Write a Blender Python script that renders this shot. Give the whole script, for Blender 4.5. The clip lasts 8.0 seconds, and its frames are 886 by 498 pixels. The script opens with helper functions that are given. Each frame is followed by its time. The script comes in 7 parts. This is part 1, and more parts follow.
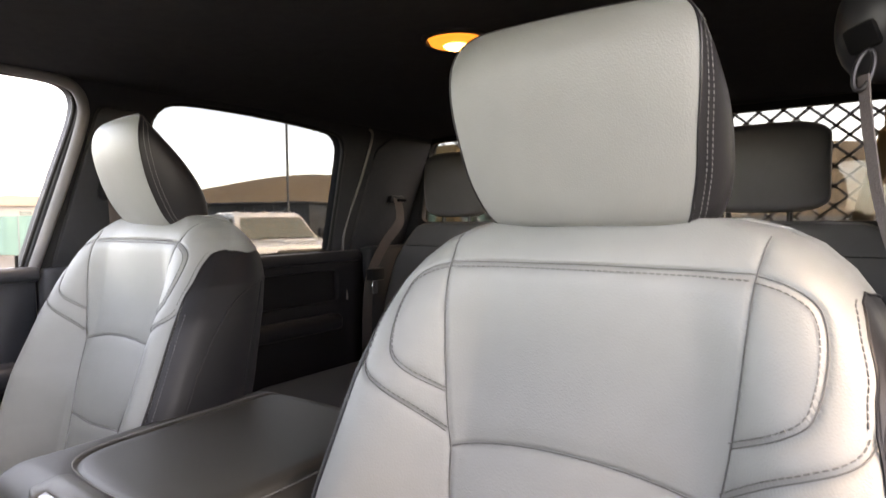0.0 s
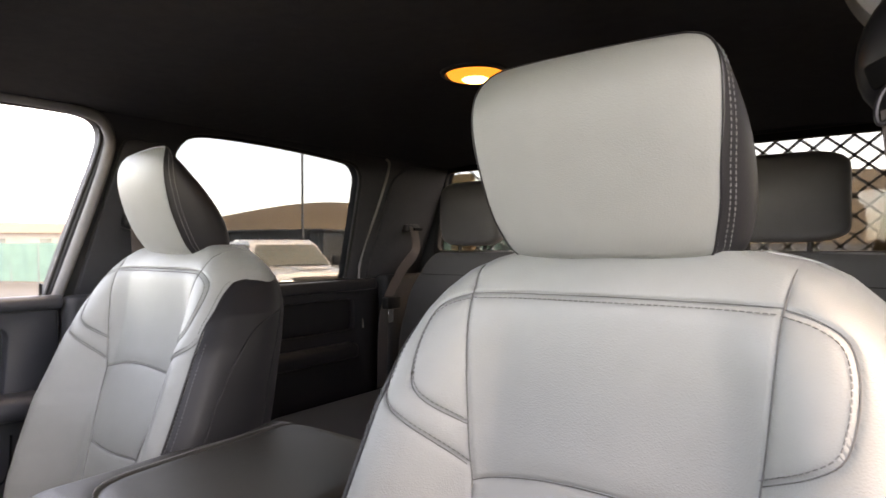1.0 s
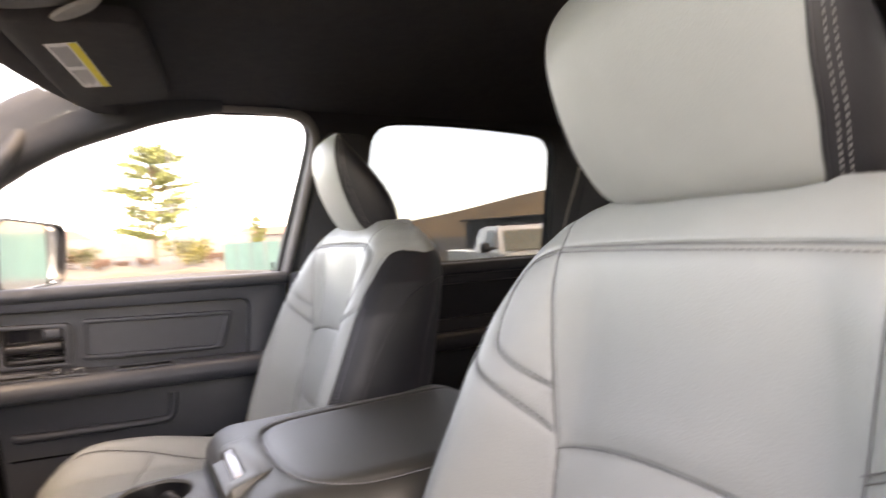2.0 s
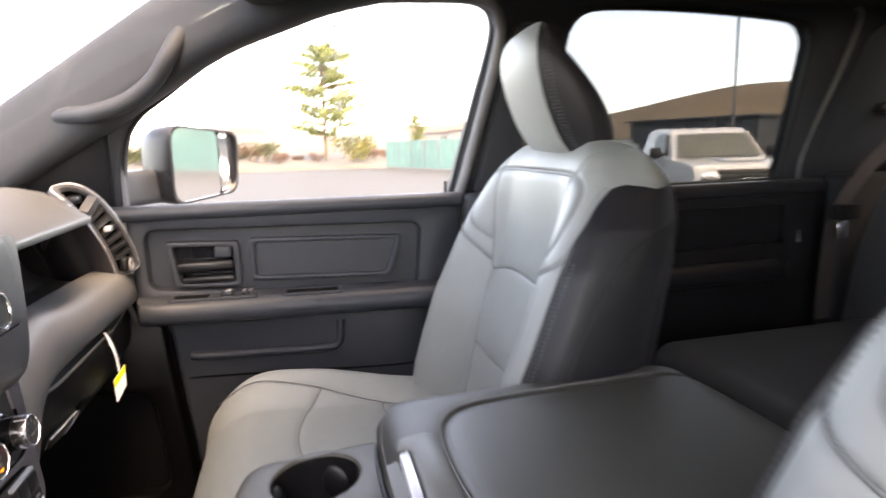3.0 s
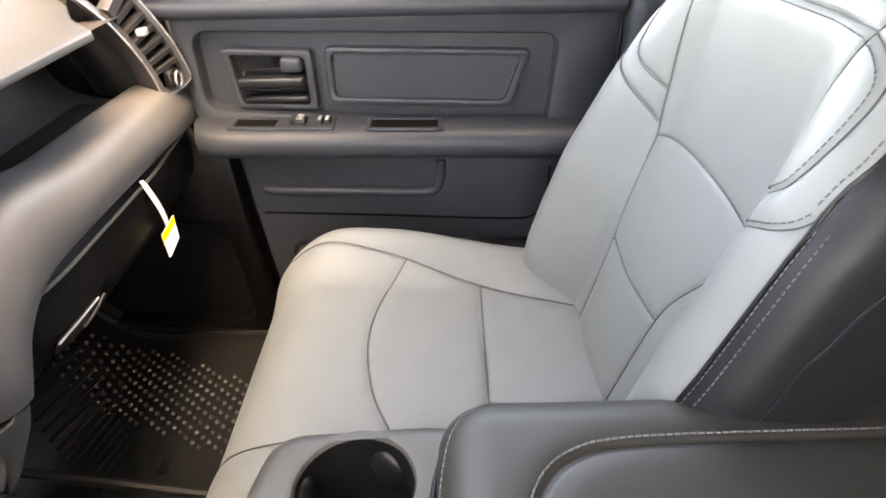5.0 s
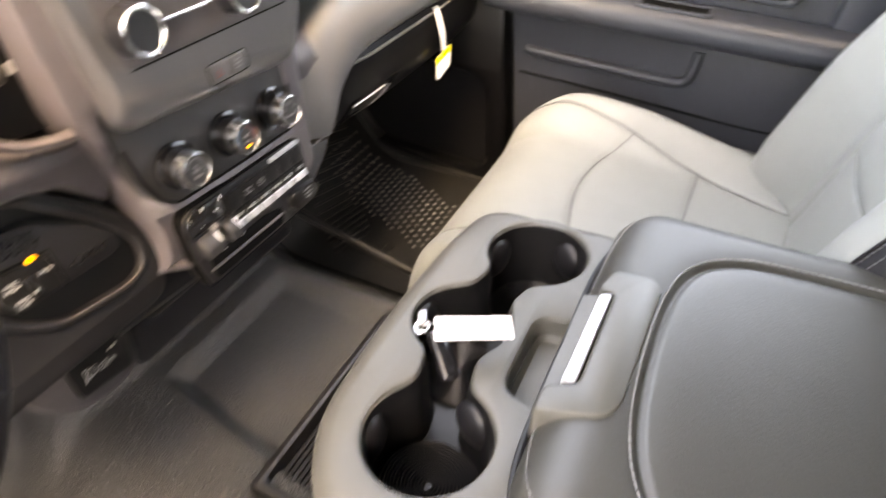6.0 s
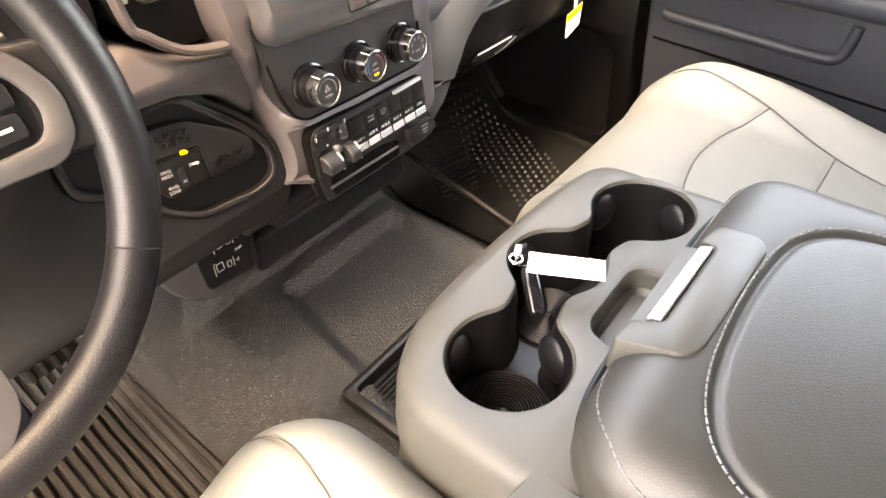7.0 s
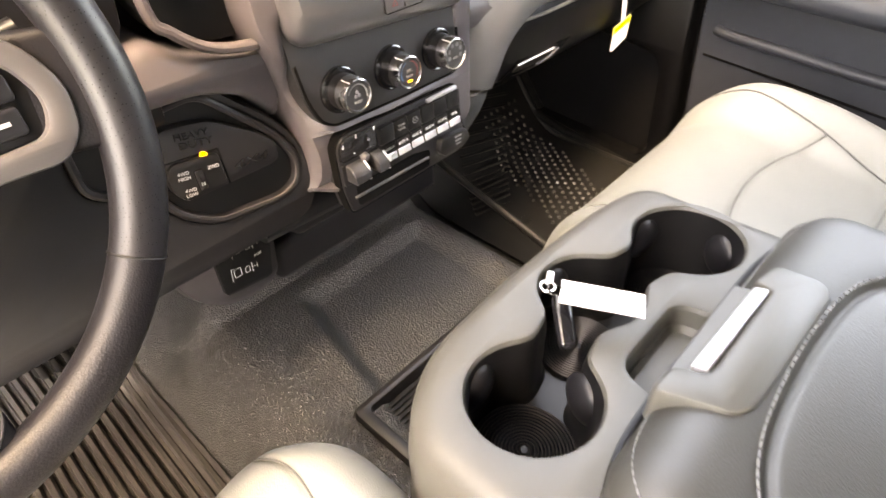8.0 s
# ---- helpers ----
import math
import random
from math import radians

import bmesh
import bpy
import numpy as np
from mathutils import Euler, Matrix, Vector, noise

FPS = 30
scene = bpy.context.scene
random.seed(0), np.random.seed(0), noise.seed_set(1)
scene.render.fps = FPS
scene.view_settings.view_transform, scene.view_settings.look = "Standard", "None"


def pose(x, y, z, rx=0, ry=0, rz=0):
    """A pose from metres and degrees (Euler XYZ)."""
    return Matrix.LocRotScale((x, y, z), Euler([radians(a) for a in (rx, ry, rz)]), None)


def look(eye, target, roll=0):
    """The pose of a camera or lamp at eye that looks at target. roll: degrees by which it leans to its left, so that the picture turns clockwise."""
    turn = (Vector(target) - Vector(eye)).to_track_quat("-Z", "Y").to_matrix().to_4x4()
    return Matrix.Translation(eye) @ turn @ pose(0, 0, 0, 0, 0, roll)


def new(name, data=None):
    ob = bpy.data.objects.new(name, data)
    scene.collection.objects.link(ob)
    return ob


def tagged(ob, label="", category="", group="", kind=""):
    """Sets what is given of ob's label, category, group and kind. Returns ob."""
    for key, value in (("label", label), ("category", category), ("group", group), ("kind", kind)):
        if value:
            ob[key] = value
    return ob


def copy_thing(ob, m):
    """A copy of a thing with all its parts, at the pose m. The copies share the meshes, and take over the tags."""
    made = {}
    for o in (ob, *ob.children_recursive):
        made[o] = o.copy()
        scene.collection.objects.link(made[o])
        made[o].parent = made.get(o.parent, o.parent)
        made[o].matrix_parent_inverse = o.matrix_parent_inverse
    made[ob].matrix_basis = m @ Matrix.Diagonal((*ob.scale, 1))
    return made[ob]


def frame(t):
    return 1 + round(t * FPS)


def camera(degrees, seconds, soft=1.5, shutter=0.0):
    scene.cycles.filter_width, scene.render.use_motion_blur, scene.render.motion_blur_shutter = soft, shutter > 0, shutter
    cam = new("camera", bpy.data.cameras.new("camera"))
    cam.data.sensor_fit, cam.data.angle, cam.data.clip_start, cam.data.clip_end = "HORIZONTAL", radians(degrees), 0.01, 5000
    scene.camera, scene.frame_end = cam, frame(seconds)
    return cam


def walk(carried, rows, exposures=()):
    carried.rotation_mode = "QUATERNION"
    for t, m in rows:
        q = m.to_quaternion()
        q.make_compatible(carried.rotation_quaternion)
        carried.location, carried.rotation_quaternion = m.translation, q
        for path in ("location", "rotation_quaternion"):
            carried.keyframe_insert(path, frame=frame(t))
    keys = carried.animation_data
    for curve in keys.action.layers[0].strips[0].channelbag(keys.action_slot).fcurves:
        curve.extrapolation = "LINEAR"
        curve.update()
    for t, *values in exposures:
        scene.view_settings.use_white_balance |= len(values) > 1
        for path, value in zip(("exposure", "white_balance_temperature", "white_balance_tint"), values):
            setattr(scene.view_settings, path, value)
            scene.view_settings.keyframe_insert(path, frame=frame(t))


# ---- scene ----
cam = camera(73.3, 8.0, shutter=0.5)
PATH = [
    (0, (-0.614, 0.501, 0.969), (0.561, -1.114, 0.862), -0.5),
    (0.5, (-0.608, 0.51, 0.972), (0.57, -1.106, 0.955), -0.2),
    (1, (-0.609, 0.509, 0.973), (0.602, -1.082, 0.959), -0.4),
    (1.5, (-0.649, 0.462, 0.963), (0.811, -0.905, 0.947), -0.8),
    (2, (-0.703, 0.369, 0.940), (1.052, -0.590, 0.897), -3.0),
    (2.2, (-0.693, 0.355, 0.932), (1.131, -0.463, 0.854), -5.5),
    (3.3, (-0.323, 0.338, 1.011), (1.592, 0.039, 0.515), -1.0),
    (3.5, (-0.240, 0.326, 1.030), (1.633, 0.095, 0.368), -1.0),
    (4, (-0.116, 0.271, 1.041), (1.636, 0.145, 0.083), -0.6),
    (4.2, (-0.116, 0.266, 1.038), (1.600, 0.175, 0.015), -0.7),
    (5.3, (-0.124, 0.269, 1.034), (1.512, 0.369, -0.109), -1.3),
    (5.5, (-0.164, 0.267, 1.026), (1.440, 0.514, -0.142), -1.0),
    (6, (-0.275, 0.237, 1.000), (1.110, 0.896, -0.285), 0.8),
    (6.5, (-0.306, 0.214, 0.988), (0.905, 1.093, -0.340), 0.2),
    (7, (-0.306, 0.213, 0.986), (0.844, 1.140, -0.362), -0.9),
    (7.5, (-0.306, 0.212, 0.986), (0.843, 1.142, -0.361), -0.7),
    (8, (-0.280, 0.233, 0.972), (0.820, 1.241, -0.359), 0.0),
]
EXPOSURES = [(0.0, 5.5, 14800, 20), (2.0, 5.55, 15200, 21), (3.5, 5.5, 11600, 16), (4.2, 5.95, 13600, 16), (5.5, 6.3, 13800, 15), (6.0, 6.65, 15000, 15), (7.0, 6.85, 16000, 15), (8.0, 6.9, 16000, 15)]
walk(cam, [(t, look(eye, target, roll)) for t, eye, target, roll in PATH], EXPOSURES)

# ---- daylight ----
world = bpy.data.worlds.new("sky")
scene.world = world
world.use_nodes = True
wn, wl = world.node_tree.nodes, world.node_tree.links
sky = wn.new("ShaderNodeTexSky")
sky.sky_type = "NISHITA"
sky.sun_disc = False
sky.air_density = 0.38
sky.sun_elevation = radians(65)
sky.sun_rotation = radians(236)
sky.dust_density = 1.2
sky.ozone_density = 0.5
wn["Background"].inputs["Strength"].default_value = 0.15
wl.new(sky.outputs["Color"], wn["Background"].inputs["Color"])
sun = new("sun", bpy.data.lights.new("sun", "SUN"))
sun.data.energy = 0.10
sun.data.angle = radians(55)
sun.data.color = (0.96, 0.98, 1.0)
SUN_FROM = Vector((-0.350, -0.236, 0.906))
sun.matrix_world = look(SUN_FROM * 50, (0, 0, 0))


# ---- materials ----
def material(name, color, rough=0.6, metal=0.0, vary=0.12, grain=0.0, scale=60.0, bump=0.0, bump_scale=400.0, coat=0.0, spec=0.5, deep=0.0006):
    """A surface with two scales of variation in colour and roughness and a fine relief."""
    m = bpy.data.materials.new(name)
    m.use_nodes = True
    n, l = m.node_tree.nodes, m.node_tree.links
    b = n["Principled BSDF"]
    b.inputs["Roughness"].default_value = rough
    b.inputs["Metallic"].default_value = metal
    b.inputs["Specular IOR Level"].default_value = spec
    b.inputs["Coat Weight"].default_value = coat
    co = n.new("ShaderNodeTexCoord")
    big = n.new("ShaderNodeTexNoise")
    big.inputs["Scale"].default_value = scale * 0.1
    big.inputs["Detail"].default_value = 5
    fine = n.new("ShaderNodeTexNoise")
    fine.inputs["Scale"].default_value = scale
    fine.inputs["Detail"].default_value = 4
    l.new(co.outputs["Object"], big.inputs["Vector"])
    l.new(co.outputs["Object"], fine.inputs["Vector"])
    add = n.new("ShaderNodeMath")
    add.operation = "MULTIPLY_ADD"
    add.inputs[1].default_value = 0.5
    l.new(fine.outputs["Fac"], add.inputs[0])
    half = n.new("ShaderNodeMath")
    half.operation = "MULTIPLY"
    half.inputs[1].default_value = 0.5
    l.new(big.outputs["Fac"], half.inputs[0])
    l.new(half.outputs[0], add.inputs[2])
    ramp = n.new("ShaderNodeValToRGB")
    lo, hi = 1 - vary, 1 + vary
    ramp.color_ramp.elements[0].position, ramp.color_ramp.elements[1].position = 0.3, 0.7
    ramp.color_ramp.elements[0].color = (*[c * lo for c in color], 1)
    ramp.color_ramp.elements[1].color = (*[min(1, c * hi) for c in color], 1)
    l.new(add.outputs[0], ramp.inputs["Fac"])
    l.new(ramp.outputs["Color"], b.inputs["Base Color"])
    rr = n.new("ShaderNodeMapRange")
    rr.inputs["To Min"].default_value, rr.inputs["To Max"].default_value = max(0.02, rough - 0.08), min(1, rough + 0.08)
    l.new(big.outputs["Fac"], rr.inputs["Value"])
    l.new(rr.outputs[0], b.inputs["Roughness"])
    if bump:
        v = n.new("ShaderNodeTexVoronoi")
        v.feature = "SMOOTH_F1"
        v.inputs["Scale"].default_value = bump_scale
        l.new(co.outputs["Object"], v.inputs["Vector"])
        bp = n.new("ShaderNodeBump")
        bp.inputs["Strength"].default_value = bump
        bp.inputs["Distance"].default_value = deep
        l.new(v.outputs["Distance"], bp.inputs["Height"])
        l.new(bp.outputs["Normal"], b.inputs["Normal"])
    return m


def glow(name, color, strength):
    m = bpy.data.materials.new(name)
    m.use_nodes = True
    b = m.node_tree.nodes["Principled BSDF"]
    b.inputs["Base Color"].default_value = (*color, 1)
    b.inputs["Emission Color"].default_value = (*color, 1)
    b.inputs["Emission Strength"].default_value = strength
    return m


def glass_material(name, tint, rough=0.0, body=0.0):
    """Thin clear sheet: mostly lets light through, with a mirror-like gloss."""
    m = bpy.data.materials.new(name)
    m.use_nodes = True
    n, l = m.node_tree.nodes, m.node_tree.links
    n.remove(n["Principled BSDF"])
    tr, gl, mix, fr = n.new("ShaderNodeBsdfTransparent"), n.new("ShaderNodeBsdfGlossy"), n.new("ShaderNodeMixShader"), n.new("ShaderNodeLayerWeight")
    steep, share = n.new("ShaderNodeMath"), n.new("ShaderNodeMath")
    tr.inputs["Color"].default_value = (*tint, 1)
    gl.inputs["Roughness"].default_value = rough
    fr.inputs["Blend"].default_value = 0.5
    steep.operation, share.operation = "POWER", "MULTIPLY_ADD"
    steep.inputs[1].default_value = 4.0
    share.inputs[1].default_value, share.inputs[2].default_value = 0.5, 0.025
    l.new(fr.outputs["Facing"], steep.inputs[0])
    l.new(steep.outputs[0], share.inputs[0])
    l.new(share.outputs[0], mix.inputs[0])
    l.new(tr.outputs[0], mix.inputs[1])
    l.new(gl.outputs[0], mix.inputs[2])
    l.new(mix.outputs[0], n["Material Output"].inputs["Surface"])
    return m


def dusty(m, color, scale, low, high, rough=0.8):
    """Lays smeared dust of another colour over a material, in patches of its own shape."""
    n, l = m.node_tree.nodes, m.node_tree.links
    b = n["Principled BSDF"]
    co = n.new("ShaderNodeTexCoord")
    mp = n.new("ShaderNodeMapping")
    mp.inputs["Scale"].default_value = (1.0, 0.45, 1.0)
    no = n.new("ShaderNodeTexNoise")
    no.inputs["Scale"].default_value, no.inputs["Detail"].default_value, no.inputs["Distortion"].default_value = scale, 9, 1.2
    rp = n.new("ShaderNodeMapRange")
    rp.inputs["From Min"].default_value, rp.inputs["From Max"].default_value = low, high
    mix = n.new("ShaderNodeMix")
    mix.data_type = "RGBA"
    mix.inputs["B"].default_value = (*color, 1)
    old = b.inputs["Base Color"].links[0].from_socket
    l.new(co.outputs["Object"], mp.inputs["Vector"])
    l.new(mp.outputs[0], no.inputs["Vector"])
    l.new(no.outputs["Fac"], rp.inputs["Value"])
    l.new(rp.outputs[0], mix.inputs["Factor"])
    l.new(old, mix.inputs["A"])
    l.new(mix.outputs["Result"], b.inputs["Base Color"])
    return m


def perforated(m, scale):
    """Rows of fine holes in leather."""
    n, l = m.node_tree.nodes, m.node_tree.links
    b = n["Principled BSDF"]
    v = n.new("ShaderNodeTexVoronoi")
    v.inputs["Scale"].default_value, v.inputs["Randomness"].default_value = scale, 0.25
    co = n.new("ShaderNodeTexCoord")
    l.new(co.outputs["Object"], v.inputs["Vector"])
    rp = n.new("ShaderNodeMapRange")
    rp.inputs["From Min"].default_value, rp.inputs["From Max"].default_value = 0.12, 0.22
    rp.inputs["To Max"].default_value = 0.34
    l.new(rp.outputs[0], b.inputs["Specular IOR Level"])
    l.new(v.outputs["Distance"], rp.inputs["Value"])
    bp = n.new("ShaderNodeBump")
    bp.inputs["Strength"].default_value, bp.inputs["Distance"].default_value = 0.5, 0.0006
    l.new(rp.outputs[0], bp.inputs["Height"])
    l.new(bp.outputs["Normal"], b.inputs["Normal"])
    return m


VINYL = material("light_grey_vinyl", (0.168, 0.174, 0.164), 0.47, vary=0.05, scale=30, bump=0.30, bump_scale=750, spec=0.4)
VINYL_DARK = material("charcoal_vinyl", (0.0090, 0.0090, 0.0104), 0.42, vary=0.1, scale=30, bump=0.14, bump_scale=1100, spec=0.24)
VINYL_MID = material("mid_grey_vinyl", (0.0288, 0.0275, 0.0232), 0.47, vary=0.06, scale=30, bump=0.26, bump_scale=950, spec=0.6, deep=0.0006)
STITCH_LID = material("grey_lid_thread", (0.14, 0.14, 0.136), 0.8)
STITCH_DARK = material("dark_thread", (0.085, 0.085, 0.085), 0.8)
SEAM = material("seam_vinyl", (0.07, 0.07, 0.068), 0.7)
PLASTIC = material("black_moulded_plastic", (0.0084, 0.0084, 0.0099), 0.36, vary=0.15, scale=40, bump=0.14, bump_scale=1800, spec=0.32)
PLASTIC_DOOR = material("charcoal_moulded_plastic", (0.0252, 0.0278, 0.0336), 0.45, vary=0.1, scale=40, bump=0.16, bump_scale=1500, spec=0.28)
PLASTIC_GREY = material("dark_grey_moulded_plastic", (0.0600, 0.0580, 0.0510), 0.45, vary=0.08, scale=40, bump=0.16, bump_scale=1500)
PAD_GREY = material("grained_grey_dash_pad", (0.042, 0.0415, 0.0405), 0.45, vary=0.08, scale=40, bump=0.2, bump_scale=1300)
PLASTIC_SOFT = material("smooth_black_plastic", (0.006, 0.006, 0.0065), 0.34, vary=0.15, scale=40, spec=0.25)
# lining blackened to carry the shade of footwells and recesses
SHADE_BLACK = material("shade_black_lining", (0.0045, 0.0045, 0.0048), 0.9, vary=0.2, scale=60, spec=0.06)
# black plastic darkened further, footwell shade included in the colour
KICK_SHADED = material("shaded_kick_plastic", (0.0028, 0.0028, 0.0031), 0.40, vary=0.2, scale=60, spec=0.10)
KNEE = material("brown_black_plastic", (0.0090, 0.0075, 0.0081), 0.5, vary=0.12, scale=40, spec=0.14)
# near-black that puts the shade of gaps and pockets into the colour
GAP_SHADE = material("gap_shade_black", (0.003, 0.003, 0.003), 0.9, spec=0.05)
BLOCK_GREY = material("grey_brown_moulded_plastic", (0.0405, 0.0367, 0.0394), 0.45, vary=0.1, scale=40, bump=0.16, bump_scale=1500, spec=0.3)
RADIO_GREY = material("warm_grey_moulded_plastic", (0.0486, 0.0467, 0.0486), 0.40, vary=0.08, scale=40, bump=0.16, bump_scale=1500)
WHEEL_TRIM = material("satin_grey_wheel_trim", (0.0700, 0.0651, 0.0651), 0.34, metal=0.25, vary=0.06, scale=80)
VINYL_REAR = material("dark_grey_rear_vinyl", (0.0600, 0.0600, 0.0616), 0.45, vary=0.08, scale=30, bump=0.2, bump_scale=1000, spec=0.35)
CLIMATE_GREY = material("charcoal_panel_plastic", (0.0203, 0.0200, 0.0213), 0.36, vary=0.08, scale=40, bump=0.12, bump_scale=1500, spec=0.45)
DIAL = material("charcoal_dial_plastic", (0.0175, 0.0175, 0.0185), 0.42, vary=0.06, scale=60)
DIAL_PRINT = material("dim_grey_print", (0.11, 0.11, 0.112), 0.5)
GLOSS_BLACK = material("gloss_black_plastic", (0.008, 0.008, 0.009), 0.1, vary=0.2)
TAUPE = material("taupe_satin_trim", (0.0756, 0.0675, 0.0736), 0.36, metal=0.2, vary=0.06, scale=80)
HEADLINER = material("black_headliner_fabric", (0.0469, 0.0469, 0.0510), 0.95, vary=0.2, scale=500, bump=0.5, bump_scale=1500, spec=0.1)
DASH_GREY = material("grey_dash_skin", (0.0852, 0.0845, 0.0845), 0.45, vary=0.08, scale=40, bump=0.3, bump_scale=900)
TRIM_GREY = material("grey_pillar_trim", (0.16, 0.16, 0.165), 0.6, vary=0.08, bump=0.2, bump_scale=1200)
PILLAR = material("dark_pillar_trim", (0.0286, 0.0308, 0.0352), 0.6, vary=0.1, bump=0.1, bump_scale=1400, spec=0.2)
LEATHER = material("black_wheel_leather", (0.0055, 0.0050, 0.0064), 0.42, vary=0.1, scale=40, bump=0.35, bump_scale=900, spec=0.26, deep=0.0005)
LEATHER_HOLED = perforated(material("perforated_black_leather", (0.0058, 0.0053, 0.0067), 0.42, vary=0.1, scale=40), 520.0)
RUBBER = material("black_rubber", (0.010, 0.010, 0.010), 0.45, vary=0.2, scale=50, spec=0.22)
# mat rubber with the studs' glints put in as a paler base colour
STUD_GLINT = material("stud_glint_rubber", (0.0840, 0.0840, 0.0840), 0.22, vary=0.3, scale=50, spec=0.9)
FLOOR_VINYL = material("black_floor_vinyl", (0.0026, 0.0026, 0.0028), 0.33, vary=0.3, scale=25, bump=1.0, bump_scale=600, deep=0.0024, spec=1.0)
dusty(FLOOR_VINYL, (0.020, 0.019, 0.0185), 16.0, 0.60, 0.84)
MAT_DUSTY = dusty(material("dusty_ribbed_rubber", (0.0175, 0.0162, 0.0162), 0.5, vary=0.3, scale=50), (0.040, 0.0375, 0.0360), 14.0, 0.52, 0.82)
CHROME = material("satin_chrome", (0.75, 0.75, 0.76), 0.16, metal=1.0, vary=0.04)
SILVER = material("bright_silver_plastic", (0.55, 0.55, 0.56), 0.28, metal=0.6, vary=0.03)
WHITE = material("white_card", (0.85, 0.85, 0.84), 0.5, vary=0.03)
YELLOW = material("yellow_print", (0.80, 0.68, 0.02), 0.5, vary=0.05)
INK = material("dark_print", (0.03, 0.03, 0.03), 0.6)
PRINT = material("white_print", (0.34, 0.34, 0.34), 0.5)
RED = material("red_print", (0.13, 0.02, 0.02), 0.5)
BLUE = material("blue_print", (0.03, 0.09, 0.16), 0.5)
BELT = material("brown_grey_webbing", (0.075, 0.062, 0.060), 0.8, vary=0.15, scale=300, bump=0.6, bump_scale=700)
BODY_PAINT = material("white_truck_paint", (0.5580, 0.5670, 0.5760), 0.25, coat=0.5, vary=0.03)
GLASS = glass_material("window_glass", (0.96, 0.975, 0.97))
GLASS_TINTED = glass_material("privacy_glass", (0.29, 0.30, 0.295))
GLASS_DARK = material("dark_vehicle_glass", (0.040, 0.056, 0.060), 0.08, vary=0.5, scale=14, spec=0.35)
VENT_TRIM = material("satin_taupe_vent_bezel", (0.050, 0.048, 0.049), 0.35, metal=0.2, vary=0.06, scale=80)
MIRROR = material("mirror_glass", (0.9, 0.9, 0.9), 0.02, metal=1.0, vary=0.01)
AMBER = glow("amber_light", (1.0, 0.36, 0.03), 0.035)
DOME = glow("warm_dome_light", (0.75, 0.27, 0.06), 0.045)
DOME_CORE = glow("bright_dome_bulb", (1.0, 0.62, 0.28), 0.30)
STEEL_WHITE = material("galvanised_mesh_steel", (0.42, 0.43, 0.44), 0.5, metal=0.3, vary=0.15)
STEEL_TAN = material("tan_painted_steel", (0.33, 0.20, 0.08), 0.6, vary=0.2)
ASPHALT = material("old_grey_asphalt", (0.0108, 0.0102, 0.0100), 0.9, vary=0.3, scale=3.0, bump=0.6, bump_scale=60)
DIRT = material("tan_dirt", (0.0539, 0.0444, 0.0351), 0.95, vary=0.25, scale=2.0)
HILL = material("dry_brown_hill", (0.098, 0.070, 0.043), 1.0, vary=0.55, scale=0.12)
NEEDLES = material("pine_needles", (0.1260, 0.1428, 0.0462), 0.8, vary=0.35, scale=4)
BARK = material("pine_bark", (0.16, 0.10, 0.06), 0.9, vary=0.3, scale=8)
SHRUB = material("shrub_leaves", (0.0433, 0.0491, 0.0173), 0.9, vary=0.4, scale=3)
SHRUB_RED = material("rust_shrub_leaves", (0.0748, 0.0374, 0.0238), 0.9, vary=0.4, scale=3)
SHRUB_YELLOW = material("yellow_bush_leaves", (0.085, 0.075, 0.018), 0.9, vary=0.4, scale=3)
FENCE_GREEN = material("green_fence_screen", (0.0840, 0.1536, 0.1248), 0.8, vary=0.2, scale=2)
STUCCO = material("pale_stucco", (0.1500, 0.1344, 0.1224), 0.9, vary=0.08, scale=2)
ROOF_BROWN = material("brown_roof_shingle", (0.085, 0.048, 0.036), 0.9, vary=0.2, scale=3)
WALL_DARK = material("dark_grey_cladding", (0.06, 0.065, 0.07), 0.7, vary=0.2, scale=2)
POLE = material("grey_pole_steel", (0.12, 0.12, 0.12), 0.6, metal=0.3)


# ---- building helpers ----
from mathutils.geometry import tessellate_polygon


def finish(bm, name, mat, smooth=40.0):
    bmesh.ops.recalc_face_normals(bm, faces=bm.faces)
    me = bpy.data.meshes.new(name)
    bm.to_mesh(me)
    bm.free()
    return dress(me, mat, smooth)


def dress(me, mat, smooth=40.0):
    for m in mat if isinstance(mat, (list, tuple)) else (mat,):
        me.materials.append(m)
    if smooth:
        me.shade_smooth()
        me.set_sharp_from_angle(angle=radians(smooth))
    return me


def part(name, bm, mat, parent=None, label="", smooth=40.0):
    """Links a bmesh, or mesh data, as one mesh object, under a thing or a part."""
    me = finish(bm, name, mat, smooth) if isinstance(bm, bmesh.types.BMesh) else bm
    ob = new(name, me)
    if parent is not None:
        ob.parent = parent
    return tagged(ob, label)


def thing(name, label, category, group="", kind="", at=None):
    ob = new(name)
    ob.empty_display_size = 0.05
    if at is not None:
        ob.matrix_world = at
    return tagged(ob, label, category, group, kind)


def setting(name, bm, mat, label, category, smooth=40.0):
    return tagged(part(name, bm, mat, None, "", smooth), label, category, "", "structure")


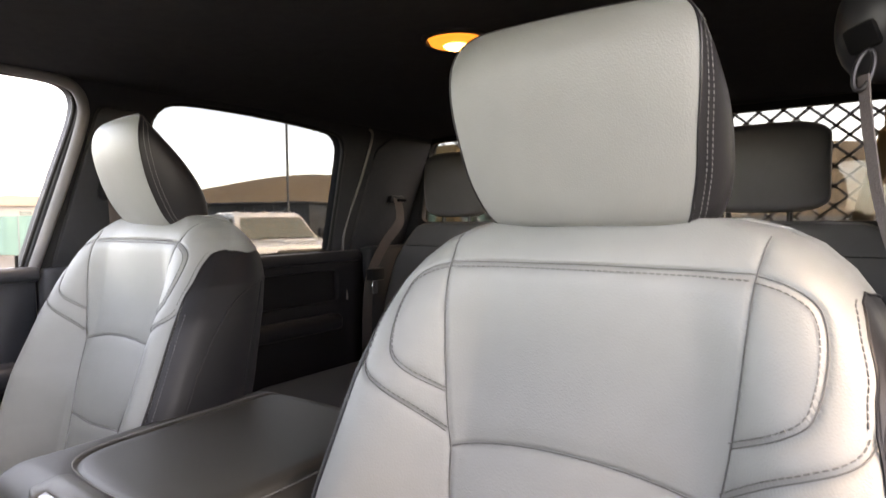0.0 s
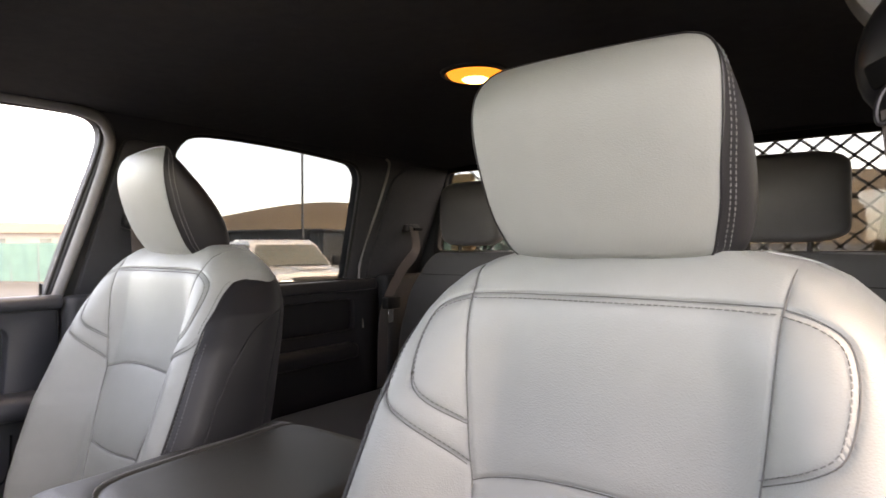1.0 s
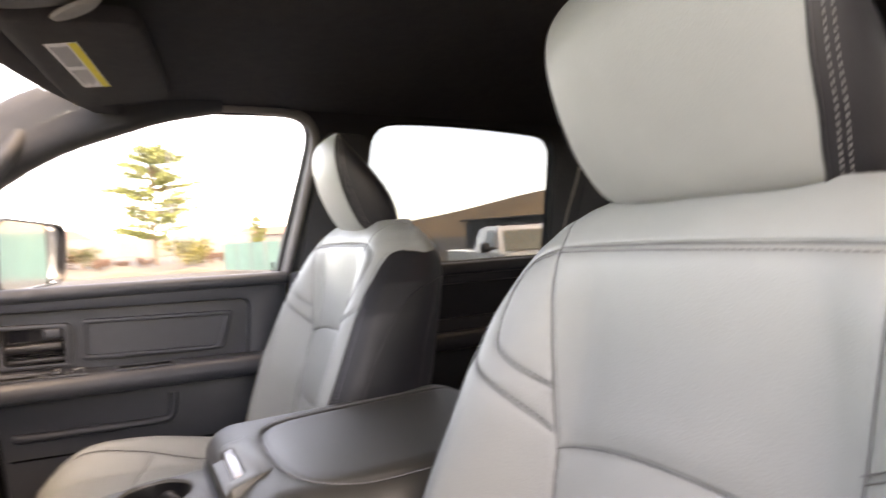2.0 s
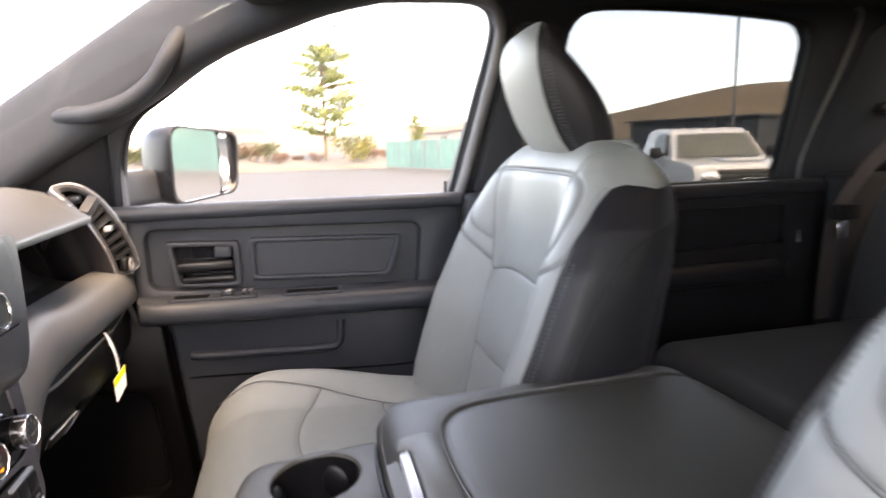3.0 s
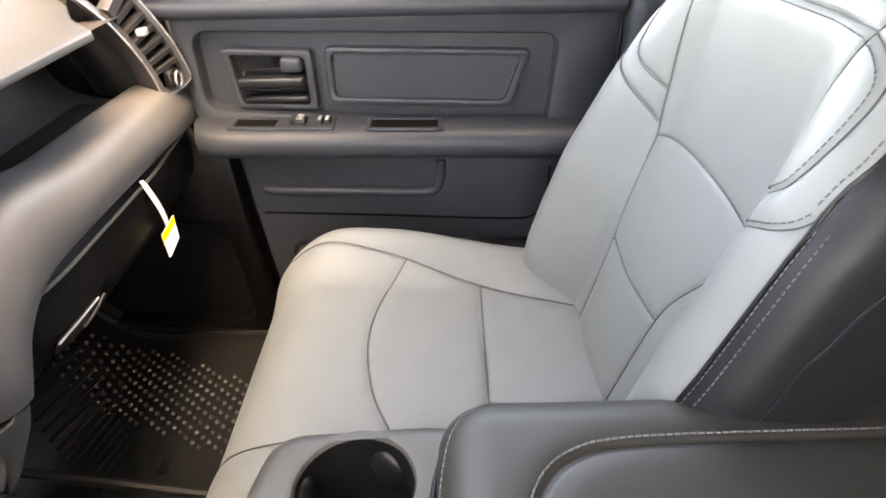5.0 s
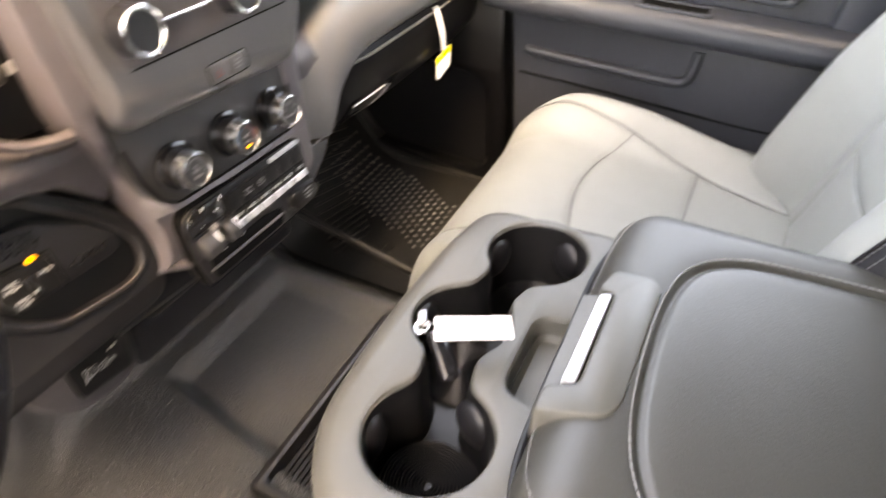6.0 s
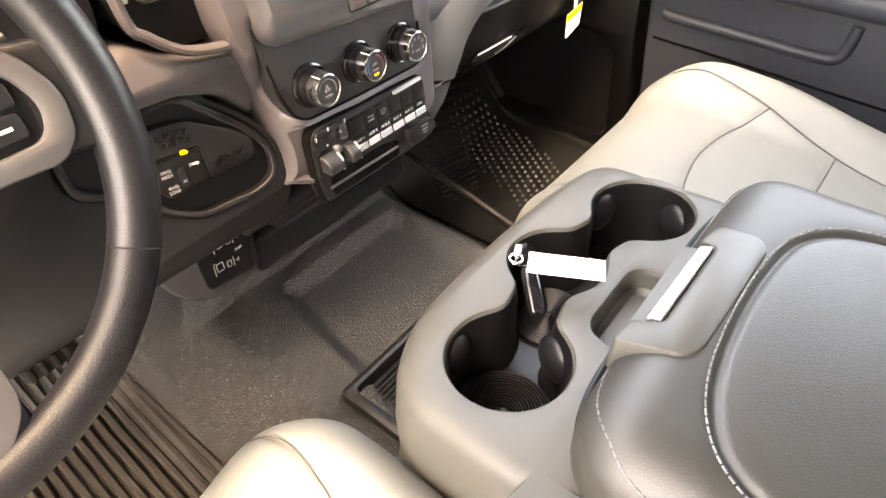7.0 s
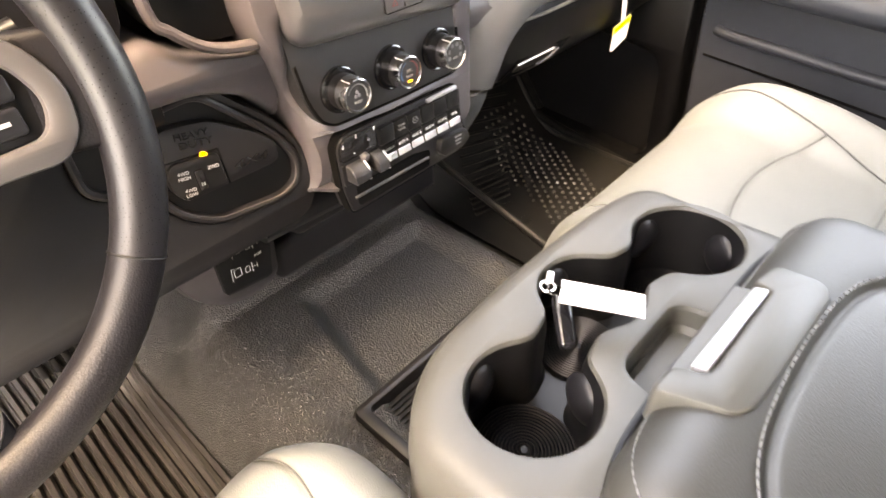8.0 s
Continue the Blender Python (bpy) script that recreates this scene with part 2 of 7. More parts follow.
def box(bm, lo, hi, r=0.0, seg=2, m=None):
    """A box between two corners, with rounded edges."""
    lo, hi = Vector(lo), Vector(hi)
    g = bmesh.ops.create_cube(bm, size=1.0)
    vs = g["verts"]
    bmesh.ops.scale(bm, vec=hi - lo, verts=vs)
    bmesh.ops.translate(bm, vec=(lo + hi) / 2, verts=vs)
    if r > 0:
        es = list({e for v in vs for e in v.link_edges})
        out = bmesh.ops.bevel(bm, geom=es, offset=min(r, 0.49 * min(hi - lo)), segments=seg, profile=0.5, affect="EDGES")
        vs = list({v for f in out["faces"] for v in f.verts} | {v for v in vs if v.is_valid})
    if m is not None:
        bmesh.ops.transform(bm, matrix=m, verts=vs)
    return vs


def boxed(lo, hi, r=0.0, seg=2, m=None):
    bm = bmesh.new()
    box(bm, lo, hi, r, seg, m)
    return bm


def rod(bm, a, b, r0, r1=None, seg=16, caps=True):
    a, b = Vector(a), Vector(b)
    q = (b - a).to_track_quat("Z", "Y").to_matrix().to_4x4()
    g = bmesh.ops.create_cone(bm, cap_ends=caps, segments=seg, radius1=r0, radius2=r0 if r1 is None else r1, depth=(b - a).length)
    bmesh.ops.transform(bm, matrix=Matrix.Translation((a + b) / 2) @ q, verts=g["verts"])
    return g["verts"]


def smooth_line(pts, per=8, closed=False):
    """Catmull-Rom through the points."""
    p = [np.array(q, float) for q in pts]
    n = len(p)
    out = []
    for i in range(n if closed else n - 1):
        if closed:
            a, b, c, d = p[i - 1], p[i], p[(i + 1) % n], p[(i + 2) % n]
        else:
            a, b, c, d = p[max(i - 1, 0)], p[i], p[i + 1], p[min(i + 2, n - 1)]
        for k in range(per):
            t = k / per
            out.append(0.5 * (2 * b + (c - a) * t + (2 * a - 5 * b + 4 * c - d) * t * t + (3 * b - a - 3 * c + d) * t ** 3))
    if not closed:
        out.append(p[-1])
    return out


def even(pts, step):
    """Points along a line at even steps."""
    p = np.array(pts, float)
    s = np.r_[0, np.cumsum(np.linalg.norm(np.diff(p, axis=0), axis=1))]
    n = max(2, int(round(s[-1] / step)) + 1)
    k = np.linspace(0, s[-1], n)
    return np.stack([np.interp(k, s, p[:, i]) for i in range(p.shape[1])], 1)


def sweep(bm, path, section, up=(0, 0, 1), closed=False, caps=True, scale=None):
    """A section (points across and up) carried along a path of 3D points."""
    path = [Vector(p) for p in path]
    n, loops = len(path), []
    for i, p in enumerate(path):
        d = (path[(i + 1) % n] - path[i - 1]) if closed else (path[min(i + 1, n - 1)] - path[max(i - 1, 0)])
        d.normalize()
        side = d.cross(Vector(up)).normalized()
        top = side.cross(d).normalized()
        k = scale[i] if scale else 1.0
        loops.append([bm.verts.new(p + side * a * k + top * b * k) for a, b in section])
    return skin(bm, loops, closed, caps)


def skin(bm, loops, closed=False, caps=True):
    m = len(loops[0])
    for i in range(len(loops) - (0 if closed else 1)):
        a, b = loops[i], loops[(i + 1) % len(loops)]
        for j in range(m):
            bm.faces.new((a[j], a[(j + 1) % m], b[(j + 1) % m], b[j]))
    if caps and not closed:
        bm.faces.new(loops[0])
        bm.faces.new(list(reversed(loops[-1])))
    return loops


def ring(r, seg=12, ry=None):
    return [(r * math.cos(2 * math.pi * k / seg), (ry or r) * math.sin(2 * math.pi * k / seg)) for k in range(seg)]


def tube(path, r, seg=10, closed=False, up=(0, 0, 1), bm=None, ry=None):
    bm = bm or bmesh.new()
    sweep(bm, path, ring(r, seg, ry), up, closed)
    return bm


def round_poly(pts, r, seg=5):
    """A polygon (2D) with rounded corners."""
    out, n = [], len(pts)
    for i in range(n):
        a, b, c = (Vector(pts[k % n]) for k in (i - 1, i, i + 1))
        u, v = (a - b), (c - b)
        k = min(r, 0.45 * u.length, 0.45 * v.length)
        p, q = b + u.normalized() * k, b + v.normalized() * k
        for s in range(seg + 1):
            t = s / seg
            out.append(tuple(p * (1 - t) ** 2 + b * 2 * t * (1 - t) + q * t * t))
    return out


def plate(outer, holes, place, depth, bevel=0.0, bm=None):
    """A flat sheet with holes, given in 2D; place(u, v, w) lays it into space, w running through its thickness."""
    bm = bm or bmesh.new()
    loops = [outer, *holes]

    def inset(loop, d, sign):
        n, out = len(loop), []
        area = sum(loop[i - 1][0] * loop[i][1] - loop[i][0] * loop[i - 1][1] for i in range(n))
        s = sign * (1 if area > 0 else -1)
        for i in range(n):
            a, b = Vector(loop[i - 1]), Vector(loop[(i + 1) % n])
            t = (b - a).normalized() if (b - a).length > 1e-9 else Vector((1, 0))
            out.append((loop[i][0] - s * t.y * d, loop[i][1] + s * t.x * d))
        return out

    levels = [(bevel, 0.0), (bevel * 0.3, bevel * 0.3), (0.0, bevel), (0.0, depth)] if bevel else [(0.0, 0.0), (0.0, depth)]
    fronts, backs = [], []
    for n, loop in enumerate(loops):
        rows = []
        for d, w in levels:
            pts = inset(loop, d, 1 if n == 0 else -1) if d else loop
            rows.append([bm.verts.new(place(u, v, w)) for u, v in pts])
        for a, b in zip(rows, rows[1:]):
            for j in range(len(a)):
                k = (j + 1) % len(a)
                bm.faces.new((a[j], a[k], b[k], b[j]))
        fronts.append(rows[0])
        backs.append(rows[-1])
    for d, group in ((levels[0][0], fronts), (levels[-1][0], backs)):
        flat = [[Vector((*q, 0)) for q in (inset(loop, d, 1 if n == 0 else -1) if d else loop)] for n, loop in enumerate(loops)]
        flat_verts = [v for row in group for v in row]
        for tri in tessellate_polygon(flat):
            f = [flat_verts[i] for i in tri]
            if len(set(f)) == 3 and bm.faces.get(f) is None:
                bm.faces.new(f)
    return bm


def rect(x0, y0, x1, y1, r=0.0, seg=5):
    p = [(x0, y0), (x1, y0), (x1, y1), (x0, y1)]
    return round_poly(p, r, seg) if r else p


def lettering(text, size, m, mat, parent, name="lettering", depth=0.0004, bold=0.0):
    """Text in the built-in font as a mesh, centred at the pose m."""
    c = bpy.data.curves.new(name, "FONT")
    c.body, c.size, c.extrude, c.offset = text, size, depth, bold
    c.align_x, c.align_y = "CENTER", "CENTER"
    c.resolution_u = 2
    tmp = bpy.data.objects.new(name, c)
    scene.collection.objects.link(tmp)
    me = bpy.data.meshes.new_from_object(tmp.evaluated_get(bpy.context.evaluated_depsgraph_get()))
    bpy.data.objects.remove(tmp)
    me.materials.clear()
    me.materials.append(mat)
    me.transform(m)
    ob = new(name, me)
    ob.parent = parent
    return ob


def ease(a, b, x):
    t = np.clip((np.asarray(x, float) - a) / (b - a), 0, 1)
    return t * t * (3 - 2 * t)


def seam_distance(px, py, line):
    """Distance from many 2D points to one line of points."""
    best = np.full(px.shape, 9.0)
    for (ax, ay), (bx, by) in zip(line, line[1:]):
        dx, dy = bx - ax, by - ay
        t = np.clip(((px - ax) * dx + (py - ay) * dy) / (dx * dx + dy * dy + 1e-12), 0, 1)
        best = np.minimum(best, np.hypot(px - ax - t * dx, py - ay - t * dy))
    return best


def stitches(bm, place, line, step=0.0075, length=0.0045, r=0.0007, lift=0.0005):
    """A run of single thread stitches along a line of surface parameters."""
    pts = [Vector(place(*q)) for q in line]
    pts = [Vector(q) for q in even(pts, step)]
    for a, b in zip(pts, pts[1:]):
        d = (b - a).normalized()
        c = (a + b) / 2
        rod(bm, c - d * length / 2, c + d * length / 2, r, r, 5)
    return bm


# ---- cab shell ----
def side_sheet(sign):
    def place(u, v, w):
        return (sign * (0.83 - 0.40 * (v - 0.865) + w), u, v)
    return place


FRONT_WINDOW = [(0.678, 0.862), (0.668, 0.95), (0.640, 1.032), (0.564, 1.082), (0.507, 1.122), (0.424, 1.172), (0.339, 1.216), (0.225, 1.240),
                (0.02, 1.245), (-0.030, 1.239), (-0.050, 1.216), (-0.050, 1.175), (-0.022, 1.045), (0.012, 0.862)]
REAR_WINDOW = [(-0.215, 0.860), (-0.203, 1.180), (-0.216, 1.215), (-0.250, 1.239), (-0.485, 1.240), (-0.740, 1.226), (-0.780, 1.216), (-0.806, 1.190), (-0.816, 1.160),
               (-0.864, 0.860)]
def soft_top(line):
    """Cuts the upper corners twice, the two lower ones stay."""
    for _ in range(2):
        out = [line[0]]
        for a, b in zip(line, line[1:]):
            out += [tuple(0.75 * p + 0.25 * q for p, q in zip(a, b)), tuple(0.25 * p + 0.75 * q for p, q in zip(a, b))]
        line = [*out, line[-1]]
    return line


FRONT_WINDOW, REAR_WINDOW = soft_top(FRONT_WINDOW), soft_top(REAR_WINDOW)
outer = [(0.74, 0.83), (0.74, 1.00), (0.40, 1.24), (0.36, 1.262), (-1.24, 1.262), (-1.24, 0.83)]
setting("wall_passenger", plate(outer, [FRONT_WINDOW, REAR_WINDOW], side_sheet(1), 0.05, 0.006), PILLAR, "dark window frames and pillars on the passenger side", "wall")
# the driver's door stands ajar
outer = [*outer, (0.014, 0.83), *reversed(FRONT_WINDOW), (0.684, 0.83)]
setting("wall_driver", plate(outer, [REAR_WINDOW], side_sheet(-1), 0.05, 0.006), PILLAR, "dark pillars round the open driver doorway", "wall")
HINGE = Vector((-0.84, 0.735, 0))
SWUNG = Matrix.Translation(HINGE) @ pose(0, 0, 0, 0, 0, -42) @ Matrix.Translation(-HINGE)

# window glass with rubber seals
def window(name, outline, sign, label, glass):
    win = thing(name, label, "window", kind="structure")
    place = side_sheet(sign)
    pane = part("pane", plate([(u, v) for u, v in outline], [], lambda u, v, w: place(u, v, w + 0.022), 0.004), glass, win)
    pane.visible_shadow = False
    line = [Vector(place(u, v, 0.012)) for u, v in outline]
    line = [Vector(p) for p in even([*line, line[0]], 0.02)[:-1]]
    part("rubber_seal", tube(line, 0.006, 8, True, (1, 0.1, 0.3)), RUBBER, win)
    return win


window("window_1", FRONT_WINDOW, 1, "clear side glass above the passenger door", GLASS)
window("window_2", REAR_WINDOW, 1, "grey tinted side glass above the rear passenger door", GLASS_TINTED)
window("window_3", REAR_WINDOW, -1, "grey tinted side glass above the rear driver-side door", GLASS_TINTED)
window("window_5", FRONT_WINDOW, -1, "clear side glass of the opened driver door", GLASS).matrix_world = SWUNG


def header_y(x):
    return 0.547 - 0.355 * x * x


def headliner_z(x, y):
    z = 1.268 - 0.018 * ease(0.42, 0.70, np.abs(x)) - 0.022 * ease(0.15, 0.55, y) - 0.004 * ease(0.85, 1.25, -np.asarray(y))
    return float(z)


bm = bmesh.new()
xs, ys = np.linspace(-0.70, 0.70, 49), np.linspace(-1.26, 0.56, 60)
vs = [[bm.verts.new((x, y - ease(0.2, 0.56, y) * (0.56 - header_y(x) - 0.004), headliner_z(x, y))) for x in xs] for y in ys]
for i in range(len(ys) - 1):
    for j in range(len(xs) - 1):
        bm.faces.new((vs[i][j], vs[i][j + 1], vs[i + 1][j + 1], vs[i + 1][j]))
g = bmesh.ops.extrude_face_region(bm, geom=bm.faces[:])
bmesh.ops.translate(bm, vec=(0, 0, 0.03), verts=[e for e in g["geom"] if isinstance(e, bmesh.types.BMVert)])
setting("ceiling", bm, HEADLINER, "black fabric headliner under the cab roof", "ceiling")
setting("roof", plate([(-0.72, -1.3), (0.72, -1.3), *[(x, header_y(x) - 0.01) for x in np.linspace(0.72, -0.72, 25)]], [], lambda u, v, w: (u, v, 1.31 + w), 0.025, 0.008), BODY_PAINT, "white painted steel cab roof", "roof")

# windshield, its header and the two front pillars
bm = bmesh.new()
sheet = []
for k in range(9):
    t = k / 8
    y, z = 0.56 + 0.66 * t, 1.225 - 0.325 * t
    sheet.append([bm.verts.new((x, y - 0.157 * t * x * x - 0.089 * t * x * x - 0.355 * (1 - t) * x * x, z)) for x in np.linspace(-0.64 - 0.14 * t, 0.64 + 0.14 * t, 21)])
for a, b in zip(sheet, sheet[1:]):
    for j in range(20):
        bm.faces.new((a[j], a[j + 1], b[j + 1], b[j]))
g = bmesh.ops.extrude_face_region(bm, geom=bm.faces[:])
bmesh.ops.translate(bm, vec=(0, 0.002, 0.004), verts=[e for e in g["geom"] if isinstance(e, bmesh.types.BMVert)])
shield = tagged(part("windshield", bm, GLASS), "curved clear windshield above the dashboard", "windshield", kind="structure")
shield.visible_shadow = False
bm = bmesh.new()
sweep(bm, [(x, header_y(x) - 0.030, 1.252) for x in np.linspace(-0.70, 0.70, 41)], round_poly([(-0.030, -0.036), (0.030, -0.036), (0.030, 0.052), (-0.030, 0.052)], 0.016, 4))
setting("windshield_header", bm, HEADLINER, "black trim over the windshield", "trim")

PILLAR_LINE = [(0.672, 0.16, 1.285), (0.678, 0.27, 1.262), (0.685, 0.36, 1.232), (0.70, 0.48, 1.185), (0.728, 0.60, 1.115), (0.765, 0.735, 1.035), (0.80, 0.87, 0.955), (0.83, 1.00, 0.88)]
for sign in (1, -1):
    path = smooth_line([(sign * x, y, z) for x, y, z in PILLAR_LINE], 6)
    sec = [(a * 1.0, b) for a, b in round_poly([(-0.045, -0.050), (0.045, -0.050), (0.045, 0.080), (-0.045, 0.080)], 0.035, 4)]
    bm = bmesh.new()
    sweep(bm, path, sec)
    pil = thing("a_pillar", "dark moulded windshield pillar trim" + (" with a grab handle" if sign > 0 else ""), "pillar trim", kind="structure")
    part("pillar_trim", bm, PILLAR, pil)
    if sign > 0:
        hl = [(0.745, 0.745, 1.040), (0.718, 0.716, 1.045), (0.686, 0.668, 1.046), (0.672, 0.610, 1.064), (0.664, 0.565, 1.097), (0.660, 0.538, 1.135), (0.675, 0.515, 1.178)]
        part("grab_handle", tube(smooth_line(hl, 8), 0.017, 14, ry=0.015), PILLAR, pil)
        # black tube that paints the shade behind the handle
        part("handle_recess", tube(smooth_line([(0.742, 0.715, 1.062), (0.724, 0.672, 1.088), (0.706, 0.626, 1.116), (0.700, 0.585, 1.140)], 6), 0.016, 12, ry=0.010), SHADE_BLACK, pil)
        bm = bmesh.new()
        for end in ((0.70, 0.505, 1.190),):
            box(bm, Vector(end) - Vector((0.03, 0.035, 0.025)), Vector(end) + Vector((0.03, 0.035, 0.025)), 0.018, 3)
        part("handle_mount", bm, PILLAR, pil)

# floor: flat pans left and right, a hump along the middle, rising to the firewall
def floor_z(x, y):
    hump = 0.145 * ease(-0.235, -0.095, x) * (1 - ease(0.23, 0.33, x))
    left = -0.030 + 0.18 * (np.asarray(y, float) - 0.56)
    pit = -0.018 * ease(left - 0.016, left + 0.014, x) * (1 - ease(0.195, 0.225, x)) * ease(0.40, 0.43, y) * (1 - ease(0.722, 0.747, y))
    toe = 0.34 * ease(0.84, 1.18, y) + 0.05 * ease(0.772, 0.80, y) * ease(-0.16, -0.06, x) * (1 - ease(0.2, 0.28, x))
    return 0.255 + hump + pit + toe


gx = np.unique(np.r_[np.linspace(-0.84, 0.84, 113), np.linspace(-0.26, 0.34, 151)].round(4))
gy = np.unique(np.r_[np.linspace(-1.26, 1.16, 150), np.linspace(0.38, 0.86, 121)].round(4))
X, Y = np.meshgrid(gx, gy)
Z = floor_z(X, Y)
verts = np.stack([X, Y, Z], -1).reshape(-1, 3).tolist()
w = len(gx)
faces = [(i * w + j, i * w + j + 1, (i + 1) * w + j + 1, (i + 1) * w + j) for i in range(len(gy) - 1) for j in range(w - 1)]
me = bpy.data.meshes.new("floor")
me.from_pydata(verts, [], faces)
setting("floor", dress(me, FLOOR_VINYL, 60), None, "black grained vinyl floor covering with a centre hump", "floor")
setting("underbody", boxed((-0.86, -1.32, 0.15), (0.86, 1.2, 0.235), 0.02), PLASTIC, "dark underside of the cab", "underbody")
# firewall and recess colours include the footwell's shade
setting("firewall", boxed((-0.84, 1.12, 0.24), (0.84, 1.17, 0.90), 0.01), SHADE_BLACK, "black panel ahead of the footwells", "firewall")
kick_hole = round_poly([(1.10, 0.30), (0.640, 0.285), (0.648, 0.40), (0.656, 0.497), (0.75, 0.507), (1.10, 0.52)], 0.035, 5)
# kick panel, jamb and sill take the shade-darkened plastic
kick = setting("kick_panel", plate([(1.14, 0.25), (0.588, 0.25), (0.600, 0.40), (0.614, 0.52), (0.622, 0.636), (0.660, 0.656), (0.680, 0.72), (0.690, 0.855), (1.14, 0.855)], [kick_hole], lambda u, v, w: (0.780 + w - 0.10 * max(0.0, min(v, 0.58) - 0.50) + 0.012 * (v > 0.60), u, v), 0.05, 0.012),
               KICK_SHADED, "black moulded kick panel beside the passenger footwell", "panel")
part("panel_recess", plate(rect(0.62, 0.27, 1.12, 0.53), [], lambda u, v, w: (0.808 + w, u, v), 0.01), SHADE_BLACK, kick)
setting("door_jamb", boxed((0.824, 0.54, 0.25), (0.834, 0.735, 0.645), 0.003, 1), KICK_SHADED, "black door jamb behind the passenger door edge", "door jamb")
setting("sill_trim", tube(smooth_line([(0.792, 0.30, 0.262), (0.790, 0.58, 0.262), (0.782, 0.75, 0.266), (0.770, 0.92, 0.300), (0.74, 1.06, 0.40)], 6), 0.010, 10), KICK_SHADED, "black sill trim along the passenger footwell", "trim")
setting("kick_panel_driver", boxed((-0.85, 0.72, 0.25), (-0.79, 1.14, 0.86), 0.012), SHADE_BLACK, "black kick panel beside the driver footwell", "panel")

# lower side panels of the rear
def rear_door(name, sign, label, y0=-0.98, y1=-0.185):
    d = thing(name, label, "door", kind="structure")
    x = sign * 0.80
    def flat(u, v, w):
        return (x + sign * w, u, v)
    skin_hole = rect(y0 + 0.12, 0.70, y1 - 0.085, 0.80, 0.02)
    part("door_panel", plate(rect(y0, 0.28, y1, 0.855, 0.02), [skin_hole], flat, 0.03, 0.006), PLASTIC, d)
    part("recess_panel", plate(rect(y0 + 0.10, 0.69, y1 - 0.065, 0.81), [], lambda u, v, w: flat(u, v, w + 0.018), 0.008), PLASTIC_SOFT, d)
    lo, hi = sorted((x - sign * 0.05, x + sign * 0.01))
    part("armrest", boxed((lo, y0 + 0.14, 0.615), (hi, y1 - 0.075, 0.665), 0.018, 3), PLASTIC, d)
    lo, hi = sorted((x + sign * 0.012, x + sign * 0.02))
    part("belt_trim", boxed((min(x - sign * 0.012, x + sign * 0.02), y0 + 0.02, 0.825), (max(x - sign * 0.012, x + sign * 0.02), y1 - 0.015, 0.862), 0.01, 3), PLASTIC, d)
    return d


rear_door("door_2", 1, "black rear passenger door panel with an armrest")
rear_door("door_3", -1, "black rear driver-side door panel with an armrest")
rear_door("door_4", -1, "black driver door panel standing ajar", 0.0, 0.72).matrix_world = SWUNG
for sign in (1, -1):
    lo, hi = sorted((sign * 0.835, sign * 0.86))
    setting("outer_skin", boxed((lo, -1.27, 0.2), (hi, 0.74 if sign > 0 else -0.01, 0.86), 0.008), BODY_PAINT, "white painted outer body side", "body side")
# pillars between the doors, lower part
for sign in (1, -1):
    lo, hi = sorted((sign * 0.765, sign * 0.835))
    setting("b_pillar_lower", boxed((lo, -0.19, 0.26), (hi, -0.005, 0.87), 0.02, 3), PILLAR, "dark lower trim of the middle pillar", "pillar trim")
    setting("c_pillar_lower", boxed((lo, -1.25, 0.26), (hi, -0.98, 0.87), 0.02, 3), PILLAR, "dark lower trim of the rear pillar", "pillar trim")


# back wall with its window
BACK_WINDOW = round_poly([(-0.665, 0.94), (0.745, 0.94), (0.695, 1.243), (-0.655, 1.243)], 0.035, 5)
def back_sheet(u, v, w):
    return (u, -1.22 - w, v)


setting("wall_back", plate([(-0.84, 0.24), (0.84, 0.24), (0.84, 0.87), (0.72, 1.285), (-0.72, 1.285), (-0.84, 0.87)], [BACK_WINDOW], back_sheet, 0.05, 0.006),
        PILLAR, "dark trimmed rear wall of the cab", "wall")
win = thing("window_4", "rear cab window behind the bench", "window", kind="structure")
pane = part("pane", plate(BACK_WINDOW, [], lambda u, v, w: back_sheet(u, v, w + 0.03), 0.004), GLASS_TINTED, win)
pane.visible_shadow = False
part("window_frame", plate(round_poly([(-0.677, 0.928), (0.758, 0.928), (0.706, 1.254), (-0.667, 1.254)], 0.045, 5), [round_poly([(-0.653, 0.952), (0.733, 0.952), (0.685, 1.232), (-0.645, 1.232)], 0.03, 5)], lambda u, v, w: back_sheet(u, v, w - 0.004), 0.012, 0.003), PLASTIC, win)


# ---- seats ----
def seat_width(z):
    return np.interp(z, [0.40, 0.50, 0.60, 0.70, 0.81, 0.857, 0.90, 0.925, 0.945, 0.958, 0.966],
                     [0.235, 0.250, 0.262, 0.260, 0.247, 0.236, 0.216, 0.198, 0.176, 0.150, 0.12])


def back_front(a, z):
    """Forward face of the backrest: a from -1 to 1 across, z up; local x, y."""
    a, z = np.asarray(a, float), np.asarray(z, float)
    b = np.abs(a)
    y = -0.257 * (z - 0.92) - 0.030 * np.clip((z - 0.905) / 0.061, 0, 1) ** 2.2
    bol = np.interp(z, [0.42, 0.55, 0.68, 0.80, 0.88, 0.93], [0.06, 0.068, 0.060, 0.038, 0.016, 0.0])
    y = y + bol * ease(0.40, 0.80, b) + 0.006 * (1 - ease(0.0, 0.5, b))
    y = y - 0.021 * ease(0.64, 0.77, z) * (1 - ease(0.42, 0.70, b)) * (1 - ease(0.79, 0.955, z))
    k = np.clip((b - 0.78) / 0.22, 0, 1)
    y = y - 0.055 * (1 - np.sqrt(np.clip(1 - k * k, 0, 1)))
    return a * seat_width(z), y


ARC = [(x, 0.743 + 0.016 * (1 - (x / 0.121) ** 2)) for x in np.linspace(-0.121, 0.121, 25)]
BACK_SEAMS = []
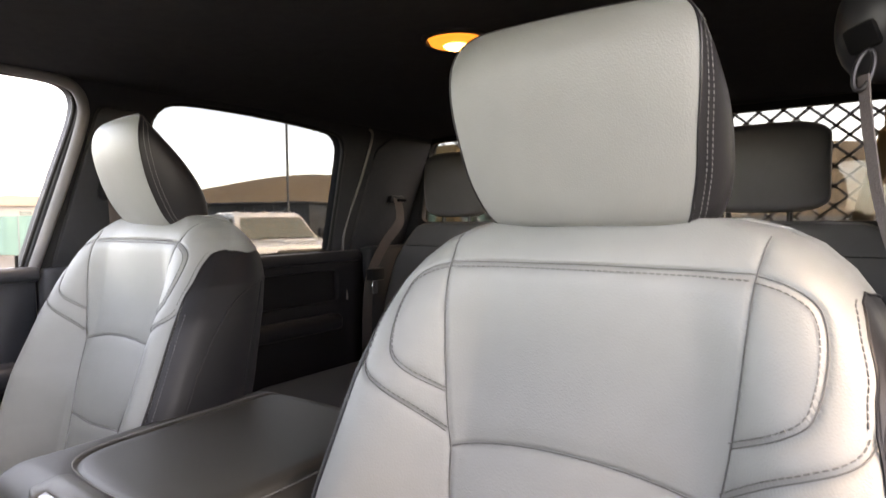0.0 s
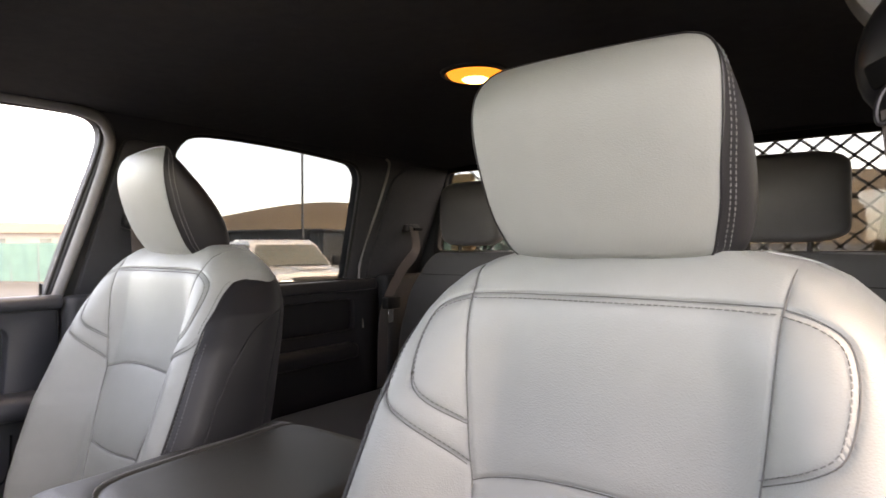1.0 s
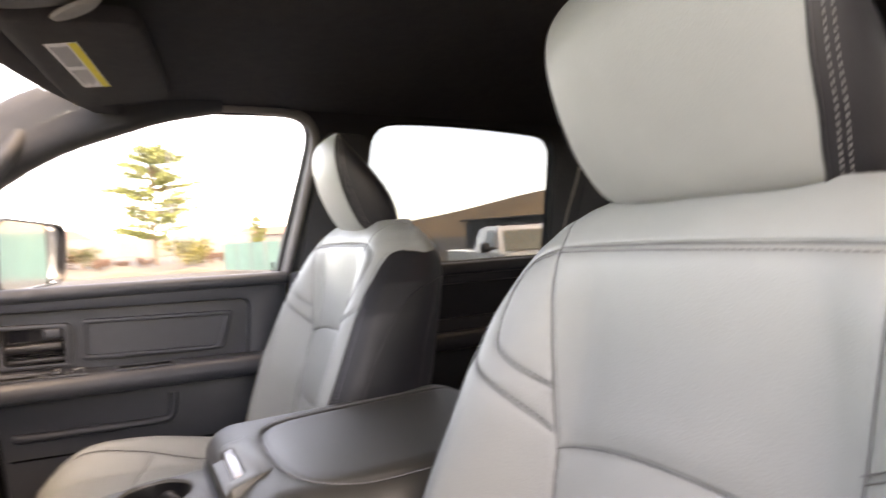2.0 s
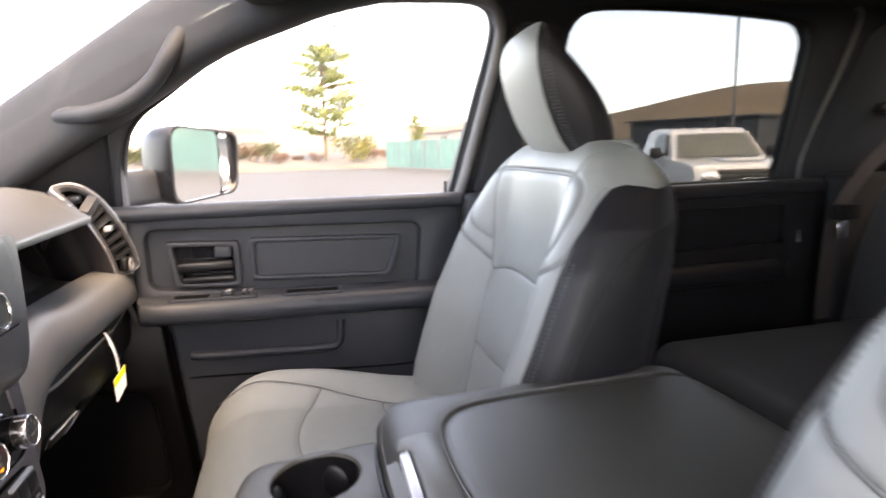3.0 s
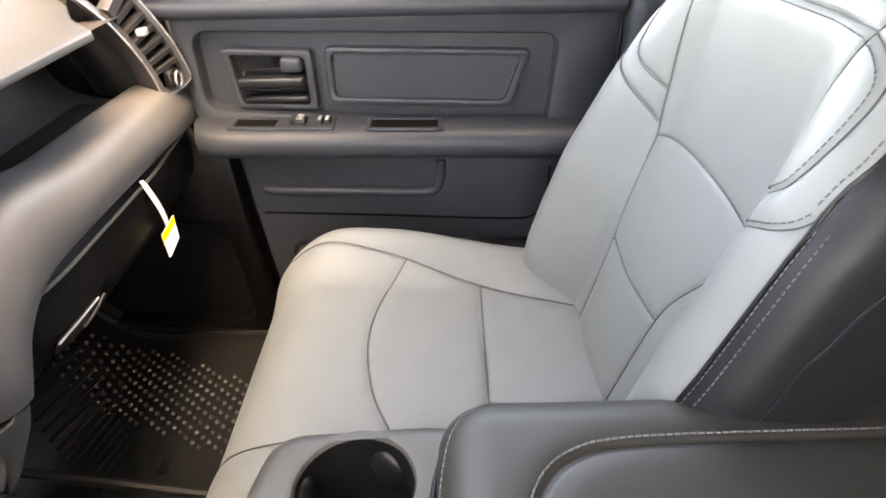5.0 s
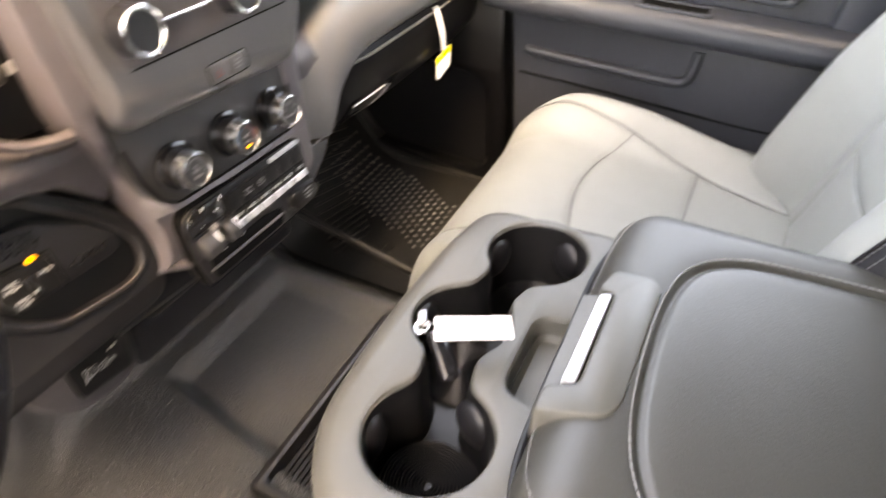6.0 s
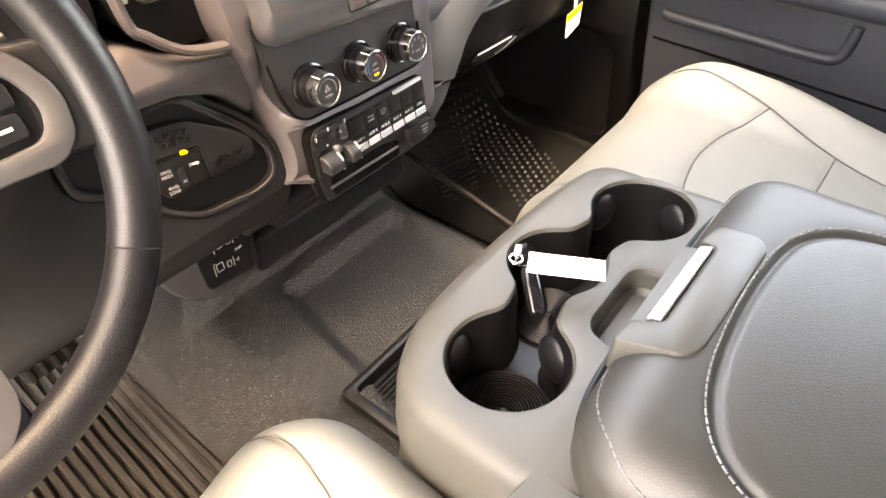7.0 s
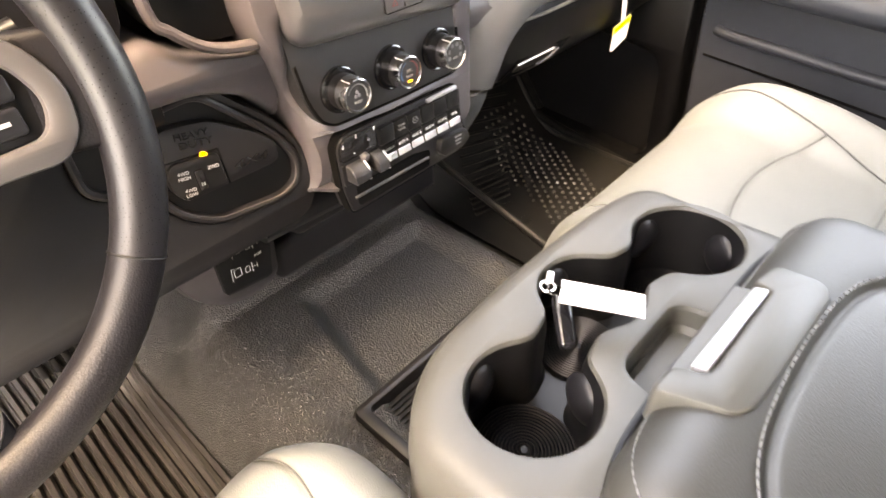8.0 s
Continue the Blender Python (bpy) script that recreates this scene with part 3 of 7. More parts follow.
for s in (1, -1):
    BACK_SEAMS.append([(s * x, z) for x, z in smooth_line([(0.150, 0.966), (0.142, 0.925), (0.138, 0.88), (0.133, 0.82), (0.127, 0.77), (0.121, 0.743), (0.112, 0.70), (0.083, 0.63), (0.074, 0.50)], 5)])
    BACK_SEAMS.append([(s * x, z) for x, z in smooth_line([(0.141, 0.9225), (0.164, 0.916), (0.182, 0.904), (0.189, 0.886), (0.190, 0.864), (0.187, 0.843), (0.181, 0.829), (0.167, 0.818), (0.150, 0.807), (0.131, 0.795)], 5)])
    BACK_SEAMS.append([(s * x, z) for x, z in smooth_line([(0.219, 0.826), (0.214, 0.816), (0.203, 0.808), (0.184, 0.799), (0.160, 0.785), (0.127, 0.757)], 5)])
BACK_SEAMS.append([(-0.142, 0.9235), (0.0, 0.9255), (0.142, 0.9235)])
BACK_SEAMS.append(ARC)
BACK_SEAMS.append([(-0.081, 0.625), (0.0, 0.622), (0.081, 0.625)])
SIDE_A = 0.900


def side_edge(q):
    """Height at which the dark side begins, q running from the front edge to the back."""
    return float(np.interp(q, [0.0, 0.2, 0.46, 0.8, 1.0], [0.908, 0.907, 0.903, 0.906, 0.912]))


def front_edge(a):
    a = abs(a)
    if a > SIDE_A:
        return float(np.interp(a, [SIDE_A, 0.912, 0.934, 0.950, 0.974, 1.0], [0.827, 0.848, 0.866, 0.885, 0.904, 0.910]))
    return 0.900 - 0.073 * float(ease(0.55, SIDE_A, a))


def warped(z, edge):
    """Slides the rows of the backrest so that one of them lies on the edge of the dark side."""
    return 0.42 + (z - 0.42) * (edge - 0.42) / 0.48 if z <= 0.90 else edge + (z - 0.90) * (0.966 - edge) / 0.066


def thick(z):
    return 0.128 if z < 0.86 else 0.03 + 0.098 * math.sqrt(max(0.0, 1 - ((z - 0.86) / 0.1065) ** 2))


def side_place(q, z, s, out=0.0006):
    W = float(seat_width(z))
    ye, yb = float(back_front(1.0, z)[1]), -0.257 * (z - 0.92) - thick(z)
    return (s * (W * (1 - 0.10 * q ** 3) + 0.006 * math.sin(math.pi * q) + out), ye + (yb - ye) * q, z)


def side_at(y, z, s):
    """The place on the side that lies at a depth y."""
    ye, yb = float(back_front(1.0, z)[1]), -0.257 * (z - 0.92) - thick(z)
    return side_place(min(1.0, max(0.0, (ye - y) / (ye - yb))), z, s)


def backrest_meshes():
    """Light front and shoulders, dark sides and back, from one closed skin."""
    zs = np.r_[np.linspace(0.42, 0.90, 240), 0.90 + 0.066 * np.sin(np.linspace(0, math.pi / 2, 60))[1:]]
    split = 239
    fa = np.unique(np.r_[np.linspace(-1, 1, 201), -SIDE_A, SIDE_A])
    ns, nb = 20, 28
    fe = np.array([front_edge(a) for a in fa])
    FZ = np.array([[warped(z, e) for e in fe] for z in zs])
    FX, FY = back_front(np.repeat(fa[None, :], len(zs), 0), FZ)
    dent = np.zeros(FX.shape)
    for line in BACK_SEAMS:
        d = seam_distance(FX, FZ, line)
        dent = np.maximum(dent, 0.0030 * np.exp(-(d / 0.0018) ** 2) + 0.0016 * np.exp(-(d / 0.010) ** 2))
    edge = np.exp(-((np.abs(fa)[None, :] - SIDE_A) / 0.011) ** 2) * 0.0025
    FY = FY - dent - edge * (FZ < 0.83)
    loops, tags = [], []
    for r, nom in enumerate(zs):
        loop = [(FX[r, i], FY[r, i], FZ[r, i]) for i in range(len(fa))]
        tag = [1 if r < split and abs(fa[i] + fa[i + 1]) / 2 > SIDE_A else 0 for i in range(len(fa) - 1)]
        for k in range(1, ns):
            q = k / ns
            loop.append(side_place(q, warped(nom, side_edge(q)), 1, 0.0))
        zb = warped(nom, side_edge(1.0))
        W, yb = float(seat_width(zb)), -0.257 * (zb - 0.92) - thick(zb)
        for k in range(nb + 1):
            q = k / nb
            loop.append((W * 0.90 * (1 - 2 * q), yb - 0.012 * math.sin(math.pi * q) ** 0.5, zb))
        for k in range(1, ns):
            q = 1 - k / ns
            loop.append(side_place(q, warped(nom, side_edge(q)), -1, 0.0))
        loops.append(loop)
        m = len(loop)
        tag += [0 if r >= split else 1] * (m - len(tag))
        tags.append(tag)
    V = np.array(loops).reshape(-1, 3)
    m = len(loops[0])
    groups = {0: [], 1: []}
    for r in range(len(zs) - 1):
        for k in range(m):
            j = (k + 1) % m
            groups[tags[r][k]].append((r * m + k, r * m + j, (r + 1) * m + j, (r + 1) * m + k))
    groups[0].append([(len(zs) - 1) * m + k for k in range(m)])
    out = []
    for n in (0, 1):
        used = sorted({i for f in groups[n] for i in f})
        at = {i: k for k, i in enumerate(used)}
        me = bpy.data.meshes.new("backrest")
        me.from_pydata(V[used].tolist(), [], [[at[i] for i in f] for f in groups[n]])
        out.append(dress(me, (VINYL, VINYL_DARK)[n], 70))
    return out


def back_place(x, z, lift=0.0004):
    a = x / float(seat_width(z))
    return (x, float(back_front(a, z)[1]) + lift, z)


HEAD_ROWS = [
    # height, seam half width, seam depth, front depth, side half width, back depth
    (0.956, 0.078, -0.056, -0.042, 0.086, -0.086),
    (0.959, 0.090, -0.045, -0.028, 0.102, -0.096),
    (0.966, 0.098, -0.034, -0.017, 0.113, -0.103),
    (0.980, 0.103, -0.022, -0.006, 0.120, -0.105),
    (1.005, 0.109, -0.008, 0.007, 0.126, -0.100),
    (1.035, 0.112, 0.004, 0.019, 0.128, -0.086),
    (1.065, 0.115, 0.012, 0.028, 0.127, -0.064),
    (1.090, 0.116, 0.016, 0.033, 0.123, -0.042),
    (1.110, 0.115, 0.016, 0.034, 0.118, -0.022),
    (1.125, 0.111, 0.013, 0.031, 0.112, -0.007),
    (1.135, 0.104, 0.009, 0.026, 0.104, -0.001),
    (1.140, 0.096, 0.007, 0.020, 0.096, 0.001),
    (1.1425, 0.086, 0.007, 0.013, 0.086, 0.003),
]


def headrest_meshes():
    """Light front panel and charcoal sides and back, level section by level section."""
    table = np.array(smooth_line(HEAD_ROWS, 5))
    nf, nsd, nbk = 41, 13, 21
    loops = []
    for z, ws, ys, yf, wm, yb in table:
        ws = min(ws, wm)
        ym = 0.45 * ys + 0.55 * yb
        us = np.linspace(-1, 1, nf)
        pts = [(u * ws, ys + (yf - ys) * (1 - abs(u) ** 2.4) ** 0.8) for u in us]
        side = []
        for k in range(1, nsd + 1):
            t = k / nsd * math.pi / 2
            side.append((ws + (wm - ws) * math.sin(t), ys + (ym - ys) * (k / nsd)))
        half = []
        for k in range(1, nbk // 2 + 1):
            t = k / (nbk // 2) * math.pi / 2
            half.append((wm * math.cos(t) ** 0.62 if k < nbk // 2 else 0.0, ym + (yb - 0.006 - ym) * math.sin(t) ** 0.75))
        right = side + half
        left = [(-x, y) for x, y in reversed(side + half[:-1])]
        loops.append([(x + 0.012, y, z) for x, y in pts + right + left])
    m = len(loops[0])
    V = np.array(loops).reshape(-1, 3)
    groups = {0: [], 1: []}
    for r in range(len(loops) - 1):
        for i in range(m):
            j = (i + 1) % m
            groups[0 if i < nf - 1 else 1].append((r * m + i, r * m + j, (r + 1) * m + j, (r + 1) * m + i))
    last = (len(loops) - 1) * m
    groups[1].append([last + i for i in range(m)])
    groups[1].append([i for i in reversed(range(m))])
    out = []
    for n in (0, 1):
        used = sorted({i for f in groups[n] for i in f})
        at = {i: k for k, i in enumerate(used)}
        me = bpy.data.meshes.new("headrest")
        me.from_pydata(V[used].tolist(), [], [[at[i] for i in f] for f in groups[n]])
        out.append(dress(me, (VINYL, VINYL_DARK)[n], 60))
    G = V.reshape(len(loops), m, 3)
    rows, seams = [], []
    for col, out_x in ((m - 1, -1), (nf, 1)):
        for back in (0.005, 0.0115):
            line = []
            for r in range(3, len(loops) - 5):
                c = [G[r, (col + k * out_x) % m] for k in range(0, nsd)]
                s = np.r_[0, np.cumsum(np.linalg.norm(np.diff(c, axis=0), axis=1))]
                line.append(tuple(np.interp(back, s, [q[i] for q in c]) + (out_x * 0.0008 if i == 0 else 0) for i in range(3)))
            rows.append(line)
    for col in (0, nf - 1):
        seams.append([tuple(G[r, col]) for r in range(0, len(loops))])
    seams.append([tuple(G[-1, i]) for i in range(nf)])
    return out, rows, seams


def cushion_top(x, y):
    x, y = np.asarray(x, float), np.asarray(y, float)
    b = np.where(x > 0, x / 0.262, -x / 0.225)
    z = 0.512 + 0.020 * ease(0.15, 0.50, y) + np.where(x > 0, 0.042, 0.014) * ease(0.50, 0.86, b) * (1 - 0.5 * ease(0.40, 0.53, y)) * (0.25 + 0.75 * ease(0.10, 0.36, y))
    k = np.clip((b - 0.82) / 0.18, 0, 1)
    z = z - 0.06 * (1 - np.sqrt(np.clip(1 - k * k, 0, 1)))
    f = np.clip((y - 0.435) / 0.10, 0, 1)
    return z - 0.085 * (1 - np.sqrt(np.clip(1 - f * f, 0, 1)))


CUSHION_SEAMS = [
    smooth_line([(0.222, 0.53), (0.215, 0.49), (0.195, 0.40), (0.180, 0.33), (0.148, 0.226), (0.10, 0.09)], 5),
    smooth_line([(-0.150, 0.535), (-0.145, 0.49), (-0.132, 0.40), (-0.125, 0.335), (-0.112, 0.23), (-0.07, 0.09)], 5),
    smooth_line([(0.181, 0.333), (0.12, 0.362), (0.03, 0.376), (-0.06, 0.364), (-0.126, 0.336)], 6),
    [(0.149, 0.227), (-0.112, 0.231)],
]


def cushion_meshes():
    xs = np.linspace(-1, 1, 161)
    xs = (0.5 * np.sin(xs * math.pi / 2) + 0.5 * xs) * 0.262
    xs = np.where(xs < 0, xs * 0.225 / 0.262, xs)
    ys = np.r_[np.linspace(0.02, 0.435, 100), 0.435 + 0.10 * np.sin(np.linspace(0, math.pi / 2, 22))[1:]]
    X, Y = np.meshgrid(xs, ys)
    Z = cushion_top(X, Y)
    dent = np.zeros(X.shape)
    for line in CUSHION_SEAMS:
        d = seam_distance(X, Y, line)
        dent = np.maximum(dent, 0.0035 * np.exp(-(d / 0.0026) ** 2) + 0.002 * np.exp(-(d / 0.013) ** 2))
    Z = Z - dent
    # rounded plan at the front corners
    X = X * (1 - 0.10 * ease(0.42, 0.535, Y) ** 2)
    verts = np.stack([X, Y, Z], -1).reshape(-1, 3).tolist()
    w, h = len(xs), len(ys)
    top = [(i * w + j, i * w + j + 1, (i + 1) * w + j + 1, (i + 1) * w + j) for i in range(h - 1) for j in range(w - 1)]
    me = bpy.data.meshes.new("cushion")
    me.from_pydata(verts, [], top)
    rim = [i * w for i in range(h)] + [(h - 1) * w + j for j in range(1, w)] + [i * w + w - 1 for i in range(h - 2, -1, -1)] + [j for j in range(w - 2, 0, -1)]
    base, low = [verts[i] for i in rim], []
    for x, y, z in base:
        low.append((x * 0.97, y - 0.02 * ease(0.4, 0.53, y), 0.395))
    n = len(rim)
    sv = base + [(x, y, z - 0.02) for x, y, z in base] + low + [(x * 0.94, min(y, 0.48), 0.38) for x, y, z in low]
    sf = [(r * n + k, r * n + (k + 1) % n, (r + 1) * n + (k + 1) % n, (r + 1) * n + k) for r in range(3) for k in range(n)]
    side = bpy.data.meshes.new("cushion_side")
    side.from_pydata(sv, [], sf)
    return dress(me, VINYL, 75), dress(side, VINYL, 50)


def loop_inside(line, s):
    """The run of thread on the inner side of a curved seam."""
    p = np.array(line)
    t = np.gradient(p, axis=0)
    n = np.stack([t[:, 1], -t[:, 0]], 1) / np.linalg.norm(t, axis=1)[:, None]
    q = p + n * s * 0.0045
    return [(x, z) for x, z in q if abs(x) + 0.004 < 0.93 * float(seat_width(z))]


def front_seat(cx, label):
    seat = thing("front_seat", label, "seat", "front seats", at=pose(cx, 0, 0))
    light, dark = backrest_meshes()
    back = part("backrest", light, None, seat, "light grey vinyl backrest cover with double stitching")
    part("side_panel", dark, None, back, "charcoal vinyl sides and back")
    (hl, hd), rows, seams = headrest_meshes()
    head = part("headrest", hl, None, seat, "light grey vinyl headrest")
    part("headrest_side", hd, None, head, "charcoal vinyl sides and back")
    bm = bmesh.new()
    for row in rows:
        stitches(bm, lambda *q: q, row, 0.0052, 0.0030, 0.00042)
    tagged(part("stitching", bm, STITCH_LID, head), kind="stuff")
    bm = bmesh.new()
    for line in seams:
        tube(line, 0.0013, 6, bm=bm, up=(0.2, 1, 0.1))
    tagged(part("piping", bm, VINYL_DARK, head), kind="stuff")
    cush, side = cushion_meshes()
    c = part("cushion", cush, None, seat, "light grey vinyl seat cushion with curved seams")
    part("cushion_side", side, None, c)
    bm = bmesh.new()
    for s in (1, -1):
        for line in (BACK_SEAMS[1 if s > 0 else 4], BACK_SEAMS[2 if s > 0 else 5]):
            stitches(bm, back_place, loop_inside(line, s), 0.0055, 0.0038, 0.0006)
        for off in (0.914, 0.938):
            stitches(bm, back_place, [(s * off * float(seat_width(z)), z) for z in np.linspace(0.50, 0.820, 40)], 0.0055, 0.0034, 0.0006)
        stitches(bm, back_place, [(s * (a - 0.020) * float(seat_width(front_edge(a))), front_edge(a)) for a in np.linspace(0.903, 0.99, 20)], 0.006, 0.0040, 0.0007)
    stitches(bm, back_place, [(x, 0.9188 + 0.002 * (1 - (x / 0.14) ** 2)) for x in np.linspace(-0.138, 0.138, 30)], 0.0055, 0.0038, 0.0006)
    tagged(part("stitching", bm, STITCH_DARK, back), kind="stuff")
    cords = bmesh.new()
    for line in BACK_SEAMS:
        tube([back_place(x, z, -0.0026) for x, z in even(line, 0.005) if abs(x) < 0.93 * float(seat_width(z))], 0.0006, 6, bm=cords)
    darks = bmesh.new()
    for s in (1, -1):
        line = [back_place(s * SIDE_A * float(seat_width(z)), z, -0.001) for z in np.linspace(0.44, 0.828, 50)]
        line += [back_place(s * a * float(seat_width(front_edge(a))), front_edge(a), 0.0) for a in np.linspace(SIDE_A + 0.005, 0.999, 14)]
        line += [side_place(q, side_edge(q), s) for q in np.linspace(0.02, 1.0, 24)]
        tube(line, 0.0013, 6, bm=darks)
        tube([side_at(y, z, s) for y, z in smooth_line([(0.075, 0.66), (0.056, 0.714), (0.036, 0.743), (0.012, 0.783), (-0.025, 0.828), (-0.066, 0.851), (-0.13, 0.866)], 6)], 0.0012, 6, bm=darks)
        tube([side_at(y, z, s) for y, z in smooth_line([(-0.02, 0.60), (-0.05, 0.74), (-0.095, 0.858)], 6)], 0.0010, 6, bm=darks)
    tagged(part("side_seam_cord", darks, VINYL_DARK, back), kind="stuff")
    tagged(part("seam_cord", cords, SEAM, back), kind="stuff")
    cords = bmesh.new()
    for line in CUSHION_SEAMS:
        tube([(x * (1 - 0.10 * float(ease(0.42, 0.535, y)) ** 2), y, float(cushion_top(x, y)) - 0.0032) for x, y in even(line, 0.006)], 0.0009, 6, bm=cords)
    tagged(part("seam_cord", cords, SEAM, c), kind="stuff")
    part("seat_base", boxed((-0.21, 0.02, 0.243), (0.21, 0.42, 0.40), 0.02, 2), PLASTIC, seat, "black plastic seat base")
    for s in (1, -1):
        hinge = bmesh.new()
        rod(hinge, (s * 0.245, 0.075, 0.475), (s * 0.275, 0.075, 0.475), 0.030, 0.026, 20)
        part("recliner_cover", hinge, PLASTIC, seat)
    return seat


driver_seat = front_seat(-0.40, "light grey stitched vinyl driver seat with charcoal sides")
passenger_seat = copy_thing(driver_seat, pose(0.43, -0.010, 0.0))
for ob in passenger_seat.children:
    if ob.name.startswith(("backrest", "headrest")):
        ob.location += Vector((0, -0.008, 0.010))
    if ob.name.startswith("cushion"):
        ob.scale.y = 1.012
    if ob.name.startswith("headrest"):
        ob.location += Vector((0, 0, -0.012))
        axis = Vector((0.012, -0.04, 0))
        ob.matrix_basis = ob.matrix_basis @ Matrix.Translation(axis) @ pose(0, 0, 0, 0, 0, -8) @ Matrix.Translation(-axis)
tagged(passenger_seat, "light grey stitched vinyl passenger seat beside the console")


# ---- centre console ----
def contour(field, x0, x1, y0, y1, step, level=0.0):
    """The longest closed line on which a field of x and y has the level."""
    xs, ys = np.arange(x0, x1, step), np.arange(y0, y1, step)
    X, Y = np.meshgrid(xs, ys)
    F = field(X, Y) - level
    links = {}

    def cut(i, j, k, l):
        a, b = F[i, j], F[k, l]
        t = a / (a - b)
        return (float(xs[j] + (xs[l] - xs[j]) * t), float(ys[i] + (ys[k] - ys[i]) * t))

    for i in range(len(ys) - 1):
        for j in range(len(xs) - 1):
            c = [(i, j), (i, j + 1), (i + 1, j + 1), (i + 1, j)]
            hits = [((*sorted((c[k], c[(k + 1) % 4])),), k) for k in range(4) if (F[c[k]] > 0) != (F[c[(k + 1) % 4]] > 0)]
            if len(hits) == 2:
                (ea, _), (eb, _) = hits
                links.setdefault(ea, []).append(eb)
                links.setdefault(eb, []).append(ea)
    best, seen = [], set()
    for start in links:
        if start in seen:
            continue
        line, at, came = [], start, None
        while at not in seen:
            seen.add(at)
            line.append(cut(*at[0], *at[1]))
            nxt = [e for e in links[at] if e != came and e not in seen]
            if not nxt:
                break
            came, at = at, nxt[0]
        if len(line) > len(best):
            best = line
    p = np.array(best)
    for _ in range(3):
        p = (np.roll(p, 1, 0) + 2 * p + np.roll(p, -1, 0)) / 4
    return [tuple(q) for q in even([*p, p[0]], 0.0035)[:-1]]


CUPS = [(-0.055, 0.352, 0.049), (0.063, 0.378, 0.044), (0.177, 0.347, 0.049)]


def cup_field(X, Y):
    d = np.full(X.shape, 9.0)
    for x, y, r in CUPS:
        d = np.minimum(d, np.hypot(X - x, Y - y) - r)
    for (ax, ay, _), (bx, by, _) in zip(CUPS, CUPS[1:]):
        dx, dy = bx - ax, by - ay
        t = np.clip(((X - ax) * dx + (Y - ay) * dy) / (dx * dx + dy * dy), 0, 1)
        c = np.hypot(X - ax - t * dx, Y - ay - t * dy) - 0.021
        h = np.clip(0.5 + 0.5 * (c - d) / 0.012, 0, 1)
        d = c * (1 - h) + d * h - 0.012 * h * (1 - h)
    return d


def loop_offset(loop, d):
    p = np.array(loop)
    t = np.roll(p, -1, 0) - np.roll(p, 1, 0)
    t = t / np.linalg.norm(t, axis=1)[:, None]
    area = np.sum(p[:, 0] * np.roll(p[:, 1], -1) - np.roll(p[:, 0], -1) * p[:, 1])
    n = np.stack([t[:, 1], -t[:, 0]], 1) * (1 if area > 0 else -1)
    return [tuple(q) for q in p + n * d]


TRAY_Z = 0.612
console = thing("centre_console", "grey centre console with cup holders and a stitched padded lid", "console")
outer = [tuple(q) for q in even([*round_poly([(-0.140, 0.235), (0.238, 0.235), (0.238, 0.425), (0.17, 0.440), (0.05, 0.447), (-0.075, 0.440), (-0.140, 0.40)], 0.055, 7),
                                 round_poly([(-0.140, 0.235), (0.238, 0.235)], 0.0)[0]], 0.006)[:-1]]
cups = contour(cup_field, -0.14, 0.26, 0.26, 0.46, 0.0015)
pocket = round_poly([(-0.010, 0.262), (0.100, 0.262), (0.092, 0.318), (0.005, 0.318)], 0.016, 5)
bm = bmesh.new()


def tray_z(x, y, w):
    return (x, y, TRAY_Z + 0.012 * (0.44 - y) / 0.2 - w)


rows = []
for d, w in ((-0.016, 0.0), (-0.008, 0.002), (-0.003, 0.006), (0.0, 0.013), (0.003, 0.05), (0.002, 0.085), (-0.006, 0.092)):
    rows.append([bm.verts.new(tray_z(x, y, w)) for x, y in loop_offset(outer, d)])
for a, b in zip(rows, rows[1:]):
    for j in range(len(a)):
        k = (j + 1) % len(a)
        bm.faces.new((a[j], a[k], b[k], b[j]))
tops = [rows[0]]
liner = bmesh.new()
for loop, deep, inner in ((cups, 0.082, liner), (pocket, 0.024, bm)):
    hr = []
    for d, w in ((0.005, 0.0), (0.0018, 0.0012), (0.0, 0.005)):
        hr.append([bm.verts.new(tray_z(x, y, w)) for x, y in loop_offset(loop, d)])
    low = [[inner.verts.new(tray_z(x, y, w)) for x, y in loop_offset(loop, d)] for d, w in ((0.0, 0.005), (-0.0025, 0.02), (-0.004, deep - 0.006), (-0.008, deep))]
    for a, b in [*zip(hr, hr[1:]), *zip(low, low[1:])]:
        for j in range(len(a)):
            k = (j + 1) % len(a)
            (bm if a in hr else inner).faces.new((a[j], b[j], b[k], a[k]))
    tops.append(hr[0])
    for tri in tessellate_polygon([[v.co for v in low[-1]]]):
        inner.faces.new([low[-1][i] for i in tri])
flat_verts = [v for r in tops for v in r]
for tri in tessellate_polygon([[Vector((v.co.x, v.co.y, 0)) for v in r] for r in tops]):
    f = [flat_verts[i] for i in tri]
    if len(set(f)) == 3 and bm.faces.get(f) is None:
        bm.faces.new(f)
tray = part("cup_holder_tray", bm, PLASTIC_GREY, console, "dark grey moulded tray with three cup holders")
part("cup_liner", liner, PLASTIC_SOFT, tray, "black cup liner")
for x, y, r in CUPS:
    floor_rings = [r * q for q in np.linspace(0.86, 0.06, 41)]
    bm = bmesh.new()
    loops = [[bm.verts.new((x + rr * math.cos(a), y + rr * math.sin(a), TRAY_Z - 0.0735 + (0.0011 if k % 3 == 1 else 0.0))) for a in np.linspace(0, 2 * math.pi, 41)[:-1]] for k, rr in enumerate(floor_rings)]
    skin(bm, loops)
    part("ribbed_cup_floor", bm, PLASTIC, tray)
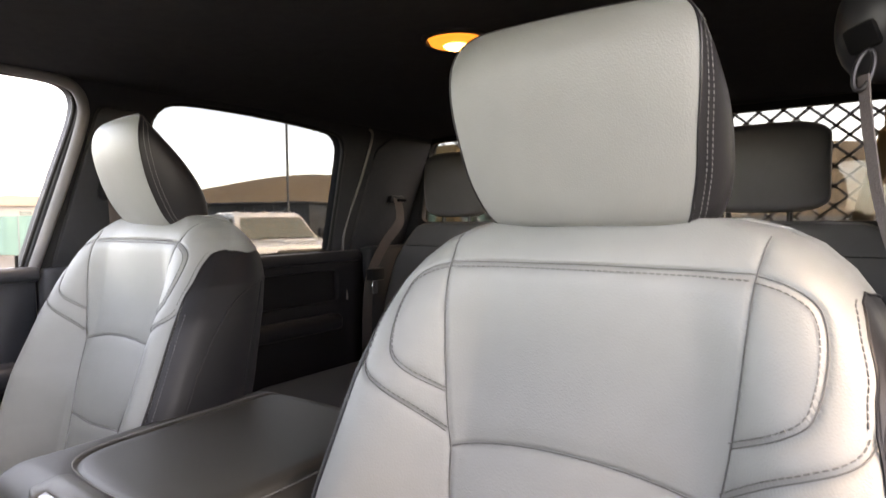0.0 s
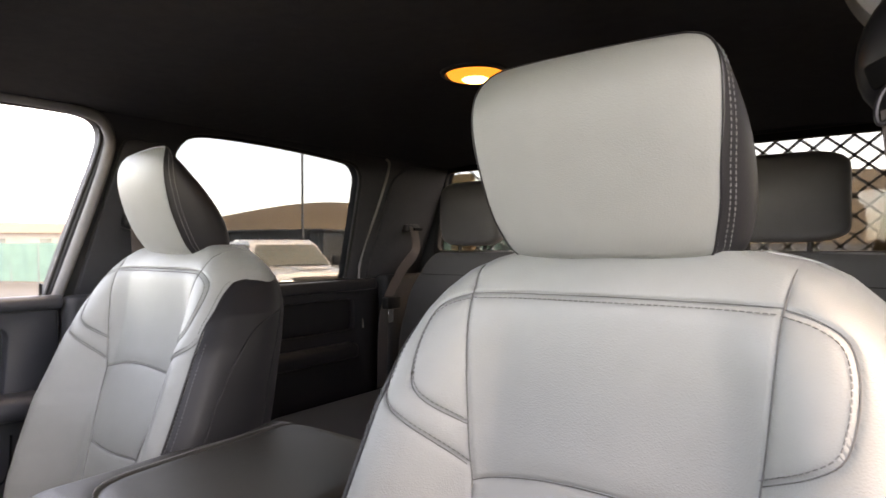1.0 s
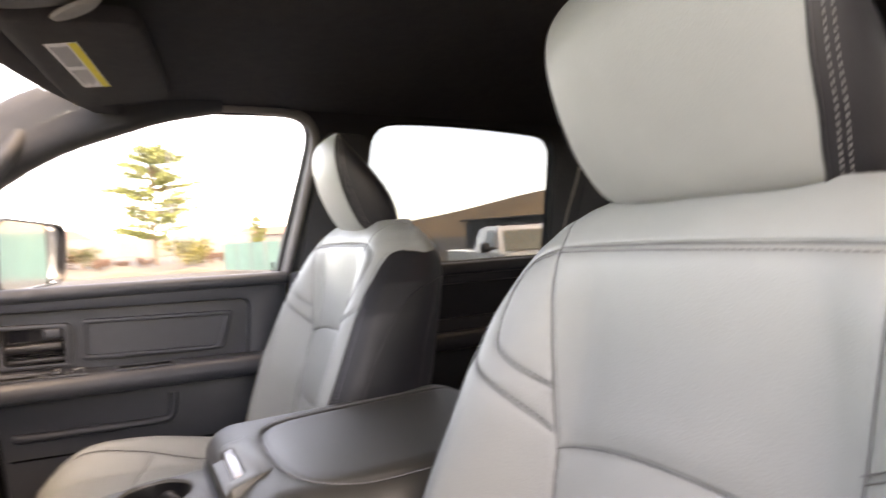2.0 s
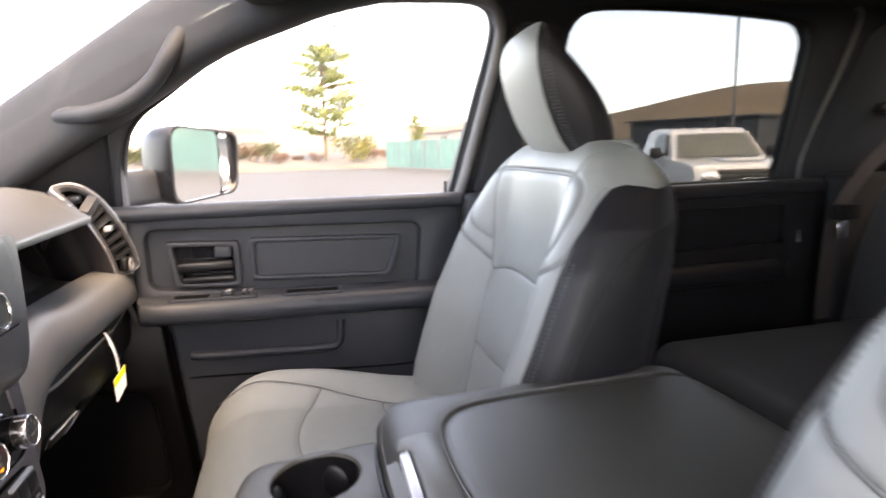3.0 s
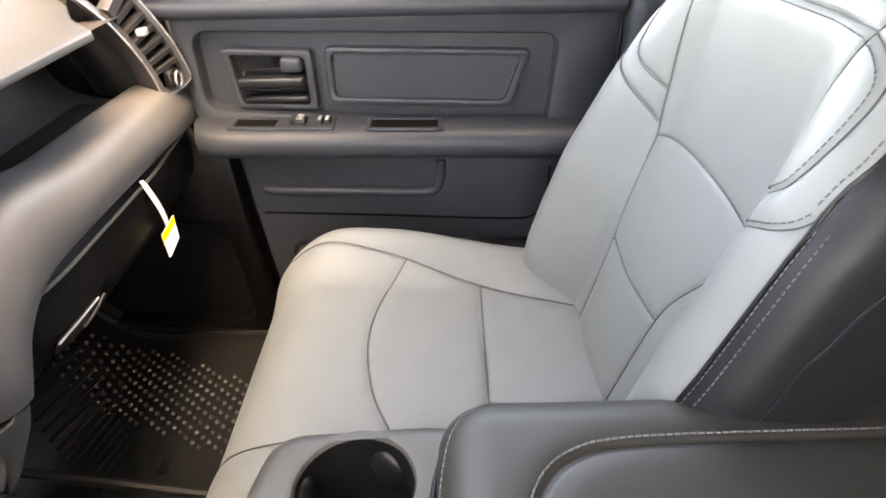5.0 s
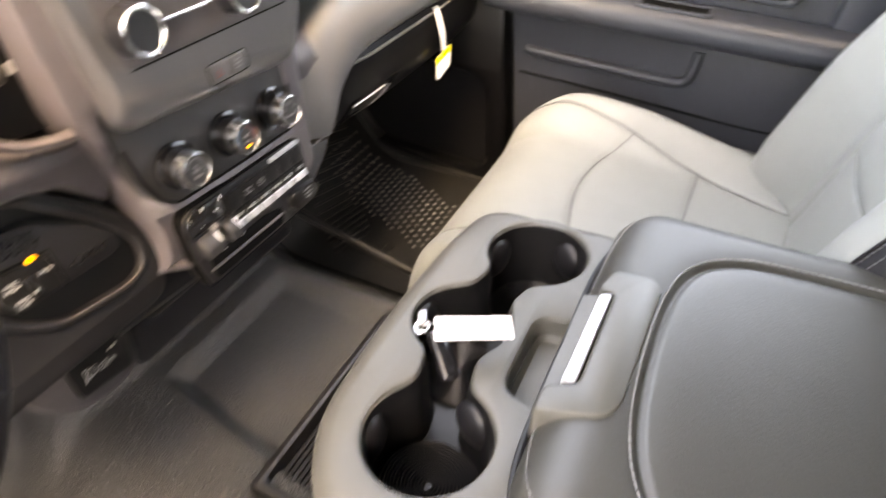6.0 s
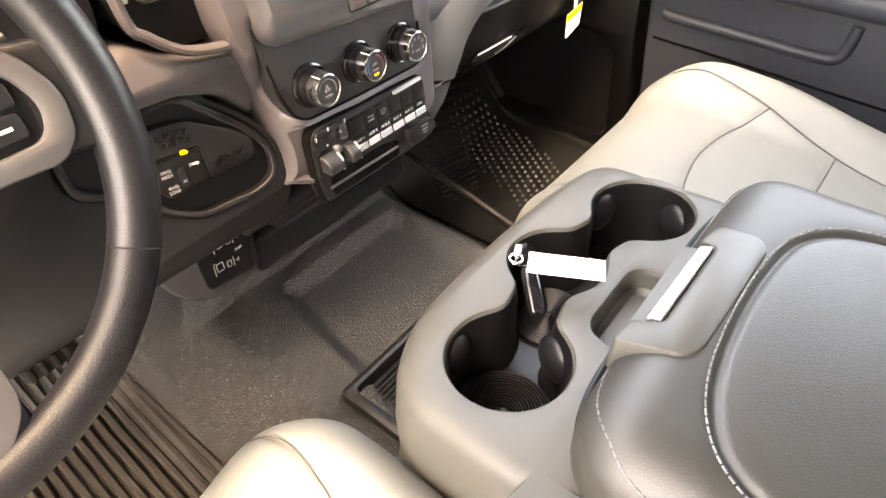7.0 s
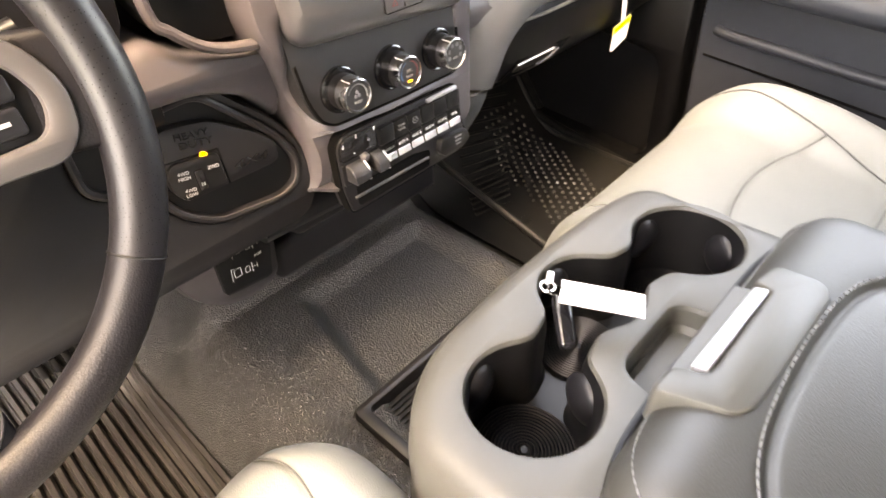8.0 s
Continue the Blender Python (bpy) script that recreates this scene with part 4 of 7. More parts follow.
for n, angles in ((0, (95, 205, 335)), (1, (80,)), (2, (75, 215, 330))):
    cx, cy, r = CUPS[n]
    for ang in angles:
        a = radians(ang)
        bm = bmesh.new()
        bmesh.ops.create_uvsphere(bm, u_segments=20, v_segments=12, radius=0.0240)
        bmesh.ops.scale(bm, vec=(0.42, 0.88, 0.95), verts=bm.verts)
        bmesh.ops.transform(bm, matrix=pose(cx + (r - 0.001) * math.cos(a), cy + (r - 0.001) * math.sin(a), TRAY_Z - 0.031, 0, 0, ang), verts=bm.verts)
        tab = part("grip_tab", bm, PLASTIC, tray)

# padded lid


def lid_top(x, y):
    cx, hx, y0, y1 = 0.042, 0.176, -0.13, 0.279
    dx = np.clip((np.abs(x - cx) - (hx - 0.045)) / 0.045, 0, 1)
    df = np.clip((y - (y1 - 0.045)) / 0.045, 0, 1)
    db = np.clip(((y0 + 0.06) - y) / 0.06, 0, 1)
    d = np.clip(np.sqrt(dx ** 2 + np.maximum(df, db) ** 2), 0, 1)
    return 0.688 + 0.006 * (1 - ((x - cx) / hx) ** 2) - 0.040 * (1 - np.sqrt(1 - d ** 2 + 1e-9)) + 0.004 * ease(0.2, -0.1, y)


LID_SEAM = smooth_line([(-0.108, -0.13), (-0.108, 0.0), (-0.108, 0.12), (-0.102, 0.170), (-0.085, 0.200), (-0.045, 0.217), (0.02, 0.222), (0.085, 0.218), (0.122, 0.206), (0.144, 0.182), (0.153, 0.14), (0.154, 0.04), (0.152, -0.13)], 8)
u = np.linspace(-1, 1, 231)
v = np.linspace(0, 1, 261)
U, Vv = np.meshgrid(u, v)
cx, hx = 0.042, 0.176
YY = -0.13 + 0.409 * Vv
corner = 0.055
inset = np.where(YY > 0.279 - corner, corner - np.sqrt(np.clip(corner ** 2 - (YY - 0.279 + corner) ** 2, 0, None)), 0)
XX = cx + U * (hx - inset)
ZZ = lid_top(XX, YY)
ds = seam_distance(XX, YY, LID_SEAM)
ZZ = ZZ - 0.0030 * np.exp(-(ds / 0.0030) ** 2) - 0.002 * np.exp(-(ds / 0.012) ** 2)
verts = np.stack([XX, YY, ZZ], -1).reshape(-1, 3).tolist()
w, h = len(u), len(v)
faces = [(i * w + j, i * w + j + 1, (i + 1) * w + j + 1, (i + 1) * w + j) for i in range(h - 1) for j in range(w - 1)]
rim = [i * w for i in range(h)] + [(h - 1) * w + j for j in range(1, w)] + [i * w + w - 1 for i in range(h - 2, -1, -1)] + [j for j in range(w - 2, 0, -1)]
base = len(verts)
for i in rim:
    x, y, z = verts[i]
    verts.append((x, y, min(z, 0.63)))
for k in range(len(rim)):
    j = (k + 1) % len(rim)
    faces.append((rim[k], rim[j], base + j, base + k))
me = bpy.data.meshes.new("lid_pad")
me.from_pydata(verts, [], faces)
lid = part("lid_pad", dress(me, VINYL_MID, 60), None, console, "mid grey stitched vinyl lid")
bm = bmesh.new()
stitches(bm, lambda x, y: (x, y, float(lid_top(x, y)) + 0.0002), loop_offset(LID_SEAM, 0.0055)[1:-1], 0.0056, 0.0042, 0.00085)
tagged(part("stitching", bm, STITCH_LID, lid), kind="stuff")
piping = smooth_line([(-0.134, 0.0), (-0.134, 0.20), (-0.118, 0.256), (-0.072, 0.280), (0.042, 0.283), (0.156, 0.280), (0.202, 0.256), (0.218, 0.20), (0.218, 0.0)], 8)
part("piping", tube([(x, y, 0.6475) for x, y in piping], 0.003, 8), VINYL_DARK, lid)
bm = bmesh.new()
stitches(bm, lambda x, y: (x, y, float(lid_top(x, y)) + 0.0004), [(0.042 + (x - 0.042) * 0.972, y - 0.0055) for x, y in piping if y > 0.1], 0.0054, 0.0038, 0.0007)
tagged(part("edge_stitching", bm, STITCH_LID, lid), kind="stuff")
# latch plate and silver paddle
def latch_z(x, y, w):
    return (x, y, 0.6955 - w - 0.26 * max(0.0, y - 0.247))


bm = plate(round_poly([(-0.044, 0.238), (-0.030, 0.231), (0.084, 0.227), (0.094, 0.234), (0.096, 0.266), (0.072, 0.272), (0.069, 0.258), (-0.024, 0.260), (-0.028, 0.280), (-0.052, 0.282)], 0.007, 4), [], latch_z, 0.03, 0.003)
latch = part("latch_plate", bm, PLASTIC_GREY, lid)
part("latch_bed", plate(rect(-0.030, 0.255, 0.075, 0.281), [], lambda x, y, w: (x, y, 0.684 - 0.35 * (y - 0.255) - w), 0.02), PLASTIC_GREY, lid)
part("latch_paddle", plate(round_poly([(-0.0225, 0.2615), (0.0670, 0.2598), (0.0648, 0.2685), (-0.0235, 0.2710)], 0.0015, 2), [], lambda x, y, w: (x, y, 0.6925 - w - 0.25 * (y - 0.26)), 0.008, 0.0012), SILVER, lid, "bright silver latch bar")
# body below, hinged at the rear
con = console
part("body_shell", boxed((-0.128, -0.13, 0.42), (0.205, 0.24, 0.64), 0.02, 3), PLASTIC_GREY, con)
part("seat_pad", boxed((-0.125, 0.06, 0.36), (0.205, 0.43, 0.512), 0.03, 4), VINYL, con, "light grey centre seat cushion")
part("pedestal", boxed((-0.10, -0.05, 0.30), (0.17, 0.40, 0.37), 0.01, 2), PLASTIC, con)

# key with its tag
key = thing("key_fob", "car key with a plain white paper tag in the cup holder", "key")
m = Matrix.Translation((0.0155, 0.382, 0.645)) @ pose(0, 0, 0, 2, 0, -62.5)
part("paper_tag", boxed((-0.0315, -0.012, -0.0006), (0.0315, 0.012, 0.0006), 0.0004, 1, m @ Matrix.Translation((0.0315, 0, 0))), WHITE, key)
path = [m @ Vector((-0.010 + 0.0055 * math.cos(a), 0.002 + 0.0055 * math.sin(a), 0)) for a in np.linspace(0, 2 * math.pi, 25)[:-1]]
part("key_ring", tube(path, 0.001, 6, True), CHROME, key)
part("ring_clip", boxed((-0.013, 0.004, -0.002), (-0.006, 0.018, 0.003), 0.0022, 3, m), SILVER, key)
path = [m @ Vector((-0.004 + 0.006 * math.cos(a), 0.000, 0.006 * math.sin(a))) for a in np.linspace(0, 2 * math.pi, 21)[:-1]]
part("key_ring", tube(path, 0.0009, 6, True, (1, 0, 0)), CHROME, key)
part("key_head", boxed((-0.024, -0.008, -0.006), (0.024, 0.008, 0.006), 0.005, 3, pose(0.024, 0.378, 0.606, 0, -18, 45)), GLOSS_BLACK, key)

# shallow ribbed stowage tray on the hump ahead of the console
stow = thing("stowage_tray", "black ribbed stowage tray on the floor hump", "tray")
part("tray_shell", plate(rect(-0.078, 0.425, 0.205, 0.553, 0.010), [rect(-0.062, 0.435, 0.190, 0.540, 0.006)], lambda u, v, w: (u, v, 0.412 - w), 0.06, 0.005), PLASTIC, stow)
part("tray_floor", boxed((-0.066, 0.43, 0.360), (0.194, 0.544, 0.392)), PLASTIC_SOFT, stow)
for k in range(15):
    y = 0.444 + 0.0063 * k
    part("rib", boxed((-0.060, y, 0.392), (0.188, y + 0.0032, 0.396)), PLASTIC_SOFT, stow)

# floor mats
mat_p = thing("floor_mat", "black rubber passenger floor mat with studs and ribs", "floor mat", "floor mats")


def mat_sheet(x0, x1, y0, y1, lift, nx=24, ny=40):
    bm = bmesh.new()
    rows = []
    for y in np.linspace(y0, y1, ny):
        rows.append([bm.verts.new((x, y, float(floor_z(x, y)) + lift)) for x in np.linspace(x0, x1, nx)])
    for a, b in zip(rows, rows[1:]):
        for j in range(nx - 1):
            bm.faces.new((a[j], a[j + 1], b[j + 1], b[j]))
    g = bmesh.ops.extrude_face_region(bm, geom=bm.faces[:])
    bmesh.ops.translate(bm, vec=(0, 0, 0.006), verts=[e for e in g["geom"] if isinstance(e, bmesh.types.BMVert)])
    return bm


part("mat_sheet", mat_sheet(0.375, 0.77, 0.30, 1.04, 0.002), RUBBER, mat_p)
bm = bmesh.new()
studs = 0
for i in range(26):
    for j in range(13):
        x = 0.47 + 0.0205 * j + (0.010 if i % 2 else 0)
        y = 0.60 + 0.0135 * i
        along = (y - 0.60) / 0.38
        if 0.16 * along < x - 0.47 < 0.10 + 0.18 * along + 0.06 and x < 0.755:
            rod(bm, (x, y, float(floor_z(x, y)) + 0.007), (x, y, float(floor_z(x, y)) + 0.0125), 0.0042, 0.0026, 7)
# studs paler than the mat, their glints painted in
tagged(part("studs", bm, STUD_GLINT, mat_p), kind="stuff")
for k in range(15):
    t = k / 14
    a, b = (0.42 + 0.01 * k, 0.79 + 0.013 * k), (0.50 + 0.015 * k, 0.77 + 0.013 * k)
    pts = [(a[0] + (b[0] - a[0]) * q, a[1] + (b[1] - a[1]) * q) for q in np.linspace(0, 1, 5)]
    part("rib", tube([(x, y, float(floor_z(x, y)) + 0.009) for x, y in pts], 0.0035, 6), RUBBER, mat_p)
part("logo_bar", boxed((0.452, 0.700, 0.266), (0.478, 0.716, 0.269), 0.001, 1, None), PLASTIC_SOFT, mat_p)
part("rim", tube([(x, y, float(floor_z(x, y)) + 0.008) for x, y in even(round_poly([(0.375, 0.30), (0.77, 0.30), (0.77, 1.04), (0.375, 1.04)], 0.04, 4), 0.03)], 0.007, 8, True), RUBBER, mat_p)
mat_d = thing("floor_mat", "dusty black ribbed rubber driver floor mat", "floor mat", "floor mats")
part("mat_sheet", mat_sheet(-0.66, -0.195, 0.40, 1.06, 0.002), MAT_DUSTY, mat_d)
for k in range(31):
    x = -0.204 - 0.0145 * k
    bm = bmesh.new()
    sweep(bm, [(x + 0.024 * (y - 0.69), y, float(floor_z(x, y)) + 0.008) for y in np.linspace(0.45, 1.03, 16)], [(-0.0052, 0), (0.0052, 0), (0.0042, 0.0045), (0.0024, 0.0068), (-0.0024, 0.0068), (-0.0042, 0.0045)])
    part("rib", bm, MAT_DUSTY, mat_d)


# ---- dashboard ----
dash = thing("dashboard", "black moulded dashboard with a padded roll and open shelf", "dashboard")
# upper pad over the full width, with the open shelf on the passenger side
TOP_PROFILE = [(1.16, 0.86), (1.10, 0.905), (0.95, 0.936), (0.82, 0.938), (0.74, 0.925), (0.69, 0.905), (0.662, 0.888), (0.654, 0.880), (0.660, 0.872), (0.70, 0.868),
               (0.80, 0.862), (0.86, 0.85), (1.10, 0.80)]
bm = bmesh.new()
loops = []
prof = smooth_line(TOP_PROFILE, 4)
for x in np.linspace(-0.83, 0.735, 40):
    loops.append([bm.verts.new((x, max(y, 0.655 + 1.05 * max(0.0, x - 0.575)) + 0.008 * (x / 0.8) ** 2 * (1 if y < 0.9 else -6), z - 0.012 * ease(0.55, 0.75, x))) for y, z in prof])
skin(bm, loops)
part("upper_pad", bm, PAD_GREY, dash)
# shelf recess
bm = bmesh.new()
loops = []
rec = smooth_line([(0.70, 0.868), (0.80, 0.862), (0.835, 0.85), (0.838, 0.82), (0.815, 0.772), (0.76, 0.753), (0.68, 0.747), (0.68, 0.70), (0.90, 0.70), (0.92, 0.86)], 4)
for x in (0.19, 0.735):
    loops.append([bm.verts.new((x, y, z)) for y, z in rec])
skin(bm, loops)
part("shelf", bm, BLOCK_GREY, dash)
part("shelf_mat", boxed((0.22, 0.70, 0.753), (0.70, 0.80, 0.758), 0.002, 1), RUBBER, dash)
# padded roll, bending down beside the centre stack
roll = smooth_line([(0.83, 0.700, 0.725), (0.76, 0.692, 0.733), (0.60, 0.690, 0.738), (0.45, 0.690, 0.738), (0.355, 0.690, 0.730), (0.290, 0.686, 0.700), (0.250, 0.682, 0.655), (0.232, 0.690, 0.600), (0.226, 0.715, 0.545)], 8)
bm = bmesh.new()
path = [Vector(p) for p in roll]
loops = []
for i, p in enumerate(path):
    d = (path[min(i + 1, len(path) - 1)] - path[max(i - 1, 0)]).normalized()
    back = Vector((0, -1, 0))
    out = d.cross(back).normalized()
    if out.z < 0 and i < 30:
        out = -out
    ov = out if out.dot(Vector((0.3, 0, 1))) > 0 else -out
    low = 0.021 * ease(0.36, 0.50, p.x)
    loops.append([bm.verts.new(p + back * a + ov * b) for a, b in round_poly([(-0.05, -0.046), (0.026, -0.046), (0.034, -low * 0.5), (0.020, 0.046 - low), (-0.05, 0.052 - low)], 0.020, 5)])
skin(bm, loops)
part("padded_roll", bm, DASH_GREY, dash)
# glove box door under the roll
bm = bmesh.new()
loops = []
for x in np.linspace(0.29, 0.775, 20):
    s = 0.012 * ease(0.60, 0.775, x) + 0.012 * ease(0.40, 0.29, x)
    loops.append([bm.verts.new((x, y + s, z)) for y, z in smooth_line([(0.672, 0.692), (0.664, 0.675), (0.664, 0.650), (0.668, 0.622), (0.679, 0.603), (0.712, 0.593), (0.80, 0.588), (0.82, 0.66), (0.74, 0.70)], 4)])
skin(bm, loops)
# door darker than the dash plastic, shade under the roll painted in
glove = part("glove_box_door", bm, KICK_SHADED, dash)
# grey tube painting the highlight on the door's top lip
part("lip_line", tube([(x, 0.6655 + 0.012 * float(ease(0.60, 0.775, x)) + 0.012 * float(ease(0.40, 0.29, x)), 0.684) for x in np.linspace(0.30, 0.765, 30)], 0.0022, 8), PLASTIC_GREY, glove)
# flat black sheet, painted shade of the latch hollow
part("latch_recess", plate(round_poly([(0.318, 0.607), (0.440, 0.617), (0.462, 0.634), (0.345, 0.632)], 0.004, 3), [], lambda u, v, w: (u, 0.6625 + 0.25 * max(0.0, 0.640 - v) + 0.010 * float(ease(0.40, 0.29, u)) + w, v), 0.006), GAP_SHADE, glove)
latch_bar = part("glove_box_latch", plate(round_poly([(0.337, 0.616), (0.428, 0.615), (0.414, 0.631), (0.345, 0.629)], 0.003, 3), [], lambda u, v, w: (u, 0.6605 + 0.25 * max(0.0, 0.640 - v) + 0.010 * float(ease(0.40, 0.29, u)) + w, v), 0.004, 0.001), PLASTIC_SOFT, glove)
# bright tubes stand in for light caught on the latch edges
part("latch_edge", tube([(0.340, 0.666, 0.629), (0.375, 0.662, 0.631), (0.414, 0.660, 0.632)], 0.0012, 6), SILVER, latch_bar)
part("latch_edge", tube([(0.385, 0.668, 0.614), (0.410, 0.665, 0.618), (0.430, 0.663, 0.626)], 0.0016, 6), WHEEL_TRIM, latch_bar)
# panel blackened with the shade under the dashboard
part("lower_panel", boxed((0.21, 0.76, 0.52), (0.78, 1.1, 0.64), 0.03, 3), SHADE_BLACK, dash)
part("driver_upper", boxed((-0.83, 0.70, 0.60), (-0.18, 1.1, 0.86), 0.03, 3), KNEE, dash)
knee = part("knee_panel", boxed((-0.80, 0.72, 0.552), (-0.155, 0.86, 0.66), 0.03, 4, None), KNEE, dash)
for k in range(4):
    part("vent_slot", boxed((-0.243 + 0.0012 * k, 0.7165, 0.5765 + 0.0024 * k), (-0.223 + 0.0012 * k, 0.7205, 0.5777 + 0.0024 * k)), GAP_SHADE, knee)
part("inner_core", boxed((-0.19, 0.775, 0.50), (0.22, 1.1, 0.86), 0.02, 2), PLASTIC, dash)

# vent at the end of the dashboard
vent = thing("air_vent", "tall slatted dashboard vent in a silver-edged surround", "air vent")
VENT_LINE = smooth_line([(0.698, 0.782, 0.920), (0.713, 0.738, 0.908), (0.733, 0.710, 0.882), (0.750, 0.690, 0.838), (0.762, 0.677, 0.793), (0.768, 0.672, 0.758)], 8)
NV = len(VENT_LINE)


def vent_point(k, a, lift=0.0):
    """A place on the vent's face: k along it from top to bottom, a across."""
    line = np.array(VENT_LINE)
    c = min(max(k, 0.0), 1.0)
    at = lambda q: np.array([np.interp(q, np.linspace(0, 1, NV), line[:, i]) for i in range(3)])
    d = at(min(c + 0.02, 1)) - at(max(c - 0.02, 0))
    p = at(c) + (k - c) * d / (min(c + 0.02, 1) - max(c - 0.02, 0))
    d = d / np.linalg.norm(d)
    side = np.array([0.82, -0.57, 0.0])
    side = side - d * (side @ d)
    side = side / np.linalg.norm(side)
    n = np.cross(side, d)
    n = n * (1 if n[1] < 0 else -1)
    return Vector(p + side * a + n * lift)


def vent_loop(half, k0, k1, lift):
    pts = []
    for k in np.linspace(k0 + 0.10, k1 - 0.10, 12):
        pts.append(vent_point(k, half, lift))
    for t in np.linspace(0, math.pi, 9)[1:-1]:
        pts.append(vent_point(k1 - 0.10 + 0.10 * math.sin(t), half * math.cos(t), lift))
    for k in np.linspace(k1 - 0.10, k0 + 0.10, 12):
        pts.append(vent_point(k, -half, lift))
    for t in np.linspace(0, math.pi, 9)[1:-1]:
        pts.append(vent_point(k0 + 0.10 - 0.10 * math.sin(t), -half * math.cos(t), lift))
    return pts


def vent_band(name, sections, mat, label="", floor=False):
    bm = bmesh.new()
    rows = [[bm.verts.new(p) for p in vent_loop(h, a, b, l)] for h, a, b, l in sections]
    skin(bm, rows, caps=False)
    if floor:
        bm.faces.new(rows[-1])
    return part(name, bm, mat, vent, label)


vent_band("surround", ((0.031, 0.10, 1.055, -0.10), (0.030, 0.105, 1.05, 0.003), (0.029, 0.11, 1.045, 0.006)), BLOCK_GREY)
vent_band("bezel", ((0.029, 0.11, 1.045, 0.006), (0.0275, 0.118, 1.038, 0.0095), (0.0205, 0.155, 1.0, 0.0095), (0.0190, 0.162, 0.993, 0.0065), (0.0185, 0.165, 0.99, 0.0)), VENT_TRIM, "satin taupe bezel")
vent_band("well", ((0.0185, 0.165, 0.99, 0.0), (0.0180, 0.167, 0.988, -0.020)), GAP_SHADE, floor=True)
part("silver_edge", tube(vent_loop(0.0280, 0.116, 1.040, 0.0090), 0.0011, 8, True), SILVER, vent)
bm = bmesh.new()
sweep(bm, [vent_point(0.375, -0.0188, 0.004), vent_point(0.375, 0.0188, 0.004)], [(-0.008, -0.012), (0.008, -0.012), (0.008, 0.005), (-0.008, 0.005)], (0, 1, 0))
part("crossbar", bm, VENT_TRIM, vent)
for k in np.linspace(0.45, 0.80, 6):
    bm = bmesh.new()
    a, b = vent_point(k, -0.0185, 0.001), vent_point(k, 0.0185, 0.001)
    sweep(bm, [a, b], [(-0.0034, -0.009), (0.0034, -0.009), (0.0026, 0.006), (-0.0026, 0.006)], (0, 1, 0))
    part("slat", bm, CLIMATE_GREY, vent)
a = vent_point(0.58, 0.0, 0.008)
part("slider", boxed(a - Vector((0.008, 0.006, 0.005)), a + Vector((0.008, 0.006, 0.005)), 0.002, 2), SILVER, vent)
a = vent_point(0.90, 0.0, 0.006)
part("thumb_wheel", boxed(a - Vector((0.014, 0.008, 0.014)), a + Vector((0.014, 0.008, 0.014)), 0.007, 3), PLASTIC_SOFT, vent)
a, b = vent_point(0.88, -0.010, 0.014), vent_point(0.93, 0.012, 0.014)
part("wheel_ring", tube([a + (b - a) * 0.5 + Vector((0.011 * math.cos(t), -0.004, 0.011 * math.sin(t))) for t in np.linspace(0, 2 * math.pi, 21)[:-1]], 0.0014, 6, True, (0, 1, 0)), SILVER, vent)
a = vent_point(0.27, 0.0, 0.000)
part("upper_vane", boxed(a - Vector((0.014, 0.010, 0.007)), a + Vector((0.014, 0.010, 0.007)), 0.005, 2), PLASTIC_SOFT, vent)
bm = bmesh.new()
rows = []
for (x, y, z), r in zip([VENT_LINE[k] for k in (0, 10, 20, 30, 40)], (0.05, 0.05, 0.05, 0.048, 0.04)):
    rows.append([bm.verts.new((x + 0.034 + a, y + 0.085 + b, z - 0.01)) for a, b in ring(r + 0.004, 16, 0.05)])
skin(bm, rows)
part("vent_housing", bm, PLASTIC, vent)

# centre stack
FACE = pose(0.082, 0.624, 0.70, 84, 0, 0)


def face(x, z, w=0.0):
    """A place on the centre stack's face: x across and z up in world terms, w towards the cabin."""
    return FACE @ Vector((x - 0.082, z - 0.70, w))


def face_plate(name, outline, w0, depth, bevel, mat, parent, label="", holes=()):
    return part(name, plate(outline, list(holes), lambda u, v, w: face(u, v, w0 - w), depth, bevel), mat, parent, label)


stack = thing("centre_stack", "taupe-trimmed centre stack with climate knobs and switches", "control panel")
CLIMATE = round_poly([(-0.034, 0.80), (-0.029, 0.757), (-0.025, 0.733), (-0.016, 0.712), (-0.003, 0.7035), (0.078, 0.7005), (0.150, 0.7000), (0.1615, 0.7045), (0.1605, 0.735), (0.158, 0.80)], 0.008, 4)
BANK = round_poly([(-0.0095, 0.640), (-0.0095, 0.683), (-0.001, 0.6925), (0.035, 0.6915), (0.149, 0.6885), (0.1555, 0.680), (0.1555, 0.646), (0.166, 0.624), (0.150, 0.612), (-0.004, 0.612)], 0.006, 4)
BEZEL = round_poly([(-0.058, 0.905), (-0.054, 0.80), (-0.042, 0.768), (-0.031, 0.735), (-0.028, 0.706), (-0.024, 0.672), (-0.027, 0.650), (-0.038, 0.641), (-0.022, 0.637), (0.0, 0.635), (0.020, 0.634), (0.150, 0.632), (0.178, 0.645), (0.181, 0.70), (0.187, 0.78), (0.215, 0.905)], 0.012, 5)


def bezel_place(u, v, w):
    """The bezel's skin, falling back towards the steering column low down on its left."""
    return face(u, v, 0.010 - w - 0.024 * float(ease(-0.004, -0.034, u)) * float(ease(0.780, 0.735, v)))


part("bezel", plate(BEZEL, [CLIMATE], bezel_place, 0.05, 0.006), TAUPE, stack, "satin taupe surround")
face_plate("climate_panel", [(x * 1.012 - 0.001, z - 0.001) for x, z in CLIMATE], 0.006, 0.02, 0.0, CLIMATE_GREY, stack, "charcoal climate panel")
part("panel_edge", tube([face(x, z, 0.0095) for x, z in CLIMATE if z < 0.79], 0.0013, 6, False, (0, 1, 0.2)), GAP_SHADE, stack)
